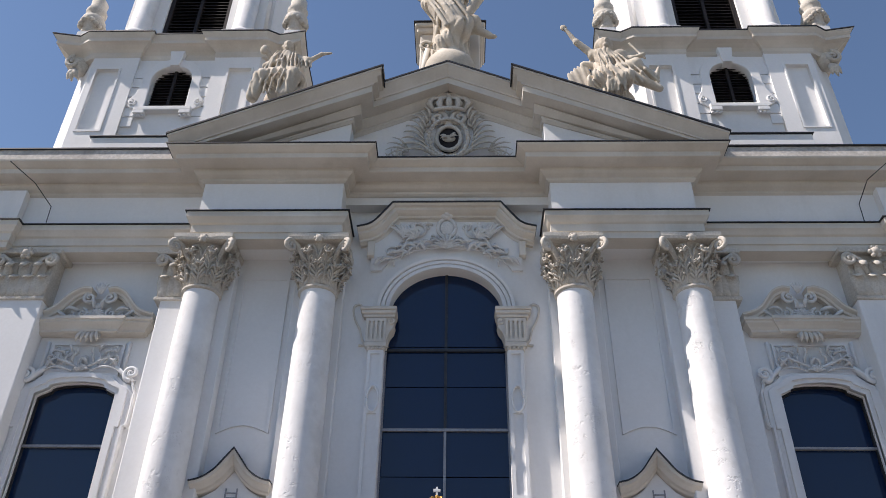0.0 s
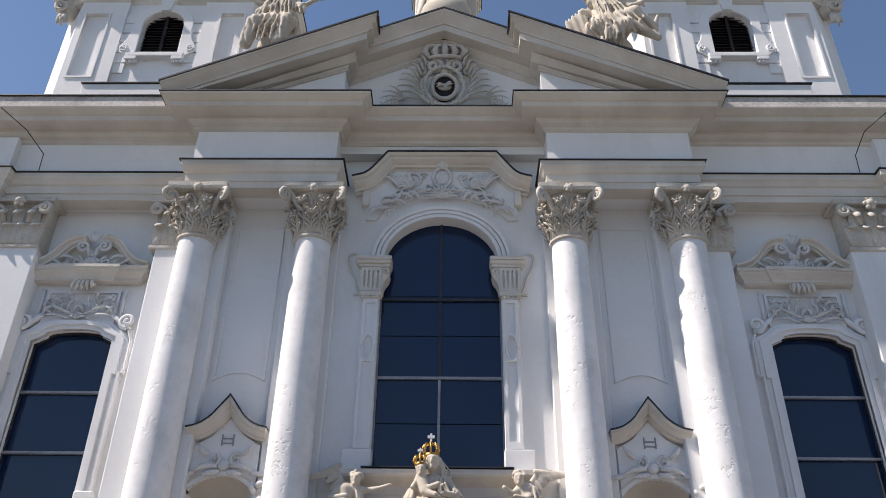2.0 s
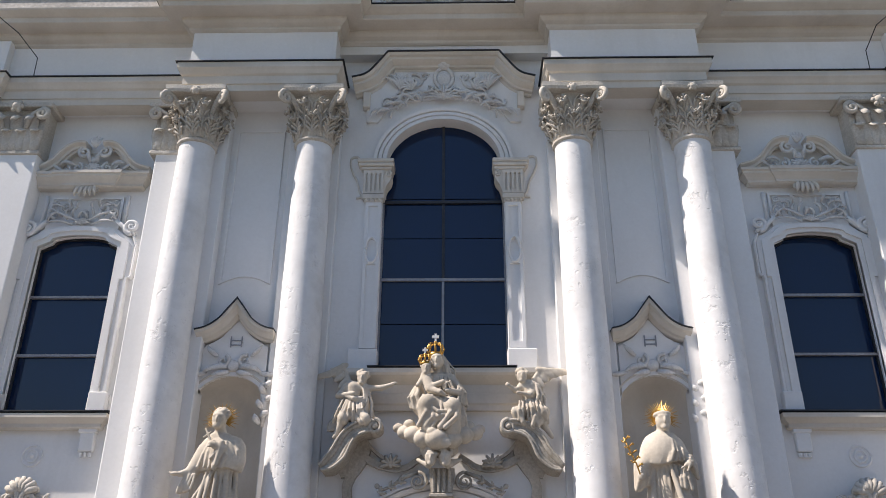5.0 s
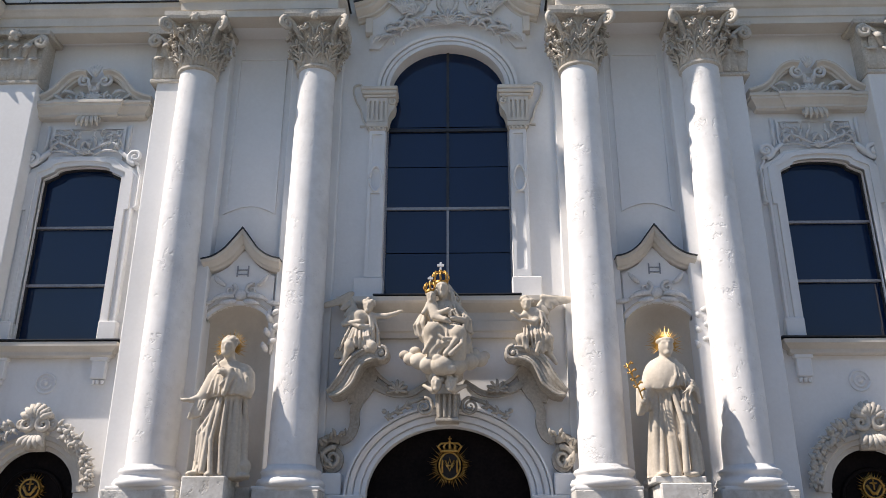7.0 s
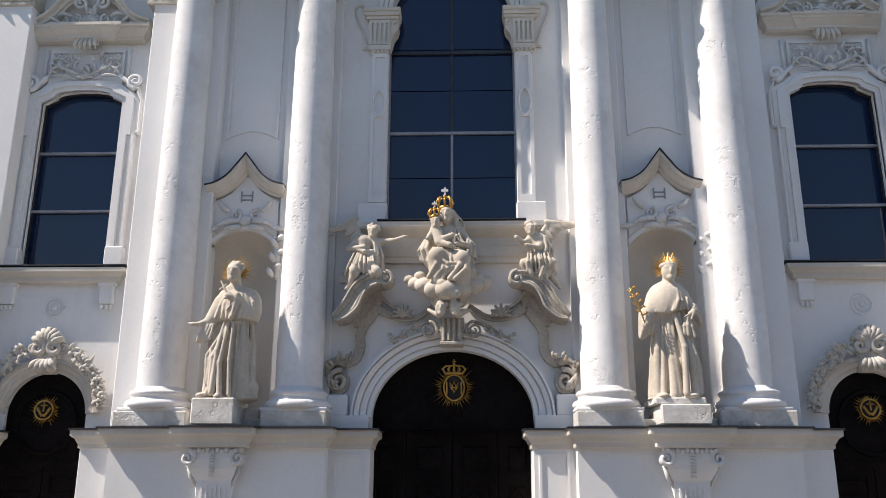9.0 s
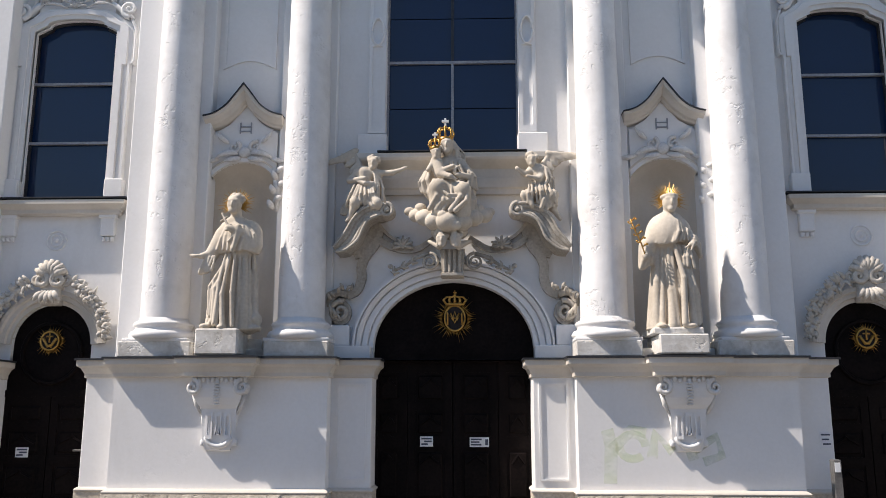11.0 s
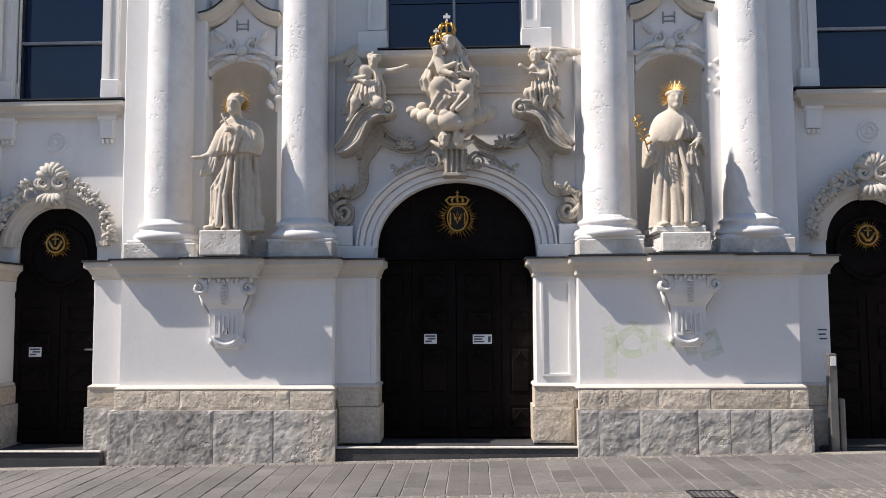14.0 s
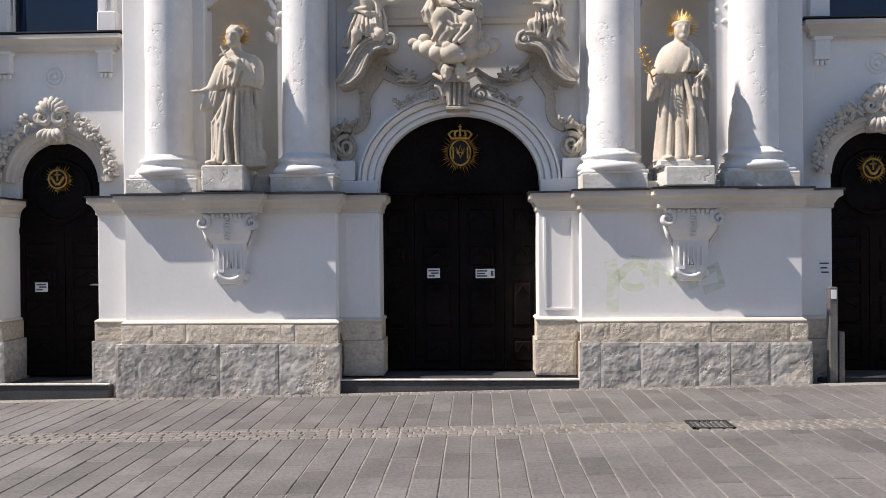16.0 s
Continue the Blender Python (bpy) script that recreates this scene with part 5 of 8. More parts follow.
# ---- niche hoods and panels ----
def niche_dressing(s):
    C = 2.55
    t = thing("niche_hood", None, "curved cream hood with stucco relief over a statue niche", "hood", "niche hoods", at=pose(s * C, 9.85, 4.6))
    inv = Matrix.Translation((-s * C, -9.85, -4.6))

    def add(name, me, label=""):
        me.transform(inv)
        return part(name, me, t, label)

    hl = [(C - 0.46, 5.02), (C - 0.34, 5.05), (C - 0.22, 5.11), (C - 0.10, 5.21), (C, 5.34), (C + 0.10, 5.21), (C + 0.22, 5.11), (C + 0.34, 5.05), (C + 0.46, 5.02)]
    if s < 0:
        hl = [(-x, z) for x, z in reversed(hl)]
    hl = smooth_line(hl[:5], 4) + smooth_line(hl[4:], 4)[1:]
    add("moulding", joined("moulding", [run(hl, [(9.9, 0), (9.76, 0), (9.74, 0.02), (9.70, 0.03), (9.66, 0.07), (9.62, 0.09), (9.61, 0.125), (9.9, 0.13)])], TRIM))
    add("sheet", joined("sheet", [run(hl, [(9.9, 0.132), (9.595, 0.127), (9.595, 0.142), (9.9, 0.15)])], FLASHING), "dark sheet metal")
    add("field", plate("field", ring([(C - 0.40, 4.40), (C - 0.40, 4.98), (C - 0.2, 5.10), (C, 5.33), (C + 0.2, 5.10), (C + 0.40, 4.98), (C + 0.40, 4.40), (C + 0.46, 4.12), (C + 0.49, 4.12)] + arc(2.57, 4.12, 0.5, 0.5, 10, 170, 20) + [(C - 0.49, 4.12), (C - 0.46, 4.12)], s), 9.80, 9.86, PLASTER))
    add("niche_band", joined("niche_band", [moulded(list(reversed(arc(s * 2.57, 4.12, 0.5, 0.5, 0, 180, 30))), 9.85, 0.06, 0.07)], TRIM))
    rel = []
    for k in (-1, 1):
        rel += [spiral(s * C + k * 0.13, 9.78, 4.80, 0.08, 1.3, 1.2, k, 0.026), frond(s * C + k * 0.08, 4.72, 1.57 - k * 1.4, 0.30, 9.79, 0.03, -k * 0.8), frond(s * C + k * 0.2, 4.86, 1.57 - k * 1.3, 0.2, 9.79, 0.026, k * 0.9),
                frond(s * C + k * 0.32, 4.66, 1.57 - k * 2.2, 0.26, 9.79, 0.026, k * 0.8), frond(s * C + k * 0.05, 4.66, 1.57 - k * 2.0, 0.2, 9.79, 0.03, k * 0.4)]
    rel += [ball((s * C, 9.79, 4.74), 0.06, 1.3, 0.7, 1.2)]
    # sprig that hangs on the sunny side of the niche
    for q in range(6):
        rel.append(frond(s * 2.57 + 0.44 + 0.02 * math.sin(q), 4.46 - 0.09 * q, 1.57 + (0.9 if q % 2 else -0.9), 0.13, 9.74, 0.03, -0.7))
    rel.append(tube([(s * 2.57 + 0.40, 9.76, 4.52), (s * 2.57 + 0.46, 9.74, 4.25), (s * 2.57 + 0.45, 9.75, 3.98)], [0.03, 0.05, 0.02], 6))
    pieces("stucco_leaf", rel, RELIEF, t, inv)
    add("small_frame", joined("small_frame", [box(s * C - 0.075, s * C - 0.06, 9.785, 9.81, 4.98, 5.12), box(s * C + 0.06, s * C + 0.075, 9.785, 9.81, 4.98, 5.12), box(s * C - 0.075, s * C + 0.075, 9.786, 9.809, 5.0, 5.015), box(s * C - 0.065, s * C + 0.065, 9.786, 9.809, 5.06, 5.072)], IRON), "small dark iron bracket")
    pan = [(C - 0.30, 8.16), (C - 0.30, 5.90)] + [(C - 0.30 + 0.60 * i / 10, 5.90 + 0.10 * math.sin(math.pi * i / 10)) for i in range(1, 10)] + [(C + 0.30, 5.90), (C + 0.30, 8.16)]
    big = [(C - 0.335, 8.195), (C - 0.335, 5.84)] + [(C - 0.335 + 0.67 * i / 10, 5.84 + 0.11 * math.sin(math.pi * i / 10)) for i in range(1, 10)] + [(C + 0.335, 5.84), (C + 0.335, 8.195)]
    thing("wall_panel_" + ("left" if s < 0 else "right"), plate("wall_panel", ring(big, s), 9.828, 9.856, PLASTER, [ring(pan, s)]), "thin raised panel frame between the columns", "panel", kind="structure")


niche_dressing(-1)
niche_dressing(1)

# ---- dressing of the middle portal ----
POR = thing("portal_arch", None, "moulded portal arch with scrolls, shells and a keystone", "portal", at=pose(0, 9.85, 2.4))
PINV = Matrix.Translation((0, -9.85, -2.4))


def por(name, me, label=""):
    me.transform(PINV)
    return part(name, me, POR, label)


el = list(reversed(arc(0.01, 2.34, 0.94, 0.79, 0, 180, 48)))
por("archivolt", joined("archivolt", [run(el, [(9.9, 0), (9.79, 0), (9.79, 0.045), (9.815, 0.05), (9.815, 0.06), (9.77, 0.065), (9.77, 0.125), (9.80, 0.13), (9.80, 0.14), (9.745, 0.145), (9.725, 0.165), (9.71, 0.19), (9.745, 0.197), (9.745, 0.205), (9.70, 0.21), (9.70, 0.235), (9.9, 0.24)])], PLASTER), "white moulded arch band")
for s in (-1, 1):
    por("impost_block", joined("impost_block", [flip(soft_box(0.95, 1.46, 9.68, 9.95, 2.205, 2.36, 0.01), s), flip(soft_box(1.20, 1.46, 9.70, 9.95, 2.36, 2.60, 0.012), s)], PLASTER))
    # flat band that rises from the foot scroll, breaks at a point and dips to the keystone
    wave = smooth_line([(1.24, 2.955), (1.13, 3.02), (1.08, 3.16), (1.085, 3.30), (1.04, 3.42), (0.96, 3.52)], 4) + smooth_line([(0.885, 3.625), (0.74, 3.545), (0.575, 3.50), (0.41, 3.52), (0.31, 3.58), (0.20, 3.65)], 4)
    por("wave_band", joined("wave_band", [strip(ring(wave, s), 9.775, 9.88, stretch([0.045, 0.05, 0.055, 0.055, 0.055, 0.055, 0.045, 0.035, 0.032, 0.032, 0.03, 0.03], len(wave))),
        strip(ring([(x, z - 0.03) for x, z in wave[21:]], s), 9.755, 9.80, 0.010)], PORTALSTONE), "cream waving band")
    por("scroll_field", plate("scroll_field", ring([(0.86, 3.60), (0.93, 3.52), (1.02, 3.42), (1.16, 3.40), (1.22, 3.52), (1.10, 3.80), (0.94, 3.88), (0.88, 3.86), (0.82, 3.74)], s), 9.79, 9.88, PORTALSTONE))
    por("field_edge", joined("field_edge", [strip(smooth_line(ring([(0.90, 3.87), (0.86, 3.79), (0.78, 3.70), (0.68, 3.63), (0.58, 3.58)], s), 4), 9.775, 9.88, 0.018)], PORTALSTONE), "cream waving band")
    # foot scroll with its leaf
    por("foot_scroll", joined("foot_scroll", [spiral(s * 1.315, y, 2.76, 0.125, 1.6, 1.9 if s > 0 else 1.24, -s, 0.034, 0.0) for y in (9.72, 9.76, 9.80)] + [chunk(plate("f", [(s * 1.315 + 0.125 * math.cos(a), 2.755 + 0.15 * math.sin(a)) for a in [math.tau * i / 24 for i in range(24)]], 9.77, 9.88, PORTALSTONE)),
        strip(smooth_line(ring([(1.43, 2.82), (1.43, 2.92), (1.36, 2.99), (1.24, 2.97)], s), 4), 9.73, 9.88, 0.045)], PORTALSTONE, True), "cream stucco scroll")
    pieces("stucco_leaf", [frond(s * (1.42 - 0.045 * k), 2.90 + 0.035 * min(k, 3), 1.57 - s * (0.9 - 0.35 * k), 0.095, 9.71, 0.017, 0.9 * s * (-1) ** k, 6) for k in range(6)] + [frond(s * (1.44 - 0.03 * k), 2.84 - 0.04 * k, 1.57 + s * (2.6 - 0.2 * k), 0.14, 9.71, 0.016, 0.5 * s, 5) for k in range(3)], PORTALSTONE, POR, PINV)
    # large scroll of the broken pediment
    cen = smooth_line([(1.36, 3.45), (1.27, 3.50), (1.165, 3.61), (1.10, 3.74), (1.03, 3.84), (0.93, 3.90), (0.82, 3.925), (0.77, 3.92)], 4)
    wide = stretch([0.03, 0.075, 0.095, 0.088, 0.078, 0.075, 0.07, 0.06], len(cen))
    lines = []
    for u, w, y in ((0.92, 0.014, 9.44), (0.62, 0.03, 9.455), (0.0, 0.05, 9.47), (-0.55, 0.022, 9.46), (-0.90, 0.014, 9.44)):
        off = []
        for i, q in enumerate(cen):
            d = (Vector(cen[min(i + 1, len(cen) - 1)]) - Vector(cen[max(i - 1, 0)])).normalized()
            off.append((q[0] + d.y * wide[i] * u, q[1] - d.x * wide[i] * u))
        lines.append(strip(ring(off, s), y, 9.52, w))
    pieces("scroll_ridge", lines, PORTALSTONE, POR, PINV)
    por("great_scroll", joined("great_scroll", [strip(ring(cen, s), 9.50, 9.86, wide)] + [spiral(s * 0.765, y, 3.915, 0.085, 1.7, 1.57, s, 0.026, 0.0) for y in (9.46, 9.50, 9.56, 9.62, 9.68)] + [ball((s * 0.765, 9.45, 3.915), 0.028)], PORTALSTONE), "great cream scroll of a broken pediment")
    pieces("shell_rib", shell(s * 0.585, 3.535, 0.125, 9.75, -10, 190, 7, 0.021) + [spiral(s * 0.585 + k * 0.085, 9.74, 3.545, 0.045, 1.3, 1.57, k, 0.015) for k in (-1, 1)] + [ball((s * 0.585, 9.735, 3.53), 0.03)], PORTALSTONE, POR, PINV)
    por("arch_scroll", joined("arch_scroll", [spiral(s * 0.265, 9.66, 3.335, 0.105, 2.0, 1.57, s, 0.02, 0.02), tube([(s * 0.265, 9.69, 3.44), (s * 0.42, 9.69, 3.39), (s * 0.55, 9.70, 3.30), (s * 0.66, 9.70, 3.25), (s * 0.72, 9.70, 3.28)], [0.022, 0.026, 0.02, 0.018, 0.022], 8), ball((s * 0.73, 9.70, 3.29), 0.03)], PORTALSTONE, True), "stucco scroll")
    pieces("stucco_leaf", [frond(s * (0.40 + 0.055 * k), 3.33 - 0.03 * k, 1.57 - s * (2.1 - (k % 2) * 1.5), 0.11, 9.685, 0.015, s * 1.1, 5) for k in range(6)], PORTALSTONE, POR, PINV)
kv = [([(x, y, z) for y in (9.58, 9.86) for x, z in ((-0.115, 3.17), (0.125, 3.17), (0.15, 3.47), (-0.14, 3.47))], [[0, 1, 2, 3], [4, 7, 6, 5], [0, 4, 5, 1], [1, 5, 6, 2], [2, 6, 7, 3], [3, 7, 4, 0]]), soft_box(-0.13, 0.14, 9.55, 9.8, 3.15, 3.19, 0.008)]
kv += [tube([(-0.085 + 0.058 * i, 9.57, 3.20), (-0.09 + 0.061 * i, 9.56, 3.46)], 0.02, 8) for i in range(4)]
por("keystone", joined("keystone", kv, PORTALSTONE), "fluted keystone")

# ---- arms in the gable ----
AR = thing("coat_of_arms", None, "stucco coat of arms with crown, palms and dark roundel", "coat of arms", at=pose(0, 9.66, 10.0))
AINV = Matrix.Translation((0, -9.66, -10.0))


def arm(name, me, label=""):
    me.transform(AINV)
    return part(name, me, AR, label)


oval = [(0.02 + 0.19 * math.cos(a), 10.64 + 0.25 * math.sin(a)) for a in [math.tau * i / 40 for i in range(40)]]
arm("roundel", plate("roundel", oval, 9.60, 9.68, LOUVRE), "dark oval field")
arm("rim", joined("rim", [tube([(x, 9.58, z) for x, z in oval + oval[:1]], 0.035, 8)], ORNAMENT, True), "thick stucco rim")
pieces("wreath_leaf", [frond(0.02 + 0.30 * math.cos(a), 10.60 + 0.40 * math.sin(a), a + 1.3, 0.10, 9.57, 0.03, 0.8, 4) for a in [math.tau * i / 34 for i in range(34)]], ORNAMENT, AR, AINV)
arm("device", joined("device", [ball((0.02, 9.59, 10.64), 0.09, 1.2, 0.4, 0.8)] + [frond(0.02, 10.64, radians(a), 0.14, 9.59, 0.02, 0.4, 5) for a in (0, 180, 25, 155)], ORNAMENT, True), "pale stucco device")
pal = []
for s in (-1, 1):
    for k in range(8):
        z = 10.34 + 0.10 * k
        x = 0.30 + 0.09 * math.sin(k / 7 * math.pi)
        for q in range(2):
            a = 0.15 + 0.12 * k + 0.3 * q
            pal.append(frond(0.02 + s * x, z, (a + 0.45) if s > 0 else math.pi - a - 0.45, 0.46 - 0.03 * k, 9.60 - 0.05 * q, 0.018, -s * 1.1))
    for k in range(5):
        a = -0.3 + 0.4 * k
        pal.append(frond(0.02 + s * 0.62, 10.40, a if s > 0 else math.pi - a, 0.38, 9.62, 0.015, -s * 0.9))
        pal.append(frond(0.02 + s * 0.74, 10.16, a if s > 0 else math.pi - a, 0.32, 9.63, 0.014, s * 1.0))
    pal += [spiral(0.02 + s * 0.17, 9.58, 11.06, 0.14, 1.5, 1.57, s, 0.05, 0.03), spiral(0.02 + s * 0.38, 9.60, 10.98, 0.09, 1.3, 1.2, s, 0.035)]
    for k in range(6):
        pal.append(frond(0.02 + s * (0.05 + 0.05 * k), 10.14 + 0.035 * k, 1.57 - s * 1.2, 0.13, 9.58, 0.026, s * 1.2, 4))
pal.append(ball((0.02, 9.59, 11.0), 0.09, 1, 0.6, 1.2))
pieces("palm_leaf", pal, ORNAMENT, AR, AINV)
cr = [tube([(0.02 + 0.19 * math.cos(a), 9.58 - 0.07 * math.sin(a), 11.20) for a in [math.pi * i / 12 for i in range(13)]], 0.03, 6)]
for k in range(-2, 3):
    cr.append(tube([(0.02 + 0.095 * k, 9.56, 11.2), (0.02 + 0.125 * k, 9.53, 11.31), (0.02 + 0.10 * k, 9.53, 11.41), (0.02, 9.55, 11.44)], [0.03, 0.045, 0.035, 0.02], 6))
cr += [ball((0.02, 9.55, 11.47), 0.035), box(0.008, 0.032, 9.54, 9.56, 11.48, 11.60), box(-0.03, 0.07, 9.54, 9.56, 11.535, 11.56)]
cr = [([(0.02 + (x - 0.02) * 1.3, y - 0.03, 11.2 + (z - 11.2) * 1.12) for x, y, z in v], f) for v, f in cr]
arm("crown", joined("crown", cr, ORNAMENT, True), "stucco crown with a cross")


# ---- doors ----
def panel_leaf(x0, x1, z0, z1, y, rows):
    """A framed door leaf: boards and raised panels; rows are (z0, z1)."""
    ch = [box(x0, x1, y + 0.012, y + 0.06, z0, z1)]
    st = 0.09
    ch += [box(x0, x0 + st, y, y + 0.05, z0, z1), box(x1 - st, x1, y, y + 0.05, z0, z1)]
    last = z0
    for a, b in rows:
        ch.append(box(x0 + st, x1 - st, y + 0.001, y + 0.05, last, a))
        last = b
    ch.append(box(x0 + st, x1 - st, y + 0.001, y + 0.05, last, z1))
    return ch


def leaf_panels(x0, x1, y, rows, parent, inv, cols=2):
    for a, b in rows:
        xa, xb = x0 + 0.115, x1 - 0.115
        for k in range(cols):
            xm = (xa + xb) / 2
            l, r = (xa, xb) if cols == 1 else (xa, xm - 0.02) if k == 0 else (xm + 0.02, xb)
            me = joined("panel", [soft_box(l, r, y - 0.006, y + 0.03, a + 0.03, b - 0.03, 0.018)] + ([tube([(l + 0.03, y - 0.01, b - 0.16), ((l + r) / 2 - 0.03, y - 0.014, b - 0.10), ((l + r) / 2, y - 0.014, b - 0.06), ((l + r) / 2 + 0.03, y - 0.014, b - 0.10), (r - 0.03, y - 0.01, b - 0.16)], 0.012, 5)] if b - a > 0.25 else []), WOOD)
            me.transform(inv)
            part("panel", me, parent)


def sign(x, y, z, w, h, lines, label, icon=False):
    t = thing("door_sign", joined("door_sign", [soft_box(x - w / 2, x + w / 2, y - 0.004, y, z - h / 2, z + h / 2, 0.001)], PAPER), label, "sign")
    for k, (a, b) in enumerate(lines):
        zz = z + h * 0.28 - k * h * 0.27
        part("print_bar", joined("print_bar", [box(x - w / 2 + a * w, x - w / 2 + b * w, y - 0.006, y - 0.0045, zz - h * 0.08, zz + h * 0.08)], INK), t)
    if icon:
        part("print_mark", joined("print_mark", [box(x + w * 0.30, x + w * 0.44, y - 0.006, y - 0.0045, z - h * 0.3, z + h * 0.3)], INK), t)


d = thing("door_1", None, "dark oak double door with carved panels, closed", "door", kind="structure", at=pose(0, 9.97, 0.12))
inv = Matrix.Translation((0, -9.97, -0.12))
rows = [(0.19, 0.49), (0.61, 1.18), (1.33, 1.62), (1.72, 2.06)]
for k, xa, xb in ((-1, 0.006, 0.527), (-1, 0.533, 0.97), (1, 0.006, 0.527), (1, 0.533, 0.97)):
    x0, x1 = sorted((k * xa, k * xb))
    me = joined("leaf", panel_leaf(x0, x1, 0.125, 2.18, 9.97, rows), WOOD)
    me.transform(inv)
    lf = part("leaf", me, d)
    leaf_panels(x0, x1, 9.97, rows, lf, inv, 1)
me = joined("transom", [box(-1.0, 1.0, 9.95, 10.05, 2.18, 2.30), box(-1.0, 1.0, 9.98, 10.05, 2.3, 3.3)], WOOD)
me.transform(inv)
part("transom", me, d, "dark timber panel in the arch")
sign(-0.307, 9.962, 1.27, 0.15, 0.115, [(0.1, 0.9), (0.3, 0.9), (0.1, 0.6)], "small white notice on the oak door")
sign(0.306, 9.962, 1.263, 0.225, 0.11, [(0.06, 0.62), (0.06, 0.5), (0.06, 0.6)], "small white notice with a mark on the oak door", True)

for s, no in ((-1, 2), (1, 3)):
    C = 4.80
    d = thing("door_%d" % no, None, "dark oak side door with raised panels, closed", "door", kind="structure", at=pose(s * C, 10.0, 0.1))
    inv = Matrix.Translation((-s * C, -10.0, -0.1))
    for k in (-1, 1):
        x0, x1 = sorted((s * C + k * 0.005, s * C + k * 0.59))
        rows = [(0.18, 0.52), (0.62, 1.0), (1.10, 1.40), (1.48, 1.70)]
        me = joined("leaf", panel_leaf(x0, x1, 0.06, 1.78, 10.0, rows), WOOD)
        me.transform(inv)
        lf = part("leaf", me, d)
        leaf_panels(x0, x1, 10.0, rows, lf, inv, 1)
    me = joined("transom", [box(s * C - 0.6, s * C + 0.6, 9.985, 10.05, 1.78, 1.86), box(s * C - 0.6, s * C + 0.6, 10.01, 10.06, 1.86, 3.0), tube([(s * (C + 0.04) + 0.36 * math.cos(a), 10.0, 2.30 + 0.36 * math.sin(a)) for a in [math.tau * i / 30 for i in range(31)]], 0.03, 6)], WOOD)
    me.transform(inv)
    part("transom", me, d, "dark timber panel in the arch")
    me = joined("handle", [tube([(s * C + 0.34, 9.995, 1.16), (s * C + 0.34, 9.95, 1.16), (s * C + 0.44, 9.95, 1.16)], 0.012, 6)], STEEL)
    me.transform(inv)
    part("handle", me, d, "steel lever handle")
sign(-5.09, 9.992, 1.135, 0.155, 0.115, [(0.1, 0.9), (0.3, 0.9), (0.1, 0.6)], "small white notice on the side door")


# ---- gilded door emblems ----
def burst(x, y, z, r_in, r_out, n, label, kind):
    t = thing("door_emblem", None, label, "emblem", at=pose(x, y, z))
    rays = []
    for i in range(n):
        a = math.tau * i / n
        L = r_out * (1.0 if i % 2 == 0 else 0.80) * (0.88 + 0.12 * math.sin(i * 2.7) + 0.10 * math.sin(i * 0.9))
        c, q = math.cos(a), math.sin(a)
        w = 0.0075
        rays.append(([(r_in * c - w * q, 0, r_in * q + w * c), (r_in * c + w * q, 0, r_in * q - w * c), (L * c, 0.004, L * q), (r_in * c, -0.014, r_in * q), (r_in * c, 0.02, r_in * q)],
                     [[0, 2, 3], [1, 3, 2], [0, 4, 2], [1, 2, 4], [0, 3, 1, 4]]))
    pieces("ray", rays, GOLD, t)
    e = [(0.8 * r_in * math.cos(a), r_in * math.sin(a)) for a in [math.tau * i / 36 for i in range(36)]] if kind == "letters" else [(r_in * math.cos(a), r_in * math.sin(a)) for a in [math.tau * i / 36 for i in range(36)]]
    part("shield", plate("shield", e, -0.02, 0.015, LOUVRE), t, "dark oval field")
    part("rim", joined("rim", [tube([(a, -0.025, b) for a, b in e + e[:1]], 0.012, 6)], GOLD, True), t)
    if kind == "letters":
        m = [tube([(-0.085, -0.03, -0.08), (-0.085, -0.03, 0.07), (-0.03, -0.03, -0.02), (0.0, -0.03, 0.08), (0.03, -0.03, -0.02), (0.085, -0.03, 0.07), (0.085, -0.03, -0.08)], 0.012, 6),
             tube([(-0.05, -0.035, 0.06), (0.0, -0.035, -0.06), (0.05, -0.035, 0.06)], 0.01, 6), tube([(-0.04, -0.035, 0.0), (0.04, -0.035, 0.0)], 0.008, 6)]
        part("monogram", joined("monogram", m, GOLD, True), t, "gilt interlaced lines")
        c = [tube([(0.10 * math.cos(a), -0.02 - 0.03 * math.sin(a), 0.165) for a in [math.pi * i / 10 for i in range(11)]], 0.016, 6)]
        c += [tube([(0.05 * k, -0.03, 0.17), (0.068 * k, -0.035, 0.215), (0.05 * k, -0.03, 0.25), (0, -0.03, 0.262)], [0.012, 0.016, 0.012, 0.008], 6) for k in range(-2, 3)]
        c += [ball((0, -0.03, 0.272), 0.016), box(-0.006, 0.006, -0.036, -0.024, 0.28, 0.335), box(-0.022, 0.022, -0.036, -0.024, 0.30, 0.312)]
        part("crown", joined("crown", c, GOLD, True), t, "gilt crown with cross")
    else:
        m = [box(-0.008, 0.008, -0.04, -0.025, -0.02, 0.10), box(-0.04, 0.04, -0.04, -0.025, 0.045, 0.062), tube([(-0.08, -0.03, 0.03), (-0.03, -0.03, -0.05), (0.03, -0.03, -0.07)], [0.02, 0.016, 0.014], 6), tube([(0.08, -0.03, 0.03), (0.03, -0.03, -0.05), (-0.03, -0.03, -0.07)], [0.02, 0.016, 0.014], 6)]
        part("device", joined("device", m, GOLD, True), t, "gilt cross and crossed bars")


burst(0.025, 9.95, 2.70, 0.15, 0.30, 64, "gilded sunburst emblem with crown on the portal", "letters")
burst(-4.86, 9.985, 2.445, 0.11, 0.215, 60, "gilded round sunburst with cross on the side door", "cross")
burst(4.83, 9.985, 2.455, 0.11, 0.215, 60, "gilded round sunburst with cross on the side door", "cross")

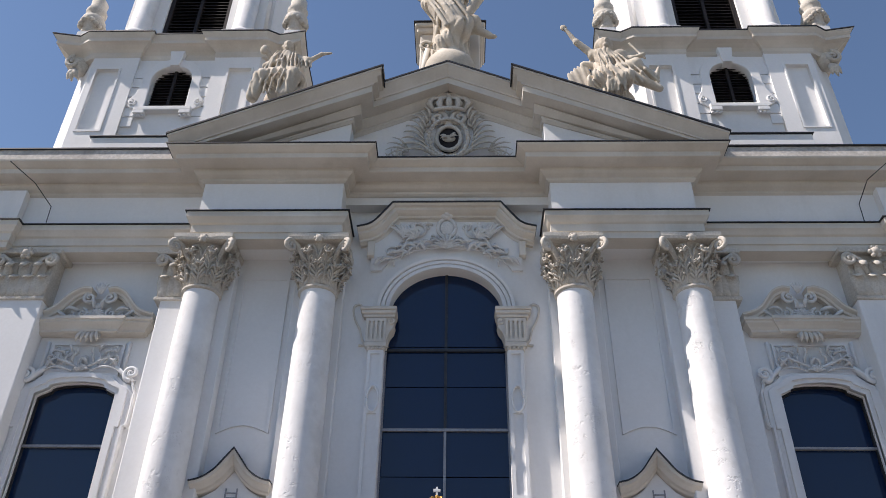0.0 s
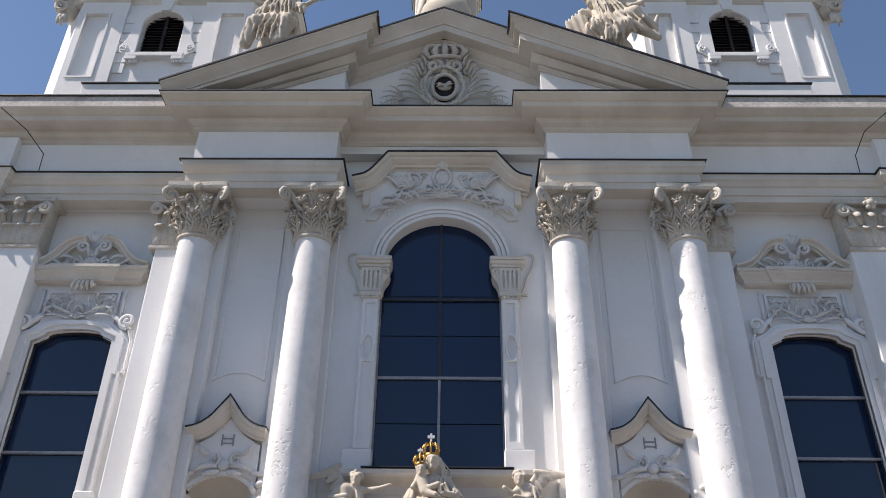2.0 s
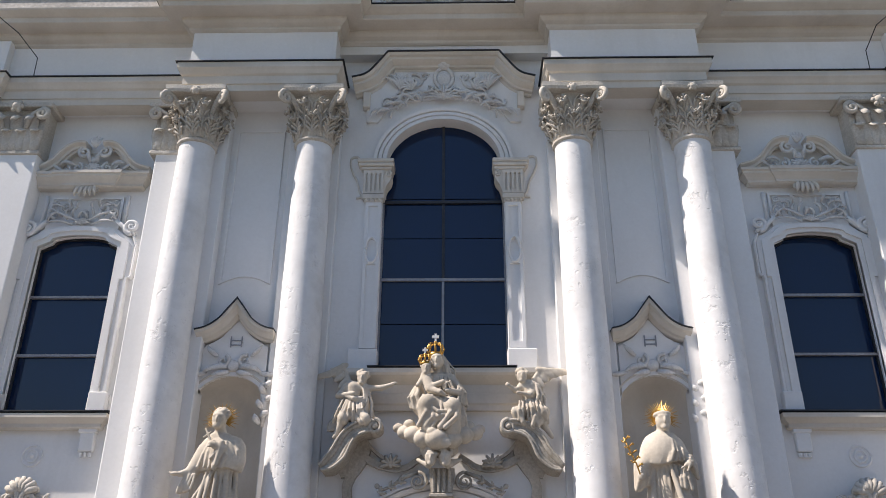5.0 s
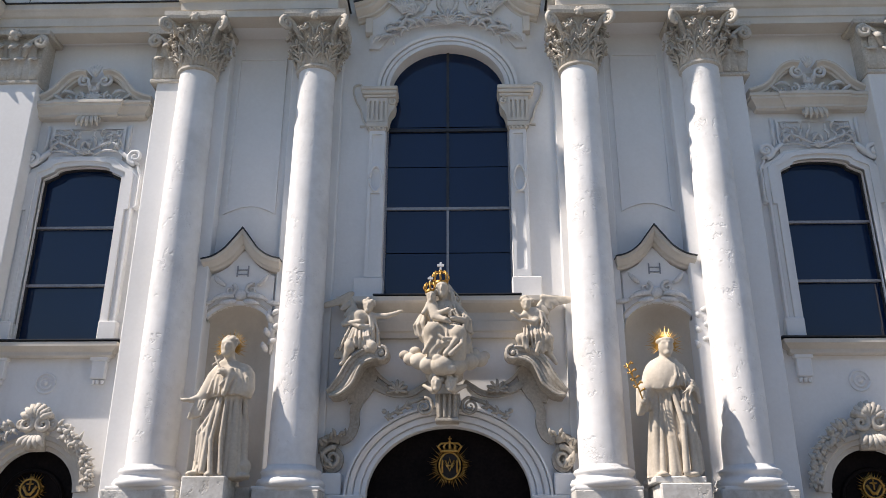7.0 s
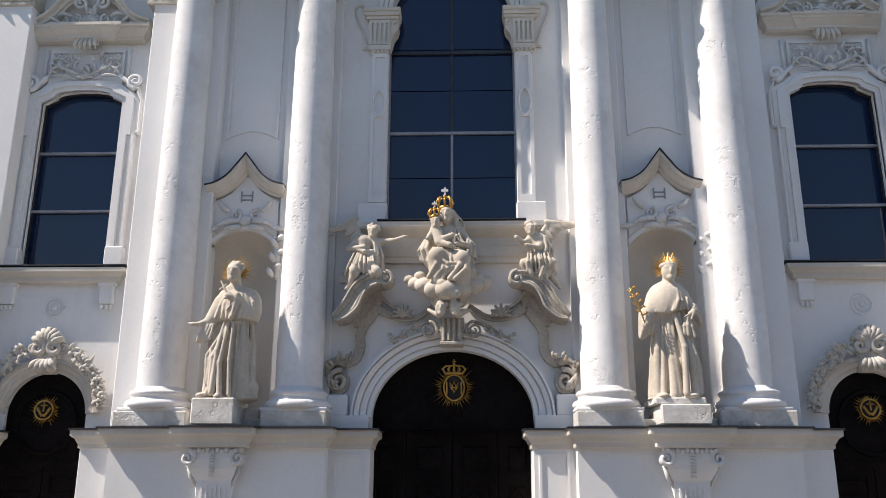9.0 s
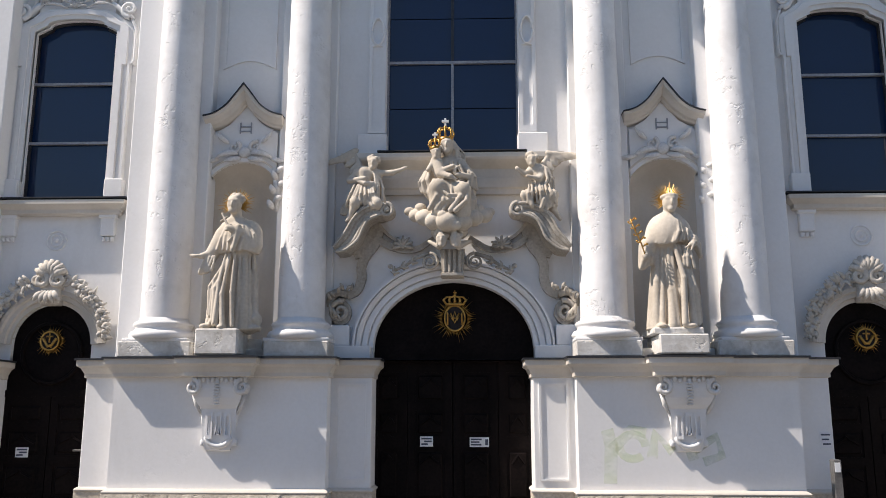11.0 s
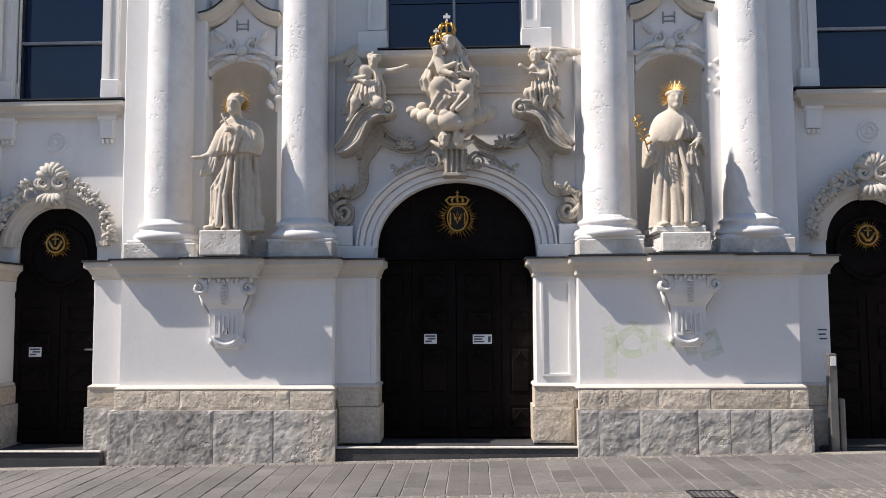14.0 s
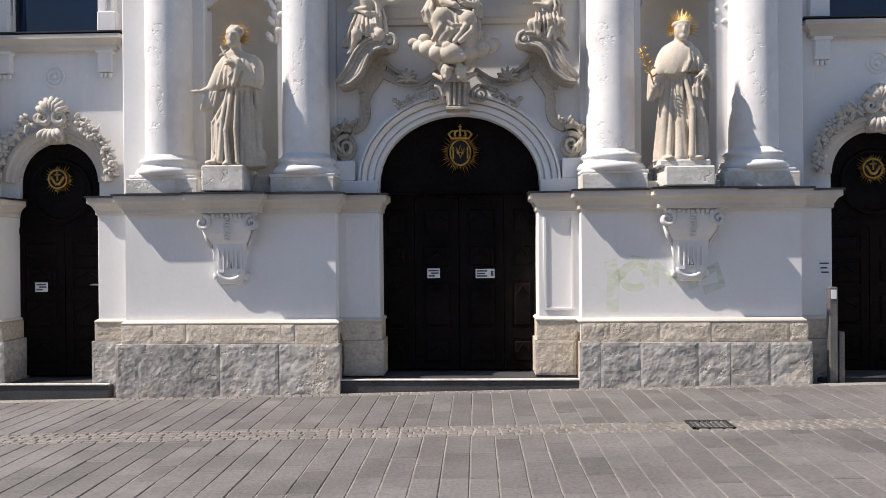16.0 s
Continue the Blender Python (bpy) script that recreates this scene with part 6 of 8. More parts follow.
# ---- brackets and statue blocks ----
def console(s):
    cx = 2.545 * s
    t = thing("wall_console", None, "white stucco console with fluting under a statue", "console", "statue consoles", at=pose(cx, 9.33, 2.0))
    side = [(9.28, 2.0), (9.10, 2.0), (9.09, 1.95), (9.09, 1.86), (9.11, 1.76), (9.15, 1.68), (9.18, 1.64), (9.205, 1.45), (9.21, 1.30), (9.225, 1.20), (9.28, 1.18)]
    half = [0.29, 0.29, 0.29, 0.28, 0.26, 0.22, 0.19, 0.185, 0.18, 0.13, 0.12]
    V = [(k * h, y - 9.27, z - 2.0) for (y, z), h in zip(side, half) for k in (-1, 1)]
    n = len(side)
    F = [[2 * i, 2 * i + 1, 2 * i + 3, 2 * i + 2] for i in range(n - 1)] + [[2 * i for i in range(n)], [2 * i + 1 for i in range(n)][::-1], [0, 2 * n - 2, 2 * n - 1, 1]]
    part("body", mesh_of("body", V, F, PLASTER), t)
    for k in (-1, 1):
        part("side_volute", joined("side_volute", [spiral(k * 0.27, -0.19 + 0.05 * j, -0.13, 0.085, 1.4, 1.57, k, 0.03) for j in range(3)] + [tube([(k * 0.275, -0.10, -0.20), (k * 0.25, -0.09, -0.32), (k * 0.20, -0.07, -0.42)], [0.03, 0.025, 0.012], 6)], RELIEF, True), t)
    fr = []
    for i in range(11):
        fr.append(ball((-0.25 + 0.05 * i, -0.20, -0.045 - 0.018 * (i % 2)), 0.024, 1, 0.5, 1.2, 6))
    for i in range(8):
        fr.append(ball((0.0, -0.205 + 0.006 * max(0, i - 4) ** 1.3, -0.09 - 0.032 * i), 0.018, 2.0, 1, 0.8, 6))
    part("leaf_fringe", joined("leaf_fringe", fr, RELIEF, True), t)
    fl = [chunk(plate("f", [(x - 0.035, -0.40), (x + 0.035, -0.40), (x + 0.035, -0.68 + 0.05 * (x == 0)), (x - 0.035, -0.68 + 0.05 * (x == 0))], -0.092, -0.055, PLASTER, [[(x - 0.018, -0.44), (x + 0.018, -0.44), (x + 0.018, -0.69 + 0.05), (x - 0.018, -0.69 + 0.05)]])) for x in (-0.10, 0.0, 0.10)]
    pieces("flute", fl, PLASTER, t)
    part("rounded_foot", joined("rounded_foot", [tube([(0.13 * math.cos(a), -0.06, -0.66 + 0.10 * math.sin(a)) for a in [math.pi + math.pi * i / 12 for i in range(13)]], 0.028, 8), soft_box(-0.20, -0.15, -0.06, 0, -0.76, -0.69, 0.01), soft_box(0.15, 0.20, -0.06, 0, -0.76, -0.69, 0.01)], PLASTER, True), t)


console(-1)
console(1)
bl = thing("statue_block", joined("statue_block", [soft_box(-2.79, -2.32, 9.03, 9.62, 2.215, 2.50, 0.015), soft_box(-2.6, -2.15, 9.45, 9.8, 2.215, 2.42, 0.015)], SLABSTONE), "rough pale stone block under a statue", "block", "statue blocks")
thing("statue_block", joined("statue_block", [soft_box(2.23, 2.76, 9.03, 9.7, 2.215, 2.43, 0.015), soft_box(2.18, 2.72, 9.07, 9.7, 2.43, 2.50, 0.012)], SLABSTONE), "stepped pale stone block under a statue", "block", "statue blocks")

# ---- steps at the doors ----
thing("threshold_1", joined("threshold", [soft_box(-1.33, 1.33, 9.26, 10.12, -0.15, 0.102, 0.01)], STEPSTONE), "dark granite step at the main door", "step", kind="structure")
thing("threshold_2", joined("threshold", [soft_box(-5.4, -4, 9.4, 10.2, -0.2, 0.035, 0.01)], STEPSTONE), "dark granite step at a side door", "step", kind="structure")
thing("threshold_3", joined("threshold", [soft_box(4, 5.4, 9.4, 10.2, -0.1, 0.095, 0.01)], STEPSTONE), "dark granite step at a side door", "step", kind="structure")

# pale strips colour in the thin sunlit edge of steps 1 and 2
for x0, x1, y0, z, no in ((-1.33, 1.33, 9.245, 0.122, 1), (-5.4, -4.0, 9.385, 0.055, 2), (4.0, 5.4, 9.385, 0.115, 3)):
    thing("step_tread_%d" % no, joined("step_tread", [soft_box(x0, x1, y0, y0 + 0.05, z - 0.019, z, 0.006), box(x0, x1, y0 + 0.05, y0 + 0.055, z - 0.019, z - 0.006)], STEPSTONE if no == 3 else SLABSTONE), "door step nosing, pale where it stands for the sunlit edge", "step", kind="structure")

# ---- steel post and notice by the right side door ----
po = thing("steel_post", joined("steel_post", [soft_box(4.05, 4.14, 9.30, 9.39, 0.05, 1.11, 0.008)], STEEL), "slim brushed steel post beside the side door", "post")
part("post_plate", joined("post_plate", [soft_box(4.065, 4.125, 9.292, 9.299, 0.98, 1.08, 0.002)], PAPER), po, "small pale plate")
part("post_cap", joined("post_cap", [soft_box(4.16, 4.22, 9.32, 9.40, 0.05, 0.62, 0.006)], STEEL), po)
nt = thing("wall_notice", joined("wall_notice", [soft_box(4.03, 4.16, 9.544, 9.548, 1.22, 1.40, 0.001)], PAPER), "small printed notice on the pier", "sign")
for k in range(3):
    part("print_bar", joined("print_bar", [box(4.045 + 0.008 * k, 4.145 - 0.015 * (k % 2), 9.5415, 9.5435, 1.355 - 0.05 * k, 1.372 - 0.05 * k)], INK), nt)

# ---- rubbed-out graffiti on the plaster ----
GRAF = bpy.data.materials.new("faded_green_paint")
GRAF.use_nodes = True
gn = GRAF.node_tree
gp = gn.nodes["Principled BSDF"]
gp.inputs["Base Color"].default_value, gp.inputs["Roughness"].default_value = (0.52, 0.66, 0.36, 1), 0.9
gt, gm = gn.nodes.new("ShaderNodeBsdfTransparent"), gn.nodes.new("ShaderNodeMixShader")
gx, gr_ = gn.nodes.new("ShaderNodeTexNoise"), gn.nodes.new("ShaderNodeMapRange")
gx.inputs["Scale"].default_value, gx.inputs["Detail"].default_value = 7.0, 6
gr_.inputs["From Min"].default_value, gr_.inputs["From Max"].default_value, gr_.inputs["To Max"].default_value = 0.36, 0.80, 0.30
gn.links.new(gx.outputs[0], gr_.inputs["Value"]), gn.links.new(gr_.outputs[0], gm.inputs[0])
gn.links.new(gt.outputs[0], gm.inputs[1]), gn.links.new(gp.outputs[0], gm.inputs[2])
gn.links.new(gm.outputs[0], gn.nodes["Material Output"].inputs["Surface"])
st = [strip([(1.70, 0.85), (1.72, 1.25), (1.68, 1.42)], 9.3265, 9.328, 0.07), strip([(1.72, 1.2), (1.95, 1.42), (2.1, 1.38)], 9.3255, 9.327, 0.06),
      strip([(1.95 + 0.14 * math.cos(a), 1.24 + 0.13 * math.sin(a)) for a in [math.tau * i / 16 for i in range(15)]], 9.3245, 9.326, 0.045),
      strip([(2.15, 1.12), (2.2, 1.38), (2.35, 1.2), (2.5, 1.35), (2.6, 1.1)], 9.3235, 9.325, 0.06), strip([(2.6, 1.2), (2.85, 1.35), (2.9, 1.15), (2.7, 1.08)], 9.3225, 9.324, 0.05)]
gob = thing("graffiti", joined("graffiti", st, GRAF), "faded pale green graffiti rubbed into the plaster", "graffiti")
gob.visible_shadow = False

# lightning cable at the left end of the cornice
thing("lightning_cable", joined("lightning_cable", [tube([(-6.35, 9.02, 9.7), (-6.05, 9.30, 9.52), (-5.86, 9.58, 9.3), (-5.86, 9.60, 9.0)], 0.007, 6)], FLASHING), "thin dark lightning cable on the cornice", "cable")
thing("lightning_cable", joined("lightning_cable", [tube([(6.35, 9.02, 9.7), (6.05, 9.30, 9.52), (5.98, 9.58, 9.3), (5.98, 9.60, 9.0)], 0.007, 6)], FLASHING), "thin dark lightning cable on the cornice", "cable")


# ---- sculpture ----
def smooth_min(a, b, k):
    h = np.clip(0.5 + 0.5 * (b - a) / k, 0, 1)
    return b * (1 - h) + a * h - k * h * (1 - h)


def limb(P, a, b, ra, rb):
    """Distance to a tapered limb from a to b."""
    a, b = np.array(a, float), np.array(b, float)
    d = b - a
    t = np.clip(((P - a) @ d) / (d @ d), 0, 1)
    return np.linalg.norm(P - a - t[..., None] * d, axis=-1) - (ra + (rb - ra) * t)


def egg(P, c, r):
    """Distance (nearly) to an ellipsoid."""
    q = np.linalg.norm((P - np.array(c, float)) / np.array(r, float), axis=-1)
    return (q - 1) * min(r)


def slabbed(P, c, u, r):
    """A flat oval plate (a wing's feather field) with its long way along u."""
    u = np.array(u, float)
    u /= np.linalg.norm(u)
    w = np.cross(u, (0, 1.0, 0))
    w /= np.linalg.norm(w)
    n = np.cross(w, u)
    q = P - np.array(c, float)
    z = np.stack([(q @ u) / r[0], (q @ w) / r[1], (q @ n) / r[2]], -1)
    return (np.linalg.norm(z, axis=-1) - 1) * min(r)


def cape(P, c, r, low):
    """An ellipsoid cut off level below: a shoulder cape with a crisp hem that dips in waves."""
    hem = low + 0.02 * np.sin(P[..., 0] * 14) + 0.05 * np.abs(P[..., 0] - c[0])
    return np.maximum(egg(P, c, r), hem - P[..., 2])


def carve(name, shapes, low, high, step, mat):
    """One closed mesh round the smooth union of shapes: (kind, arguments..., blend, folds). Folds are (depth, waves, slant)."""
    axes = [np.arange(a, b + step, step) for a, b in zip(low, high)]
    P0 = np.stack(np.meshgrid(*axes, indexing="ij"), -1)
    D = np.full(P0.shape[:3], 1.0)
    for kind, args, k, fold in shapes:
        # only the neighbourhood of the shape
        if kind == "limb":
            ends, r = np.array(args[:2], float), max(args[2:])
        else:
            ends, r = np.array([args[0]], float), max(args[2] if kind == "wing" else args[1])
        near = tuple(slice(max(0, int((m - r - 0.1 - a[0]) / step)), max(1, int((n + r + 0.1 - a[0]) / step) + 2)) for m, n, a in zip(ends.min(0), ends.max(0), axes))
        P = P0[near]
        if not P.size:
            continue
        d = {"limb": limb, "egg": egg, "wing": slabbed, "cape": cape}[kind](P, *args)
        if fold:
            depth, waves, sx, sz = fold
            ang = np.arctan2(P[..., 0] - args[0][0] * 0.5, -(P[..., 1] - args[0][1] - 0.12))
            wob = 0.7 * np.sin(P[..., 2] * 5 + P[..., 0] * 4) + 0.4 * np.sin(P[..., 2] * 11 - P[..., 0] * 7)
            f = np.sin(ang * waves * 0.5 + sx * P[..., 0] + sz * P[..., 2] + wob)
            crease = (1 - np.abs(f)) ** 2.2
            fine = (1 - np.abs(np.sin(ang * waves * 0.8 + 6 * P[..., 0] + 1.5 * wob))) ** 3
            d = d + depth * (2.3 * crease + 1.1 * fine - 1.0)
        D[near] = smooth_min(D[near], d, k)
    D[0], D[-1], D[:, 0], D[:, -1], D[:, :, 0], D[:, :, -1] = 1, 1, 1, 1, 1, 1
    S = D < 0
    nx, ny, nz = D.shape
    acc = np.zeros((nx - 1, ny - 1, nz - 1, 3))
    cnt = np.zeros((nx - 1, ny - 1, nz - 1))
    corners = [(i, j, k) for i in (0, 1) for j in (0, 1) for k in (0, 1)]
    cut = lambda A, c: A[c[0]:nx - 1 + c[0], c[1]:ny - 1 + c[1], c[2]:nz - 1 + c[2]]
    for a in corners:
        for ax in range(3):
            if a[ax] == 0:
                b = tuple(v + (i == ax) for i, v in enumerate(a))
                da, db = cut(D, a), cut(D, b)
                m = (da < 0) != (db < 0)
                t = np.where(m, da / np.where(m, da - db, 1), 0)
                for q in range(3):
                    acc[..., q] += m * (a[q] + (t if q == ax else 0))
                cnt += m
    live = cnt > 0
    idx = -np.ones(cnt.shape, int)
    idx[live] = np.arange(live.sum())
    base = np.stack(np.meshgrid(*[np.arange(n - 1) for n in (nx, ny, nz)], indexing="ij"), -1)
    V = ((base + acc / np.maximum(cnt, 1)[..., None]) * step + np.array([a[0] for a in axes]))[live]
    F = []
    for ax in range(3):
        o = [i for i in range(3) if i != ax]
        sl = [slice(1, n - 1) for n in (nx, ny, nz)]
        s0, s1 = list(sl), list(sl)
        s0[ax], s1[ax] = slice(0, (nx, ny, nz)[ax] - 1), slice(1, (nx, ny, nz)[ax])
        a, b = S[tuple(s0)], S[tuple(s1)]
        for way in (0, 1):
            m = (a & ~b) if way == 0 else (~a & b)
            w = np.argwhere(m)
            w[:, o[0]] += 1
            w[:, o[1]] += 1
            quad = []
            for e0, e1 in ((-1, -1), (0, -1), (0, 0), (-1, 0)):
                c = w.copy()
                c[:, o[0]] += e0
                c[:, o[1]] += e1
                quad.append(idx[c[:, 0], c[:, 1], c[:, 2]])
            q = np.stack(quad, -1)
            if (way == 0) == (ax == 1):
                q = q[:, ::-1]
            F.append(q)
    F = np.concatenate(F)
    F = F[(F >= 0).all(1)]
    me = bpy.data.meshes.new(name)
    me.from_pydata(V.tolist(), [], F.tolist())
    me.polygons.foreach_set("use_smooth", [True] * len(me.polygons))
    me.materials.append(mat)
    return me


L = lambda a, b, ra, rb, k=0.04, fold=None: ("limb", (a, b, ra, rb), k, fold)
E = lambda c, r, k=0.04, fold=None: ("egg", (c, r), k, fold)
W = lambda c, u, r, k=0.02: ("wing", (c, u, r), k, None)


def hair(c, r, n, seed):
    g = random.Random(seed)
    out = []
    for i in range(n):
        a, b = g.uniform(0, math.tau), g.uniform(-0.1, 1.4)
        out.append(E((c[0] + r * math.cos(a) * math.cos(b), c[1] + 0.02 + r * math.sin(a) * math.cos(b), c[2] + 0.02 + r * math.sin(b)), (0.03, 0.03, 0.03), 0.012))
    return out


def face(c, s=1.0):
    """Head with brow, nose, chin and neck shadow."""
    x, y, z = c
    return [E(c, (0.072 * s, 0.085 * s, 0.098 * s), 0.02), E((x, y - 0.085 * s, z - 0.012 * s), (0.014 * s, 0.02 * s, 0.032 * s), 0.012), E((x, y - 0.055 * s, z - 0.075 * s), (0.035 * s, 0.03 * s, 0.03 * s), 0.02),
            E((x, y - 0.062 * s, z + 0.03 * s), (0.05 * s, 0.02 * s, 0.018 * s), 0.015)]


def drape(p0, p1, q0, q1, n, r=0.02, bulge=(0, 0, 0), seed=1, k=0.010, end=None):
    """Ridges of cloth that run from the line p0-p1 to the line q0-q1, each with its own sway and thickness."""
    g = random.Random(seed)
    out = []
    for i in range(n):
        u = (i + g.uniform(-0.22, 0.22)) / max(n - 1, 1)
        v = (i + g.uniform(-0.3, 0.3)) / max(n - 1, 1)
        a = Vector(p0).lerp(Vector(p1), u)
        c = Vector(q0).lerp(Vector(q1), v)
        m = a.lerp(c, g.uniform(0.4, 0.6)) + Vector(bulge) + Vector((g.uniform(-0.015, 0.015), g.uniform(-0.008, 0.008), 0))
        w = r * g.uniform(0.65, 1.25)
        out += [L(tuple(a), tuple(m), w * 0.7, w, k), L(tuple(m), tuple(c), w, w * (end or 1.15), k)]
    return out


def skirt(top, rt, hem, rh, n, r, seed, a0=-100, a1=100, flat=0.8, twist=0.0):
    """Upright folds round the front of a robe, from a girdle to the hem."""
    g = random.Random(seed)
    out = []
    for i in range(n):
        a = radians(a0 + (a1 - a0) * (i + g.uniform(-0.25, 0.25)) / (n - 1))
        b = a * 0.96 + twist + g.uniform(-0.06, 0.06)
        p = (top[0] + rt * math.sin(a), top[1] - rt * flat * math.cos(a), top[2] + g.uniform(-0.02, 0.04))
        q = (hem[0] + rh * math.sin(b), hem[1] - rh * flat * math.cos(b), hem[2])
        h = g.uniform(0.35, 0.65)
        m = tuple(p[j] + (q[j] - p[j]) * h + g.uniform(-0.012, 0.012) * (j < 2) for j in range(3))
        w = r * g.uniform(0.6, 1.3)
        out += [L(p, m, w * 0.55, w, 0.010), L(m, q, w, w * 1.35, 0.010)]
    return out


# friar with outstretched palm
sh = [L((0.07, 0.03, 0.90), (0.03, 0.05, 0.05), 0.135, 0.165, 0.05), L((-0.02, 0.0, 0.60), (-0.14, -0.07, 0.42), 0.13, 0.10, 0.06), L((-0.14, -0.07, 0.42), (-0.19, -0.05, 0.04), 0.095, 0.075, 0.05),
      L((0.15, 0.05, 0.6), (0.16, 0.06, 0.05), 0.13, 0.12, 0.05), E((0.05, 0.0, 0.86), (0.17, 0.14, 0.08), 0.03)]
sh += skirt((0.08, 0.02, 0.86), 0.15, (0.08, 0.04, 0.03), 0.20, 7, 0.034, 21, -30, 95, 0.85) + drape((-0.06, -0.12, 0.84), (0.06, -0.15, 0.84), (-0.10, -0.20, 0.06), (0.06, -0.20, 0.04), 3, 0.032, (-0.03, -0.02, 0), 22)
sh += drape((-0.06, -0.10, 0.80), (0.0, -0.13, 0.82), (-0.22, -0.13, 0.20), (-0.14, -0.17, 0.08), 3, 0.02, (-0.05, -0.03, 0.03), 23) + drape((-0.16, -0.12, 0.34), (-0.10, -0.15, 0.34), (-0.24, -0.10, 0.05), (-0.10, -0.19, 0.05), 4, 0.018, (0, -0.01, 0), 24)
sh += [("cape", ((0.07, -0.01, 0.99), (0.255, 0.185, 0.285), 0.865), 0.008, None), L((-0.08, 0.0, 1.16), (0.20, 0.0, 1.15), 0.085, 0.09, 0.05), L((-0.13, -0.03, 1.08), (-0.20, -0.08, 0.90), 0.085, 0.075, 0.04), L((0.24, -0.02, 1.10), (0.255, -0.05, 0.96), 0.08, 0.075, 0.04)]
sh += drape((-0.04, -0.12, 1.20), (0.03, -0.15, 1.14), (-0.16, -0.14, 0.90), (0.05, -0.215, 0.87), 4, 0.014, (0, -0.015, 0), 25) + drape((0.10, -0.16, 1.16), (0.20, -0.12, 1.17), (0.06, -0.20, 0.87), (0.28, -0.11, 0.93), 4, 0.015, (0.03, -0.025, 0), 26)
# arm stretched out with a hanging sleeve; the other hand folded on the breast with a small cross
sh += [L((-0.20, -0.08, 0.88), (-0.33, -0.15, 0.815), 0.048, 0.03, 0.02), E((-0.375, -0.18, 0.815), (0.055, 0.032, 0.022), 0.015), L((-0.40, -0.19, 0.82), (-0.435, -0.19, 0.83), 0.012, 0.008, 0.008), L((-0.21, -0.08, 0.86), (-0.28, -0.09, 0.68), 0.07, 0.055, 0.03), L((-0.28, -0.09, 0.70), (-0.33, -0.09, 0.63), 0.05, 0.02, 0.02)]
sh += drape((-0.27, -0.14, 0.80), (-0.16, -0.15, 0.82), (-0.34, -0.12, 0.63), (-0.20, -0.14, 0.66), 5, 0.016, (0, -0.01, -0.02), 27)
sh += [L((0.12, -0.19, 1.08), (0.03, -0.215, 1.12), 0.042, 0.035, 0.02), E((0.0, -0.22, 1.13), (0.045, 0.03, 0.032), 0.012), E((-0.02, -0.23, 1.10), (0.03, 0.02, 0.014), 0.008), L((0.10, -0.20, 1.14), (0.06, -0.225, 0.90), 0.035, 0.018, 0.015), L((0.06, -0.21, 1.05), (0.0, -0.22, 0.97), 0.022, 0.014, 0.012), L((-0.10, -0.17, 1.30), (0.02, -0.22, 1.08), 0.013, 0.013, 0.006), L((-0.115, -0.165, 1.21), (-0.035, -0.19, 1.26), 0.012, 0.012, 0.006)]
sh += [L((0.03, -0.01, 1.18), (0.02, -0.04, 1.36), 0.08, 0.058, 0.03), L((-0.04, -0.05, 1.235), (0.10, -0.05, 1.225), 0.05, 0.05, 0.03)] + face((0.01, -0.085, 1.425), 1.12) + hair((0.02, -0.055, 1.445), 0.085, 34, 1)
sh += [E((-0.005, -0.14, 1.35), (0.04, 0.035, 0.04), 0.012), E((-0.24, -0.13, 0.03), (0.06, 0.10, 0.035), 0.02), E((-0.04, -0.18, 0.02), (0.05, 0.07, 0.03), 0.02), E((0.28, 0.0, 0.11), (0.075, 0.07, 0.10), 0.015), E((0.27, -0.03, 0.12), (0.04, 0.06, 0.05), 0.008), E((0.27, -0.06, 0.02), (0.10, 0.06, 0.03), 0.015), E((0.02, 0.04, 0.0), (0.32, 0.22, 0.025), 0.015)]
thing("statue", carve("statue", sh, (-0.52, -0.36, -0.04), (0.50, 0.30, 1.60), 0.0085, STATUE), "weathered sandstone statue in a robe, one palm outstretched", "statue", "niche statues", at=pose(-2.48, 9.28, 2.50))

# friar with a flowering branch
sh = [L((-0.02, 0.02, 0.92), (0.0, 0.04, 0.05), 0.13, 0.175, 0.05), L((0.03, 0.0, 0.60), (0.10, -0.06, 0.40), 0.13, 0.11, 0.06), L((0.10, -0.06, 0.40), (0.16, -0.03, 0.05), 0.10, 0.09, 0.05), E((-0.02, 0.0, 0.93), (0.16, 0.14, 0.07), 0.03)]
sh += skirt((-0.02, 0.02, 0.93), 0.145, (-0.02, 0.04, 0.04), 0.225, 10, 0.034, 31, -95, 80, 0.85, 0.05) + drape((0.02, -0.13, 0.92), (0.12, -0.10, 0.9), (0.08, -0.20, 0.05), (0.25, -0.10, 0.06), 3, 0.03, (0.03, -0.04, 0.02), 32) + drape((0.14, -0.10, 0.70), (0.18, -0.04, 0.72), (0.20, -0.12, 0.08), (0.28, -0.02, 0.08), 3, 0.026, (0.03, -0.01, 0), 33)
sh += [("cape", ((-0.03, -0.01, 1.04), (0.245, 0.185, 0.27), 0.935), 0.008, None), L((-0.12, 0.0, 1.17), (0.12, 0.0, 1.16), 0.08, 0.08, 0.05), L((-0.16, -0.02, 1.10), (-0.26, -0.06, 0.94), 0.08, 0.07, 0.04), L((0.13, -0.01, 1.12), (0.22, -0.04, 0.98), 0.08, 0.065, 0.04)]
sh += drape((-0.10, -0.12, 1.22), (0.04, -0.14, 1.20), (-0.26, -0.10, 0.95), (-0.02, -0.20, 0.94), 4, 0.014, (0, -0.02, -0.02), 34) + drape((0.06, -0.13, 1.21), (0.14, -0.08, 1.18), (0.0, -0.205, 0.95), (0.16, -0.15, 0.97), 4, 0.014, (0.01, -0.025, -0.01), 35)
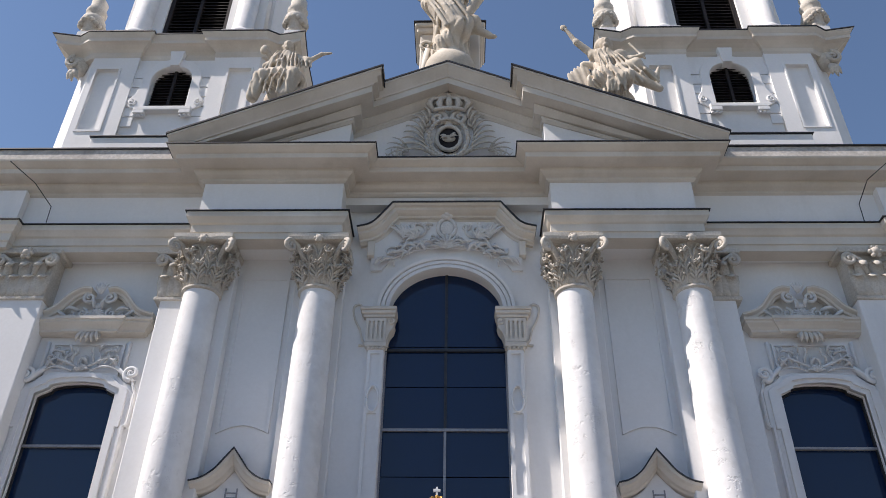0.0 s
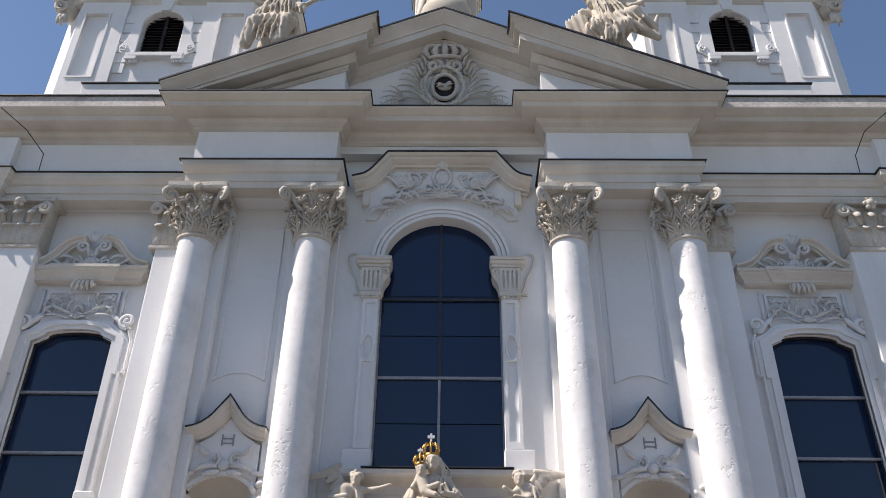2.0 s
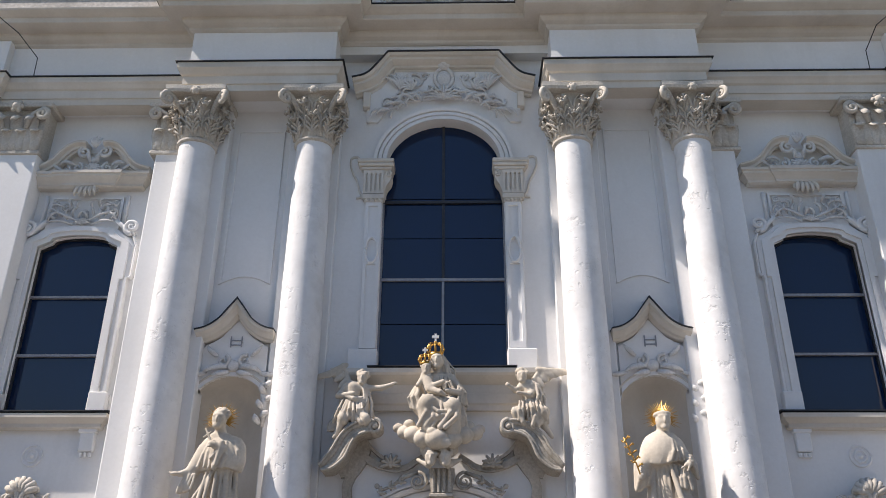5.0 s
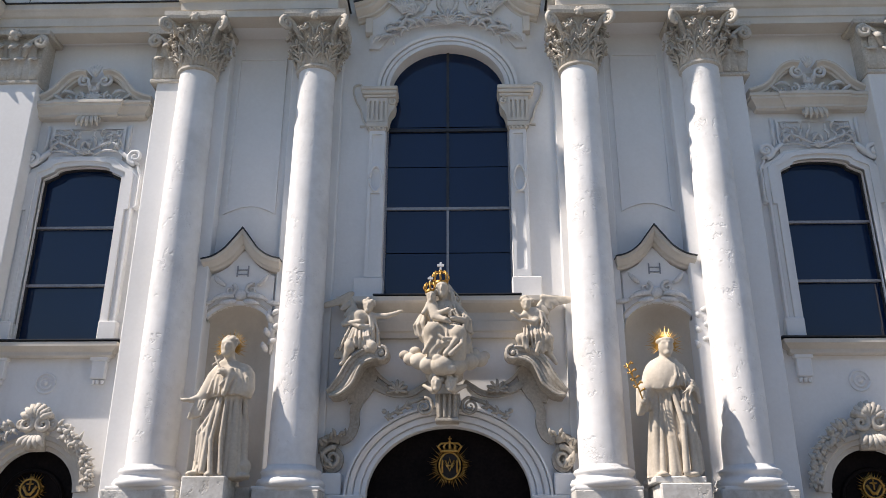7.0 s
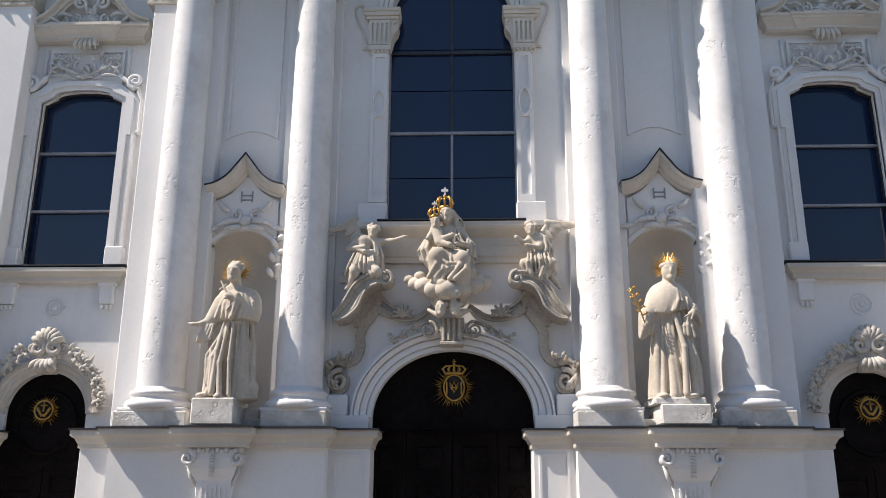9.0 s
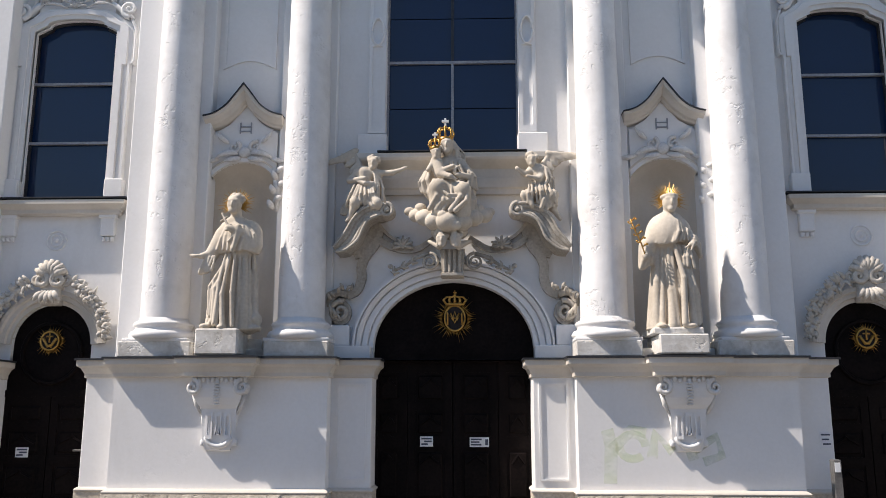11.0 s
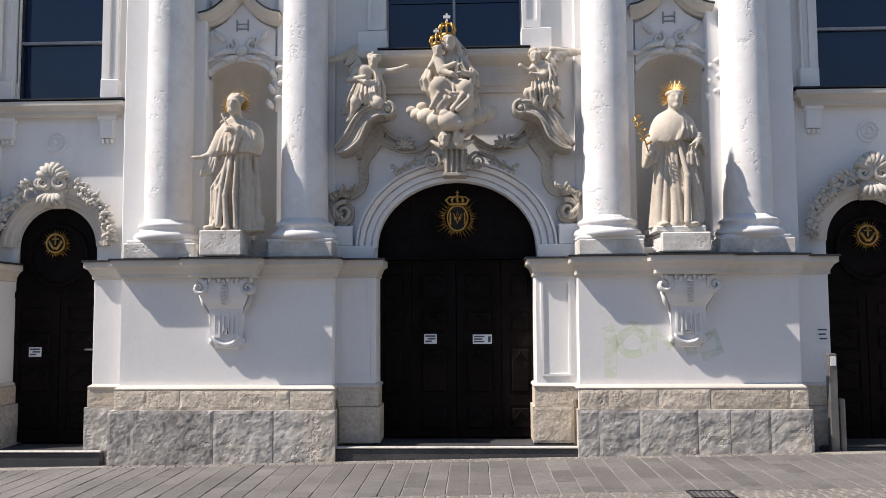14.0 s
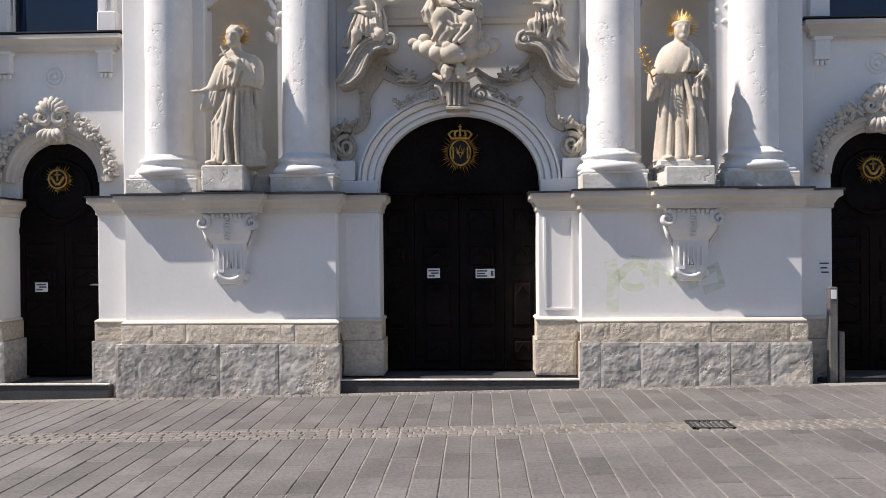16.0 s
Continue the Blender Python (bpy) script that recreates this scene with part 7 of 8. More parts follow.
sh += [L((-0.27, -0.07, 0.92), (-0.315, -0.15, 0.80), 0.05, 0.035, 0.02), E((-0.315, -0.18, 0.79), (0.038, 0.035, 0.045), 0.012), L((-0.29, -0.05, 0.92), (-0.33, -0.05, 0.70), 0.075, 0.05, 0.03), L((-0.24, -0.05, 0.92), (-0.24, -0.04, 0.74), 0.06, 0.04, 0.03)] + drape((-0.33, -0.10, 0.86), (-0.24, -0.10, 0.86), (-0.37, -0.08, 0.66), (-0.24, -0.09, 0.72), 5, 0.016, (0, -0.015, 0), 36)
sh += [L((0.22, -0.06, 0.97), (0.20, -0.16, 0.92), 0.05, 0.036, 0.02), E((0.19, -0.19, 0.91), (0.045, 0.032, 0.03), 0.012), L((0.17, -0.20, 0.91), (0.11, -0.21, 0.87), 0.014, 0.010, 0.008), L((0.20, -0.21, 0.90), (0.17, -0.22, 0.84), 0.014, 0.010, 0.008), L((0.23, -0.08, 1.0), (0.31, -0.06, 0.80), 0.05, 0.025, 0.02)] + drape((0.14, -0.10, 1.03), (0.26, -0.08, 1.03), (0.26, -0.13, 0.94), (0.31, -0.07, 0.78), 4, 0.014, (0.02, -0.02, 0), 37) + drape((0.12, -0.17, 0.88), (0.17, -0.18, 0.88), (0.10, -0.18, 0.68), (0.19, -0.18, 0.66), 3, 0.018, (0, -0.01, 0), 38)
sh += [L((-0.01, -0.01, 1.18), (-0.01, -0.04, 1.36), 0.08, 0.058, 0.03), L((-0.08, -0.04, 1.24), (0.07, -0.04, 1.24), 0.052, 0.052, 0.03)] + face((0.0, -0.08, 1.415), 1.15) + [
      E((0.0 + 0.074 * math.cos(a), -0.06 + 0.085 * math.sin(a), 1.48), (0.028, 0.028, 0.028), 0.010) for a in [math.tau * i / 15 for i in range(15)]] + [
      E((-0.17, -0.16, 0.02), (0.06, 0.08, 0.03), 0.02), E((0.13, -0.18, 0.02), (0.07, 0.07, 0.03), 0.02), E((0.0, 0.03, 0.0), (0.31, 0.22, 0.025), 0.015)]
thing("statue", carve("statue", sh, (-0.52, -0.36, -0.04), (0.46, 0.30, 1.62), 0.0085, STATUE), "weathered sandstone statue in a robe holding a gilt branch", "statue", "niche statues", at=pose(2.455, 9.28, 2.50))

# seated mother with child on a bank of cloud
sh = [E((0.0, 0.0, 0.70), (0.14, 0.11, 0.17), 0.04), L((-0.12, 0.0, 0.80), (0.12, 0.0, 0.80), 0.065, 0.065, 0.04), E((0.0, -0.04, 0.44), (0.27, 0.19, 0.16), 0.05), E((0.02, -0.08, 0.28), (0.24, 0.17, 0.17), 0.05),
      L((-0.04, -0.06, 0.48), (-0.12, -0.20, 0.46), 0.10, 0.095, 0.04), L((0.08, -0.06, 0.48), (0.17, -0.20, 0.42), 0.10, 0.095, 0.04), L((-0.12, -0.19, 0.44), (-0.10, -0.16, 0.18), 0.09, 0.085, 0.04), L((0.17, -0.19, 0.40), (0.16, -0.15, 0.16), 0.09, 0.10, 0.04),
      E((-0.23, 0.0, 0.56), (0.075, 0.09, 0.17), 0.04), E((0.26, 0.02, 0.50), (0.075, 0.09, 0.17), 0.04), L((0.15, -0.01, 0.79), (0.26, -0.06, 0.62), 0.06, 0.055, 0.03), L((0.26, -0.08, 0.60), (0.13, -0.19, 0.60), 0.046, 0.034, 0.02), E((0.11, -0.20, 0.60), (0.04, 0.03, 0.028), 0.012),
      L((0.0, 0.0, 0.84), (-0.02, -0.03, 0.96), 0.048, 0.044, 0.02), L((0.03, 0.03, 1.03), (0.12, 0.04, 0.80), 0.07, 0.05, 0.03)]
sh += drape((-0.16, -0.22, 0.54), (0.22, -0.18, 0.52), (-0.20, -0.20, 0.20), (0.10, -0.27, 0.16), 5, 0.024, (0.05, -0.05, -0.05), 41) + drape((-0.22, -0.14, 0.42), (-0.14, -0.24, 0.46), (0.12, -0.24, 0.26), (0.24, -0.20, 0.36), 5, 0.020, (0.0, -0.06, -0.08), 42) + drape((0.20, -0.12, 0.40), (0.28, -0.08, 0.44), (0.18, -0.18, 0.14), (0.32, -0.06, 0.20), 5, 0.020, (0.02, -0.03, 0), 43)
sh += drape((-0.28, -0.06, 0.68), (-0.20, -0.10, 0.68), (-0.32, -0.06, 0.44), (-0.18, -0.12, 0.40), 6, 0.018, (-0.03, -0.03, 0), 44) + drape((0.18, -0.06, 0.76), (0.24, -0.04, 0.74), (0.24, -0.12, 0.50), (0.33, -0.05, 0.46), 5, 0.018, (0.04, -0.03, 0), 45) + drape((0.02, -0.10, 0.80), (0.12, -0.08, 0.80), (0.02, -0.13, 0.62), (0.18, -0.12, 0.64), 5, 0.013, (0, -0.02, 0), 46) + drape((0.02, -0.02, 1.05), (0.08, 0.0, 1.05), (0.10, -0.05, 0.82), (0.19, 0.0, 0.80), 3, 0.016, (0.04, 0, 0), 47)
sh += face((-0.02, -0.07, 1.0), 1.1) + [L((-0.14, -0.10, 0.80), (-0.09, -0.16, 0.64), 0.065, 0.06, 0.02), L((-0.06, -0.18, 0.66), (0.06, -0.22, 0.70), 0.036, 0.028, 0.02), L((-0.09, -0.18, 0.62), (0.03, -0.25, 0.57), 0.042, 0.032, 0.02), L((0.03, -0.25, 0.57), (0.08, -0.25, 0.54), 0.028, 0.02, 0.015), L((-0.17, -0.10, 0.79), (-0.23, -0.15, 0.68), 0.036, 0.028, 0.02)] + face((-0.14, -0.12, 0.89), 0.78) + hair((-0.14, -0.10, 0.90), 0.058, 14, 3)
for x, y, z, r in ((-0.01, -0.17, 0.05, 0.135), (-0.16, -0.10, 0.07, 0.12), (0.16, -0.11, 0.06, 0.12), (-0.27, -0.05, 0.13, 0.115), (0.29, -0.05, 0.12, 0.115), (-0.38, 0.03, 0.17, 0.09), (0.42, 0.05, 0.17, 0.10), (-0.46, 0.06, 0.23, 0.065), (-0.33, 0.02, 0.26, 0.07), (0.48, 0.08, 0.22, 0.065), (0.35, 0.02, 0.24, 0.075), (0.03, 0.02, -0.05, 0.09), (-0.1, 0.04, -0.02, 0.11), (0.12, 0.04, -0.02, 0.11), (-0.06, -0.22, 0.12, 0.06), (0.08, -0.21, 0.0, 0.07)):
    sh.append(E((x, y, z), (r, r, r * 0.85), 0.008))
for x in (-0.075, 0.085):
    sh += face((x, -0.13, -0.15), 0.92) + hair((x, -0.115, -0.13), 0.074, 18, 9) + [L((x * 1.4, -0.04, -0.20), (x * 3.0, 0.03, -0.14), 0.05, 0.02, 0.02)]
thing("seated_statue", carve("seated_statue", sh, (-0.56, -0.40, -0.30), (0.60, 0.26, 1.14), 0.0078, STATUE), "sandstone seated mother and child on a cloud", "statue", at=pose(-0.04, 9.55, 3.70))


def wing(root, tip, w, n, lead):
    """Feather plates from a wing's root to its tip."""
    root, tip = np.array(root), np.array(tip)
    out = [L(tuple(root), tuple(tip), 0.035, 0.02, 0.02)]
    for i in range(n):
        s = (i + 0.5) / n
        sg = np.sign((tip - root)[0])
        u = np.array((sg * (0.25 + 0.85 * s), 0, -1.0 + 0.75 * s))
        u /= np.linalg.norm(u)
        c = root + (tip - root) * s + u * w * 0.8 + np.array((0, -0.012 * (i % 2), 0))
        out.append(W(tuple(c), tuple(u), (w, 0.028 + 0.12 * w, 0.016), 0.004))
    return out


sh = [L((-0.02, 0.0, 0.30), (-0.03, 0.0, 0.46), 0.085, 0.095, 0.04), L((-0.11, 0.0, 0.47), (0.10, -0.02, 0.46), 0.05, 0.05, 0.04), L((0.06, 0.0, 0.49), (0.08, -0.02, 0.53), 0.035, 0.035, 0.02)] + face((0.085, -0.04, 0.575), 0.82) + hair((0.085, -0.03, 0.59), 0.062, 16, 7) + [
      L((0.14, -0.02, 0.46), (0.31, -0.03, 0.46), 0.04, 0.032, 0.03), L((0.31, -0.03, 0.46), (0.44, -0.04, 0.50), 0.032, 0.022, 0.02), E((0.47, -0.04, 0.515), (0.035, 0.02, 0.018), 0.012),
      L((-0.12, 0.0, 0.46), (-0.19, -0.05, 0.36), 0.04, 0.034, 0.03), L((-0.19, -0.05, 0.36), (0.0, -0.13, 0.37), 0.034, 0.024, 0.02), E((-0.02, 0.0, 0.20), (0.15, 0.12, 0.12), 0.05, (0.014, 8, 8, 8)),
      L((0.02, -0.03, 0.17), (0.14, -0.12, 0.06), 0.085, 0.07, 0.04, (0.01, 7, 9, 6)), L((-0.06, -0.03, 0.16), (-0.10, -0.12, 0.08), 0.085, 0.07, 0.04, (0.012, 7, 9, 6)), L((-0.10, -0.11, 0.08), (-0.17, -0.08, -0.08), 0.055, 0.035, 0.03), L((-0.17, -0.08, -0.08), (-0.20, -0.12, -0.14), 0.03, 0.022, 0.02),
      L((0.12, 0.0, 0.44), (0.17, 0.02, 0.12), 0.05, 0.06, 0.04, (0.012, 7, 14, 4)), L((-0.14, 0.0, 0.16), (-0.26, 0.02, 0.0), 0.07, 0.04, 0.04, (0.012, 7, 14, 8))] + wing((-0.06, 0.06, 0.52), (-0.16, 0.08, 0.76), 0.10, 4, 0.02) + wing((-0.14, 0.08, 0.78), (-0.40, 0.08, 0.64), 0.075, 9, 0.03)
sh += drape((-0.12, -0.09, 0.30), (0.10, -0.10, 0.30), (-0.22, -0.10, 0.04), (0.16, -0.13, 0.06), 8, 0.016, (0, -0.05, 0), 51) + drape((0.10, -0.06, 0.48), (0.15, -0.03, 0.46), (0.10, -0.10, 0.16), (0.21, -0.04, 0.10), 4, 0.017, (0.03, -0.02, 0), 52) + drape((-0.10, -0.10, 0.34), (-0.08, -0.10, 0.36), (0.08, -0.11, 0.28), (0.10, -0.10, 0.33), 3, 0.014, (0, -0.03, -0.02), 53) + drape((-0.16, -0.04, 0.14), (-0.10, -0.08, 0.16), (-0.28, -0.03, -0.04), (-0.20, -0.06, -0.04), 4, 0.016, (0, -0.01, 0), 54)
thing("angel_statue", carve("angel_statue", sh, (-0.48, -0.24, -0.22), (0.56, 0.2, 0.80), 0.008, STATUE), "sandstone winged figure on a scroll with arm outstretched", "statue", "angel statues", at=pose(-1.02, 9.58, 3.93))
sh = [L((0.0, 0.0, 0.26), (0.0, 0.0, 0.44), 0.085, 0.09, 0.04), L((-0.09, -0.01, 0.44), (0.08, 0.0, 0.44), 0.05, 0.05, 0.04), L((-0.05, 0.0, 0.47), (-0.07, -0.02, 0.52), 0.035, 0.035, 0.02)] + face((-0.085, -0.04, 0.56), 0.82) + hair((-0.08, -0.03, 0.575), 0.062, 16, 8) + [
      L((-0.10, -0.02, 0.43), (-0.17, -0.08, 0.38), 0.038, 0.032, 0.03), L((-0.17, -0.08, 0.38), (-0.25, -0.12, 0.43), 0.03, 0.022, 0.02), E((-0.26, -0.12, 0.44), (0.025, 0.02, 0.025), 0.012), L((0.09, 0.0, 0.43), (0.0, -0.10, 0.32), 0.04, 0.032, 0.03), L((0.0, -0.10, 0.32), (-0.14, -0.13, 0.34), 0.03, 0.022, 0.02),
      E((0.0, 0.0, 0.16), (0.14, 0.12, 0.11), 0.05, (0.012, 8, 8, 8)), L((-0.03, -0.04, 0.15), (-0.16, -0.10, 0.12), 0.08, 0.06, 0.04), L((-0.16, -0.10, 0.12), (-0.10, -0.12, 0.0), 0.055, 0.04, 0.03, (0.012, 7, 14, 8)), L((0.04, -0.03, 0.14), (0.14, -0.10, 0.12), 0.085, 0.07, 0.04, (0.012, 7, 14, 8)),
      L((0.14, -0.10, 0.10), (0.15, -0.04, -0.02), 0.065, 0.045, 0.03), L((0.15, -0.04, -0.02), (0.24, -0.02, -0.15), 0.04, 0.022, 0.02), L((0.08, -0.06, 0.10), (0.04, -0.10, -0.03), 0.06, 0.05, 0.04, (0.014, 7, 14, 8))] + wing((0.05, 0.06, 0.52), (0.14, 0.08, 0.68), 0.09, 4, 0.02) + wing((0.12, 0.08, 0.68), (0.38, 0.08, 0.67), 0.075, 9, 0.03)
sh += drape((-0.12, -0.09, 0.26), (0.10, -0.10, 0.26), (-0.14, -0.14, 0.02), (0.16, -0.13, 0.02), 7, 0.016, (0, -0.05, 0), 61) + drape((0.06, -0.10, 0.20), (0.14, -0.08, 0.22), (0.02, -0.14, -0.04), (0.20, -0.08, 0.0), 5, 0.018, (0.02, -0.03, 0), 62) + drape((0.08, -0.06, 0.46), (0.12, -0.02, 0.44), (0.06, -0.09, 0.20), (0.16, -0.04, 0.18), 3, 0.016, (0.03, -0.01, 0), 63)
thing("angel_statue", carve("angel_statue", sh, (-0.36, -0.24, -0.24), (0.48, 0.2, 0.76), 0.008, STATUE), "sandstone winged figure praying on a scroll", "statue", "angel statues", at=pose(1.025, 9.58, 3.965))

# figures on the gable
sh = [L((0.0, 0.0, 0.20), (-0.02, 0.0, 0.66), 0.19, 0.15, 0.06, (0.02, 7, 5, 6)), L((-0.18, 0.0, 0.68), (0.16, 0.0, 0.66), 0.09, 0.09, 0.05)] + face((0.0, -0.06, 0.90), 1.25) + [L((0.0, 0, 0.72), (0.0, -0.03, 0.84), 0.07, 0.06, 0.03)] + hair((0.0, -0.03, 0.93), 0.1, 18, 11) + [
      L((0.18, 0, 0.64), (0.36, -0.04, 0.56), 0.08, 0.07, 0.04, (0.012, 6, 12, 8)), L((0.36, -0.04, 0.56), (0.58, -0.06, 0.72), 0.045, 0.035, 0.03), L((0.58, -0.06, 0.72), (0.74, -0.08, 0.72), 0.03, 0.02, 0.02), L((-0.2, 0, 0.62), (-0.30, -0.12, 0.36), 0.075, 0.06, 0.04), L((-0.30, -0.12, 0.36), (-0.08, -0.2, 0.40), 0.05, 0.04, 0.03),
      E((0.0, -0.05, 0.06), (0.34, 0.24, 0.22), 0.07, (0.026, 9, 7, 6)), L((-0.05, -0.1, 0.1), (-0.30, -0.22, 0.0), 0.14, 0.12, 0.06, (0.018, 7, 9, 6)), L((-0.30, -0.22, 0.0), (-0.40, -0.2, -0.42), 0.11, 0.09, 0.05, (0.014, 7, 9, 6)), L((0.1, -0.1, 0.1), (0.22, -0.24, 0.02), 0.13, 0.12, 0.06, (0.018, 7, 9, 6)), L((0.22, -0.22, 0.0), (0.10, -0.2, -0.4), 0.12, 0.10, 0.05),
      L((-0.26, -0.1, 0.62), (-0.36, -0.16, 0.78), 0.05, 0.04, 0.03), E((-0.37, -0.16, 0.72), (0.07, 0.05, 0.10), 0.02), E((0.1, 0.1, -0.25), (0.4, 0.25, 0.28), 0.05)]
sh += drape((-0.16, -0.12, 0.74), (0.16, -0.12, 0.72), (-0.30, -0.24, 0.10), (0.26, -0.26, 0.08), 7, 0.016, (0, -0.03, 0), 71, 0.03) + drape((-0.30, -0.30, 0.10), (0.20, -0.34, 0.08), (-0.46, -0.26, -0.40), (0.14, -0.28, -0.40), 6, 0.02, (-0.02, -0.02, 0), 72, 0.03) + drape((0.20, -0.08, 0.66), (0.30, -0.06, 0.62), (0.22, -0.14, 0.30), (0.44, -0.08, 0.40), 4, 0.016, (0.03, -0.02, 0), 73, 0.03)
thing("gable_statue", carve("gable_statue", sh, (-0.62, -0.46, -0.62), (0.84, 0.40, 1.12), 0.013, STATUE), "weathered seated stone figure on the gable, arm outstretched", "statue", "gable statues", at=pose(-2.70, 9.50, 11.72))
sh = [L((0.0, 0.0, 0.15), (-0.04, 0.0, 0.66), 0.19, 0.16, 0.06, (0.02, 7, 5, 6)), L((-0.2, 0.0, 0.70), (0.16, 0.0, 0.64), 0.09, 0.09, 0.05)] + face((0.0, -0.06, 0.92), 1.3) + [L((0.0, 0, 0.72), (0.0, -0.03, 0.84), 0.07, 0.06, 0.03), E((0.0, 0.03, 0.97), (0.16, 0.15, 0.14), 0.03)] + [
      L((-0.2, 0, 0.72), (-0.46, -0.05, 0.98), 0.07, 0.055, 0.04), L((-0.46, -0.05, 0.98), (-0.62, -0.08, 1.26), 0.045, 0.03, 0.03), E((-0.66, -0.08, 1.32), (0.06, 0.03, 0.07), 0.02), L((0.18, 0, 0.62), (0.40, -0.1, 0.50), 0.08, 0.06, 0.04), L((0.40, -0.1, 0.50), (0.58, -0.16, 0.54), 0.05, 0.04, 0.03), L((0.40, -0.12, 0.86), (0.60, -0.16, 0.45), 0.02, 0.02, 0.01), E((0.22, -0.06, 0.62), (0.14, 0.10, 0.14), 0.04),
      E((0.0, -0.05, 0.04), (0.34, 0.24, 0.22), 0.07, (0.026, 9, 7, 6)), L((0.08, -0.1, 0.14), (0.42, -0.22, 0.22), 0.13, 0.11, 0.06, (0.018, 7, 9, 6)), L((0.42, -0.22, 0.2), (0.70, -0.2, -0.06), 0.09, 0.06, 0.04), L((0.70, -0.2, -0.06), (0.76, -0.24, 0.12), 0.05, 0.03, 0.03), L((0.0, -0.1, 0.1), (0.22, -0.26, -0.1), 0.13, 0.12, 0.06, (0.018, 7, 9, 6)), L((0.3, -0.2, 0.0), (0.72, -0.22, -0.32), 0.1, 0.06, 0.05), E((0.05, -0.14, -0.2), (0.16, 0.14, 0.2), 0.05, (0.02, 7, 12, 6)),
      E((0.0, 0.12, -0.3), (0.4, 0.25, 0.3), 0.05), L((-0.12, 0.1, 0.55), (-0.34, 0.12, 0.62), 0.07, 0.06, 0.04)] + [W((-0.30 - 0.055 * q, 0.12 - 0.012 * (q % 2), 0.36 - 0.03 * q), (-0.12 - 0.03 * q, 0, 1), (0.36 - 0.03 * q, 0.05, 0.03), 0.008) for q in range(6)]
sh += drape((-0.16, -0.12, 0.70), (0.14, -0.12, 0.66), (-0.14, -0.26, 0.12), (0.30, -0.26, 0.20), 6, 0.016, (0, -0.03, 0), 81, 0.03) + drape((0.0, -0.30, 0.12), (0.40, -0.30, 0.22), (0.10, -0.30, -0.30), (0.70, -0.26, -0.20), 6, 0.018, (0, -0.03, -0.02), 82, 0.03) + drape((-0.05, -0.26, 0.05), (0.12, -0.28, 0.05), (-0.10, -0.22, -0.36), (0.16, -0.26, -0.38), 4, 0.02, (0, -0.03, 0), 83, 0.03)
thing("gable_statue", carve("gable_statue", sh, (-0.82, -0.46, -0.62), (0.90, 0.40, 1.46), 0.0135, STATUE), "weathered winged stone figure on the gable, arm raised", "statue", "gable statues", at=pose(2.62, 9.50, 11.72))
sh = [L((0.0, 0.05, -0.5), (0.02, 0.1, 2.2), 0.34, 0.24, 0.1, (0.04, 7, 4, 3)), L((-0.34, -0.2, 1.35), (0.12, -0.28, 0.50), 0.16, 0.20, 0.08, (0.03, 6, 6, 5)), L((0.12, -0.28, 0.50), (0.40, -0.22, 0.75), 0.18, 0.12, 0.06, (0.03, 6, 9, 5)), L((-0.34, -0.2, 1.30), (-0.62, -0.2, 1.75), 0.09, 0.05, 0.05), E((-0.30, -0.2, 1.45), (0.12, 0.13, 0.15), 0.04),
      L((0.30, -0.2, 1.0), (0.42, -0.2, 1.30), 0.09, 0.08, 0.05), L((0.42, -0.2, 1.30), (0.62, -0.2, 1.80), 0.08, 0.06, 0.04, (0.012, 5, 8, 12)), L((0.25, -0.2, 0.75), (0.66, -0.16, 0.52), 0.10, 0.06, 0.05), E((0.70, -0.16, 0.48), (0.10, 0.05, 0.04), 0.03), E((-0.05, -0.2, 0.25), (0.22, 0.2, 0.22), 0.06, (0.02, 6, 6, 6)), E((-0.1, -0.2, 1.7), (0.2, 0.18, 0.3), 0.06, (0.03, 6, 6, 6)), E((0.3, -0.1, 1.9), (0.2, 0.18, 0.25), 0.06, (0.03, 6, 6, 6)),
      E((0.0, -0.12, -0.3), (0.42, 0.3, 0.4), 0.06)]
sh += drape((-0.40, -0.34, 1.30), (-0.10, -0.36, 1.50), (-0.05, -0.46, 0.42), (0.30, -0.40, 0.70), 8, 0.03, (0.0, -0.05, 0), 91, 0.015) + [W((0.46 + 0.04 * q, -0.16 - 0.02 * (q % 2), 1.30 + 0.08 * q), (0.45, 0, 1), (0.34 - 0.03 * q, 0.05, 0.03), 0.008) for q in range(5)] + [W((-0.50 - 0.05 * q, -0.14 - 0.02 * (q % 2), 1.50 + 0.05 * q), (-0.7, 0, 1), (0.34 - 0.03 * q, 0.05, 0.03), 0.008) for q in range(5)]
thing("gable_statue", carve("gable_statue", sh, (-0.90, -0.56, -0.75), (0.98, 0.50, 2.45), 0.018, STATUE), "weathered stone group of figures on the tip of the gable", "statue", "gable statues", at=pose(0.03, 9.62, 12.40))


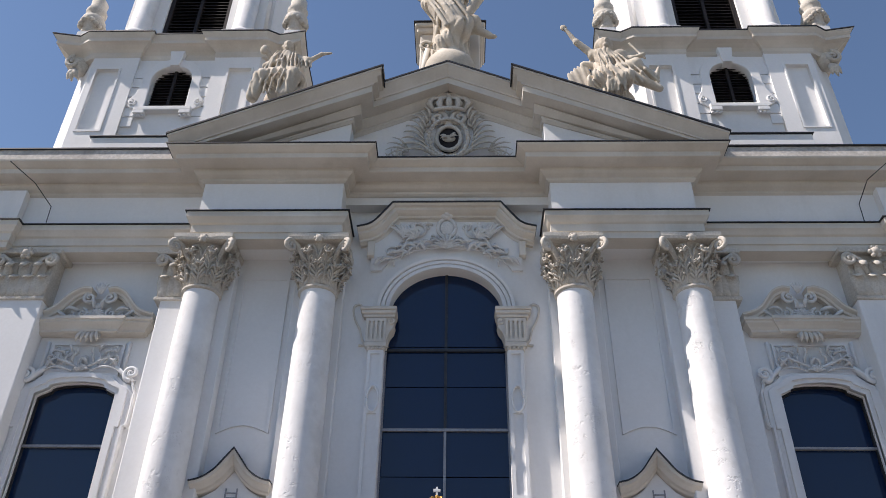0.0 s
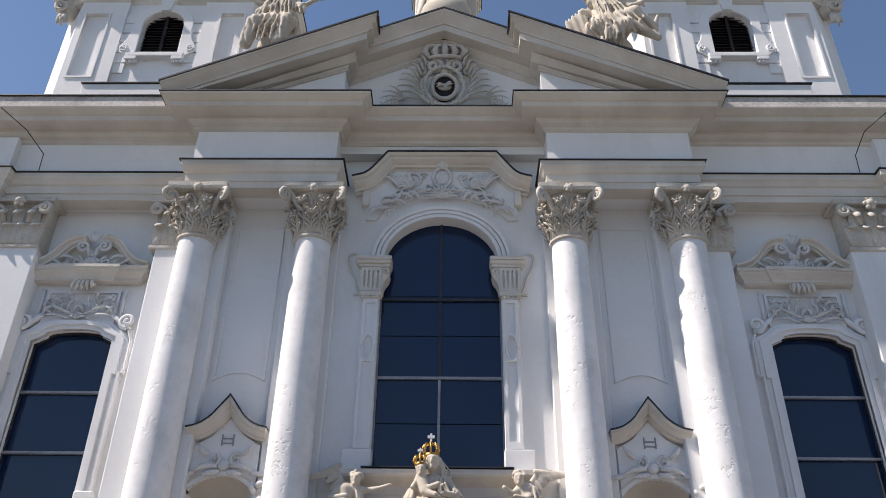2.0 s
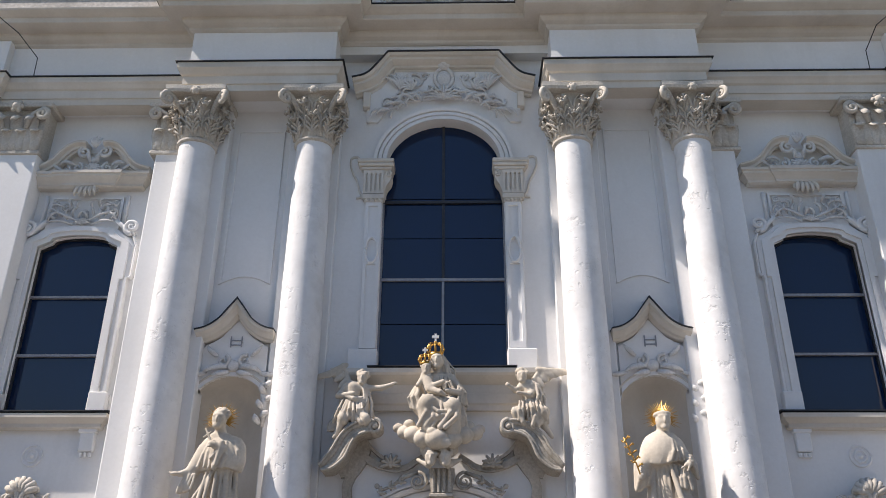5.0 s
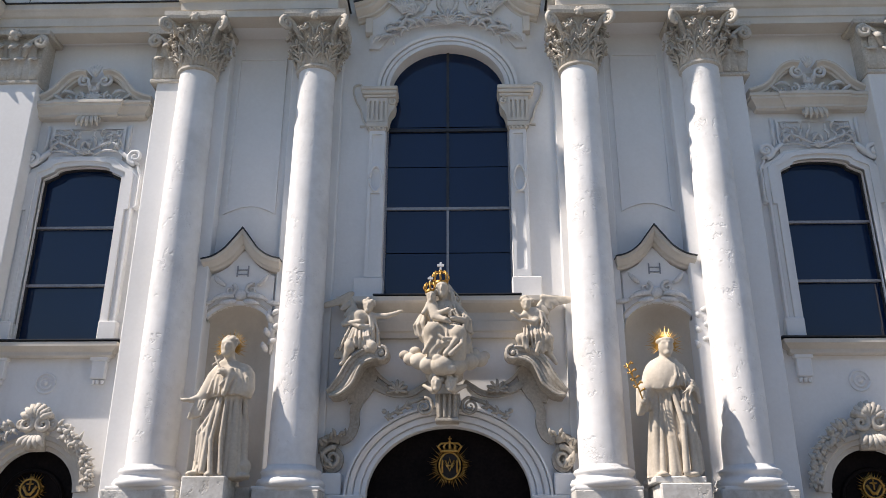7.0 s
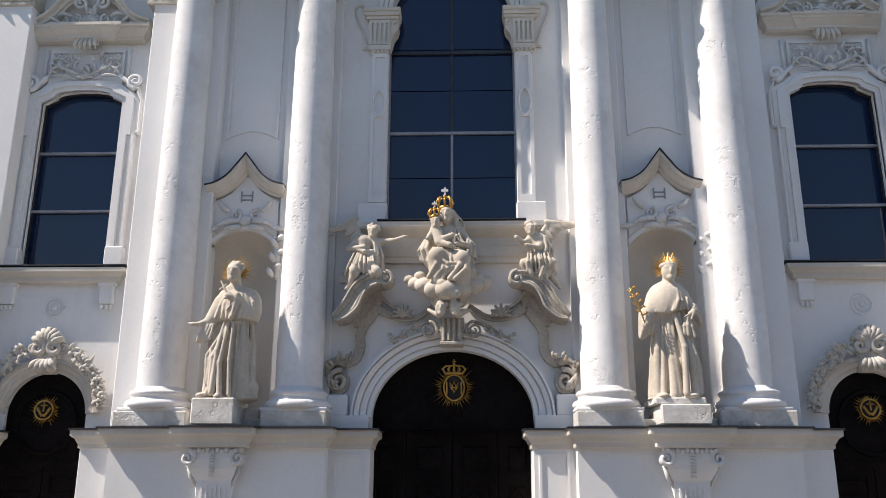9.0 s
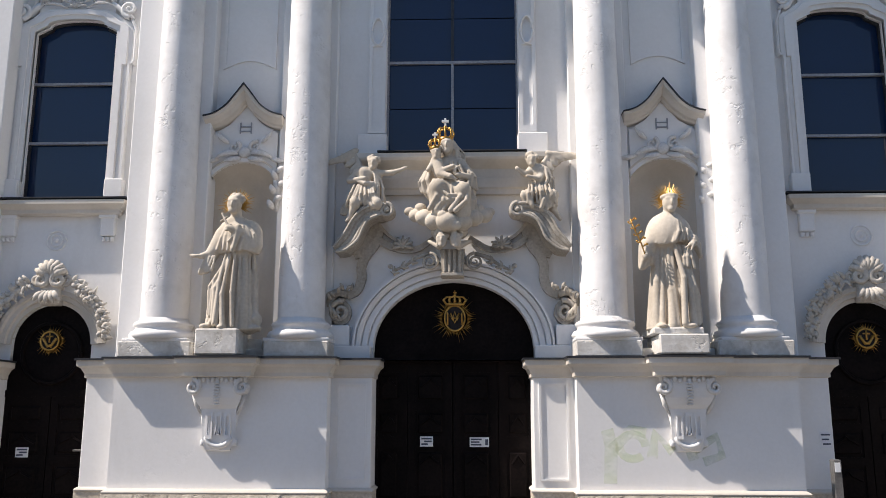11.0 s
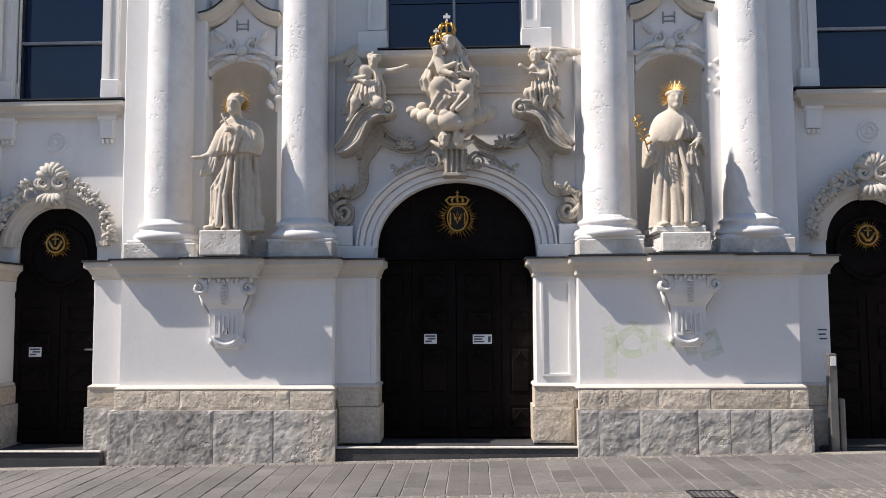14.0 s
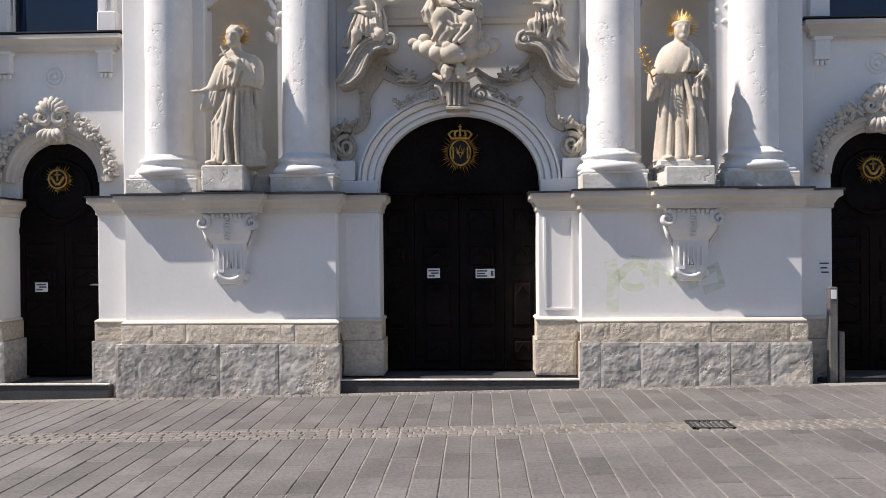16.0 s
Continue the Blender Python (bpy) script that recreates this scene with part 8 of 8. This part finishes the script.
# ---- gilded things on the statues ----
def halo(x, y, z, r, label):
    t = thing("gilded_halo", None, label, "halo", "gilded halos", at=pose(x, y, z, -12))
    for i in range(37):
        a = math.radians(-40 + 260 * i / 36)
        q = r * (1.0 if i % 2 else 0.82) * (0.93 + 0.07 * math.sin(i * 2.3))
        c, s = math.cos(a), math.sin(a)
        part("ray", mesh_of("ray", [(0.07 * c - 0.010 * s, 0, 0.07 * s + 0.010 * c), (0.07 * c + 0.010 * s, 0, 0.07 * s - 0.010 * c), (q * c, 0, q * s), (0.07 * c, -0.008, 0.07 * s), (0.07 * c, 0.008, 0.07 * s)],
             [[0, 2, 3], [1, 3, 2], [0, 4, 2], [1, 2, 4], [0, 3, 1, 4]], GOLD), t)
    part("ring", joined("ring", [tube([(0.075 * math.cos(a), 0, 0.075 * math.sin(a)) for a in [math.tau * i / 20 for i in range(21)]], 0.008, 5)], GOLD, True), t)


halo(-2.455, 9.235, 3.94, 0.235, "gilded ray halo behind the head of a statue")
halo(2.455, 9.25, 3.955, 0.24, "gilded ray halo behind the head of a statue")


def small_crown(x, y, z, r, label):
    t = thing("gilded_crown", None, label, "crown", "gilded crowns", at=pose(x, y, z))
    part("band", joined("band", [lathe([(r * 0.82, 0), (r * 0.88, 0.02), (r * 0.84, 0.045), (r * 0.76, 0.045), (r * 0.74, 0.0)], 24)], GOLD, True), t)
    for i in range(8):
        a = math.tau * i / 8
        c, s = math.cos(a), math.sin(a)
        part("arch", joined("arch", [tube([(r * 0.84 * c, r * 0.84 * s, 0.04), (r * 1.05 * c, r * 1.05 * s, 0.10 * r / 0.1), (r * 0.8 * c, r * 0.8 * s, 1.65 * r), (0.1 * r * c, 0.1 * r * s, 1.7 * r)], [0.009, 0.011, 0.009, 0.006], 6), ball((r * c, r * s, 0.09 * r / 0.1), 0.012, n=6)], GOLD, True), t)
    part("orb", joined("orb", [ball((0, 0, 1.85 * r), 0.022)], GOLD, True), t)
    k = r / 0.1
    part("cross", joined("cross", [box(-0.012 * k, 0.012 * k, -0.01, 0.01, 2.0 * r, 3.0 * r), box(-0.042 * k, 0.042 * k, -0.013, 0.013, 2.45 * r, 2.75 * r)], PAPER), t, "pale cross")


small_crown(-0.075, 9.49, 4.745, 0.098, "gilded arched crown with cross on the mother figure")
small_crown(-0.195, 9.44, 4.625, 0.074, "gilded arched crown with cross on the child figure")
br = thing("lily_branch", None, "gilded flowering branch held by a statue", "branch", at=pose(2.13, 9.08, 3.28))
part("stem", joined("stem", [tube([(0, 0, 0), (-0.04, -0.01, 0.14), (-0.10, -0.01, 0.28), (-0.15, 0, 0.42)], 0.008, 6)], GOLD, True), br)
for i in range(9):
    u = 0.25 + 0.085 * i
    x, z = -0.15 * u ** 1.3, 0.42 * u
    part("blossom", joined("blossom", [frond(x, z, 1.57 + (1.1 if i % 2 else -1.1) + 0.2 * math.sin(i), 0.06, 0, 0.008, 0.5, 4), ball((x + (-0.05 if i % 2 else 0.05), 0, z + 0.03), 0.012, n=6)], GOLD, True), br)


# ---- stone base, block by block ----
def rough_block(x0, x1, y0, y1, z0, z1, amp, seed):
    """A hewn block: its street face is uneven, its edges are worn."""
    V, F = [], []
    nx, nz = max(6, int((x1 - x0) / 0.03)), max(6, int((z1 - z0) / 0.03))
    for j in range(nz + 1):
        for i in range(nx + 1):
            u, v = i / nx, j / nz
            x, z = x0 + (x1 - x0) * u, z0 + (z1 - z0) * v
            e = min(u * (x1 - x0), (1 - u) * (x1 - x0), v * (z1 - z0), (1 - v) * (z1 - z0))
            d = amp * (noise.fractal(Vector((x * 7, seed, z * 8)), 0.8, 2.1, 6)) - (0.012 if e < 1e-4 else 0.0)
            V.append((x, y0 - d if e > 1e-4 else y0 + 0.004, z))
    b = len(V)
    V += [(x0, y1, z0), (x1, y1, z0), (x1, y1, z1), (x0, y1, z1)]
    for j in range(nz):
        for i in range(nx):
            a = j * (nx + 1) + i
            F.append([a, a + 1, a + nx + 2, a + nx + 1])
    w = nx + 1
    F += [[b, b + 1] + [i for i in range(nx, -1, -1)], [b + 3, b + 2] + [nz * w + i for i in range(nx, -1, -1)],
          [b, b + 3] + [j * w for j in range(nz, -1, -1)], [b + 1, b + 2] + [j * w + nx for j in range(nz, -1, -1)]]
    return mesh_of("stone_block", V, F, None)


def stone_course(parent, edges, y0, y1, z0, z1, amp, mat):
    for i in range(len(edges) - 1):
        a, b = sorted((edges[i], edges[i + 1]))
        me = rough_block(a + 0.0015, b - 0.0015, y0 + 0.004 * math.sin(i * 5.1), y1, z0, z1, amp, i * 7.7 + z0 * 3 + a)
        me.materials.append(mat)
        part("stone_block", me, parent)


for s, w, low, up in ((-1, "left", [-3.84, -3.58, -2.66, -2.0, -1.315], [-3.79, -3.42, -3.05, -1.83, -1.335]), (1, "right", [1.325, 1.55, 1.98, 2.60, 2.95, 3.38, 3.83], [1.345, 1.66, 2.2, 2.75, 3.60, 3.80])):
    base = thing("stone_base_" + w, joined("stone_core", [flip(box(1.40, 3.75, 9.30, 9.9, -0.3, 0.735), s), flip(box(0.94, 1.45, 9.6, 10.1, -0.3, 0.735), s), flip(box(3.7, 4.15, 9.6, 10.2, -0.3, 0.735), s), flip(box(5.42, 7.9, 9.6, 10.2, -0.3, 0.735), s)], WARMSTONE), "rough hewn stone base of the facade", "base", kind="structure")
    stone_course(base, low, 9.20, 9.36, -0.25, 0.522, 0.008, GREYSTONE)
    stone_course(base, up, 9.235, 9.36, 0.527, 0.735, 0.006, WARMSTONE)
    stone_course(base, [s * 0.862, s * 1.32], 9.515, 10.08, 0.122, 0.522, 0.005, WARMSTONE)
    stone_course(base, [s * 0.885, s * 1.34], 9.53, 10.08, 0.527, 0.735, 0.004, WARMSTONE)
    stone_course(base, [s * 3.80, s * 4.255], 9.515, 10.2, -0.25, 0.522, 0.008, GREYSTONE)
    stone_course(base, [s * 3.78, s * 4.225], 9.53, 10.2, 0.527, 0.735, 0.006, WARMSTONE)
    stone_course(base, [s * 5.29, s * 5.8, s * 6.6, s * 7.9], 9.515, 10.2, -0.25, 0.522, 0.006, GREYSTONE)
    stone_course(base, [s * 5.32, s * 6.0, s * 6.9, s * 7.9], 9.53, 10.2, 0.527, 0.735, 0.005, WARMSTONE)

# ---- street paving: long slabs laid towards the church, two lines of cobbles as a gutter ----
rng = random.Random(7)
slab_mesh = {}


def slab_data(length):
    if length not in slab_mesh:
        v, f = soft_box(-0.0963, 0.0963, -length / 2 + 0.003, length / 2 - 0.003, -0.05, 0.0, 0.006)
        slab_mesh[length] = (v, f, mesh_of("slab", v, f, PAVING))
    return slab_mesh[length]


bx = [-8.8, -4.5, 0.15, 4.5, 8.8]
bed_v = [(x, y, ground_z(x) - d) for d in (0.007, 0.06) for y in (2.6, 9.25) for x in bx]
bed_f = [[r * 5 + i + q for q in ((0, 1, 6, 5))] for r in (0, 2) for i in range(4)] + [[i, i + 10, i + 11, i + 1] for i in range(4)]
pav = thing("pavement", mesh_of("pavement", bed_v, bed_f, BED), "grey brown stone slab paving in long rows", "pavement", kind="structure")
rest, count = [], 0
for y0, y1 in ((2.6, 7.04), (7.44, 9.06)):
    for i in range(-42, 43):
        x = i * 0.2 + 0.05
        y, first = y0, True
        while y < y1 - 0.02:
            L = rng.choice((0.15, 0.25, 0.35, 0.5)) if first else rng.choice((0.35, 0.45, 0.55, 0.7))
            first = False
            if y + L > y1:
                L = round(max(0.1, y1 - y), 2)
            yc = y + L / 2
            z = ground_z(x) + rng.uniform(-0.003, 0.003)
            v, f, me = slab_data(L)
            m = pose(x, yc, z, rng.uniform(-0.25, 0.25), -1.117 + rng.uniform(-0.3, 0.3), rng.uniform(-0.3, 0.3))
            if abs(x) < 3.3 and yc > 5.4 and count < 300:
                part("slab", me, pav, at=m)
                count += 1
            else:
                rest.append(([m @ Vector(p) for p in v], f))
            y += L
part("far_slabs", joined("far_slabs", rest, PAVING), pav)["kind"] = "stuff"
cob = []
for row, (y, w) in enumerate([(7.09, 0.09), (7.19, 0.09), (7.29, 0.09), (7.39, 0.09), (9.10, 0.07), (9.17, 0.06)]):
    x = -8.4
    while x < 8.4:
        L = rng.uniform(0.08, 0.13)
        z = ground_z(x) + rng.uniform(-0.001, 0.006)
        if not (y > 9 and abs(x) > 3.9):
            v, f = soft_box(x + 0.003, x + L - 0.003, y - w / 2 + 0.001, y + w / 2 - 0.001 + rng.uniform(-0.006, 0.004), z - 0.05, z, 0.012)
            cob.append((v, f))
        x += L
tagged(part("cobbles", joined("cobbles", cob, COBBLE), pav, "small cobbles along the gutter"), kind="stuff")

# drain grate in the gutter
gx0 = 2.02
gr = thing("drain_grate", joined("drain_grate", [box(gx0, gx0 + 0.36, 7.12, 7.42, 0.0, 0.012), box(gx0, gx0 + 0.36, 7.12, 7.14, 0.0, 0.05), box(gx0, gx0 + 0.36, 7.40, 7.42, 0.0, 0.05), box(gx0, gx0 + 0.02, 7.12, 7.42, 0.0, 0.05), box(gx0 + 0.34, gx0 + 0.36, 7.12, 7.42, 0.0, 0.05)], FLASHING), "dark cast iron drain grate in the gutter", "grate")
for i in range(7):
    part("bar", joined("bar", [box(gx0 + 0.04 + i * 0.045, gx0 + 0.062 + i * 0.045, 7.13, 7.41, 0.012, 0.047)], STEPSTONE), gr)


# unseen plain wall added behind the camera: closes the place, cuts the sky light
thing("wall_opposite", joined("wall_opposite", [box(-45, 45, -20, -14, -0.6, 9.0)], PARAPET), "unseen plain wall added to cut the sky light", "wall", kind="structure")
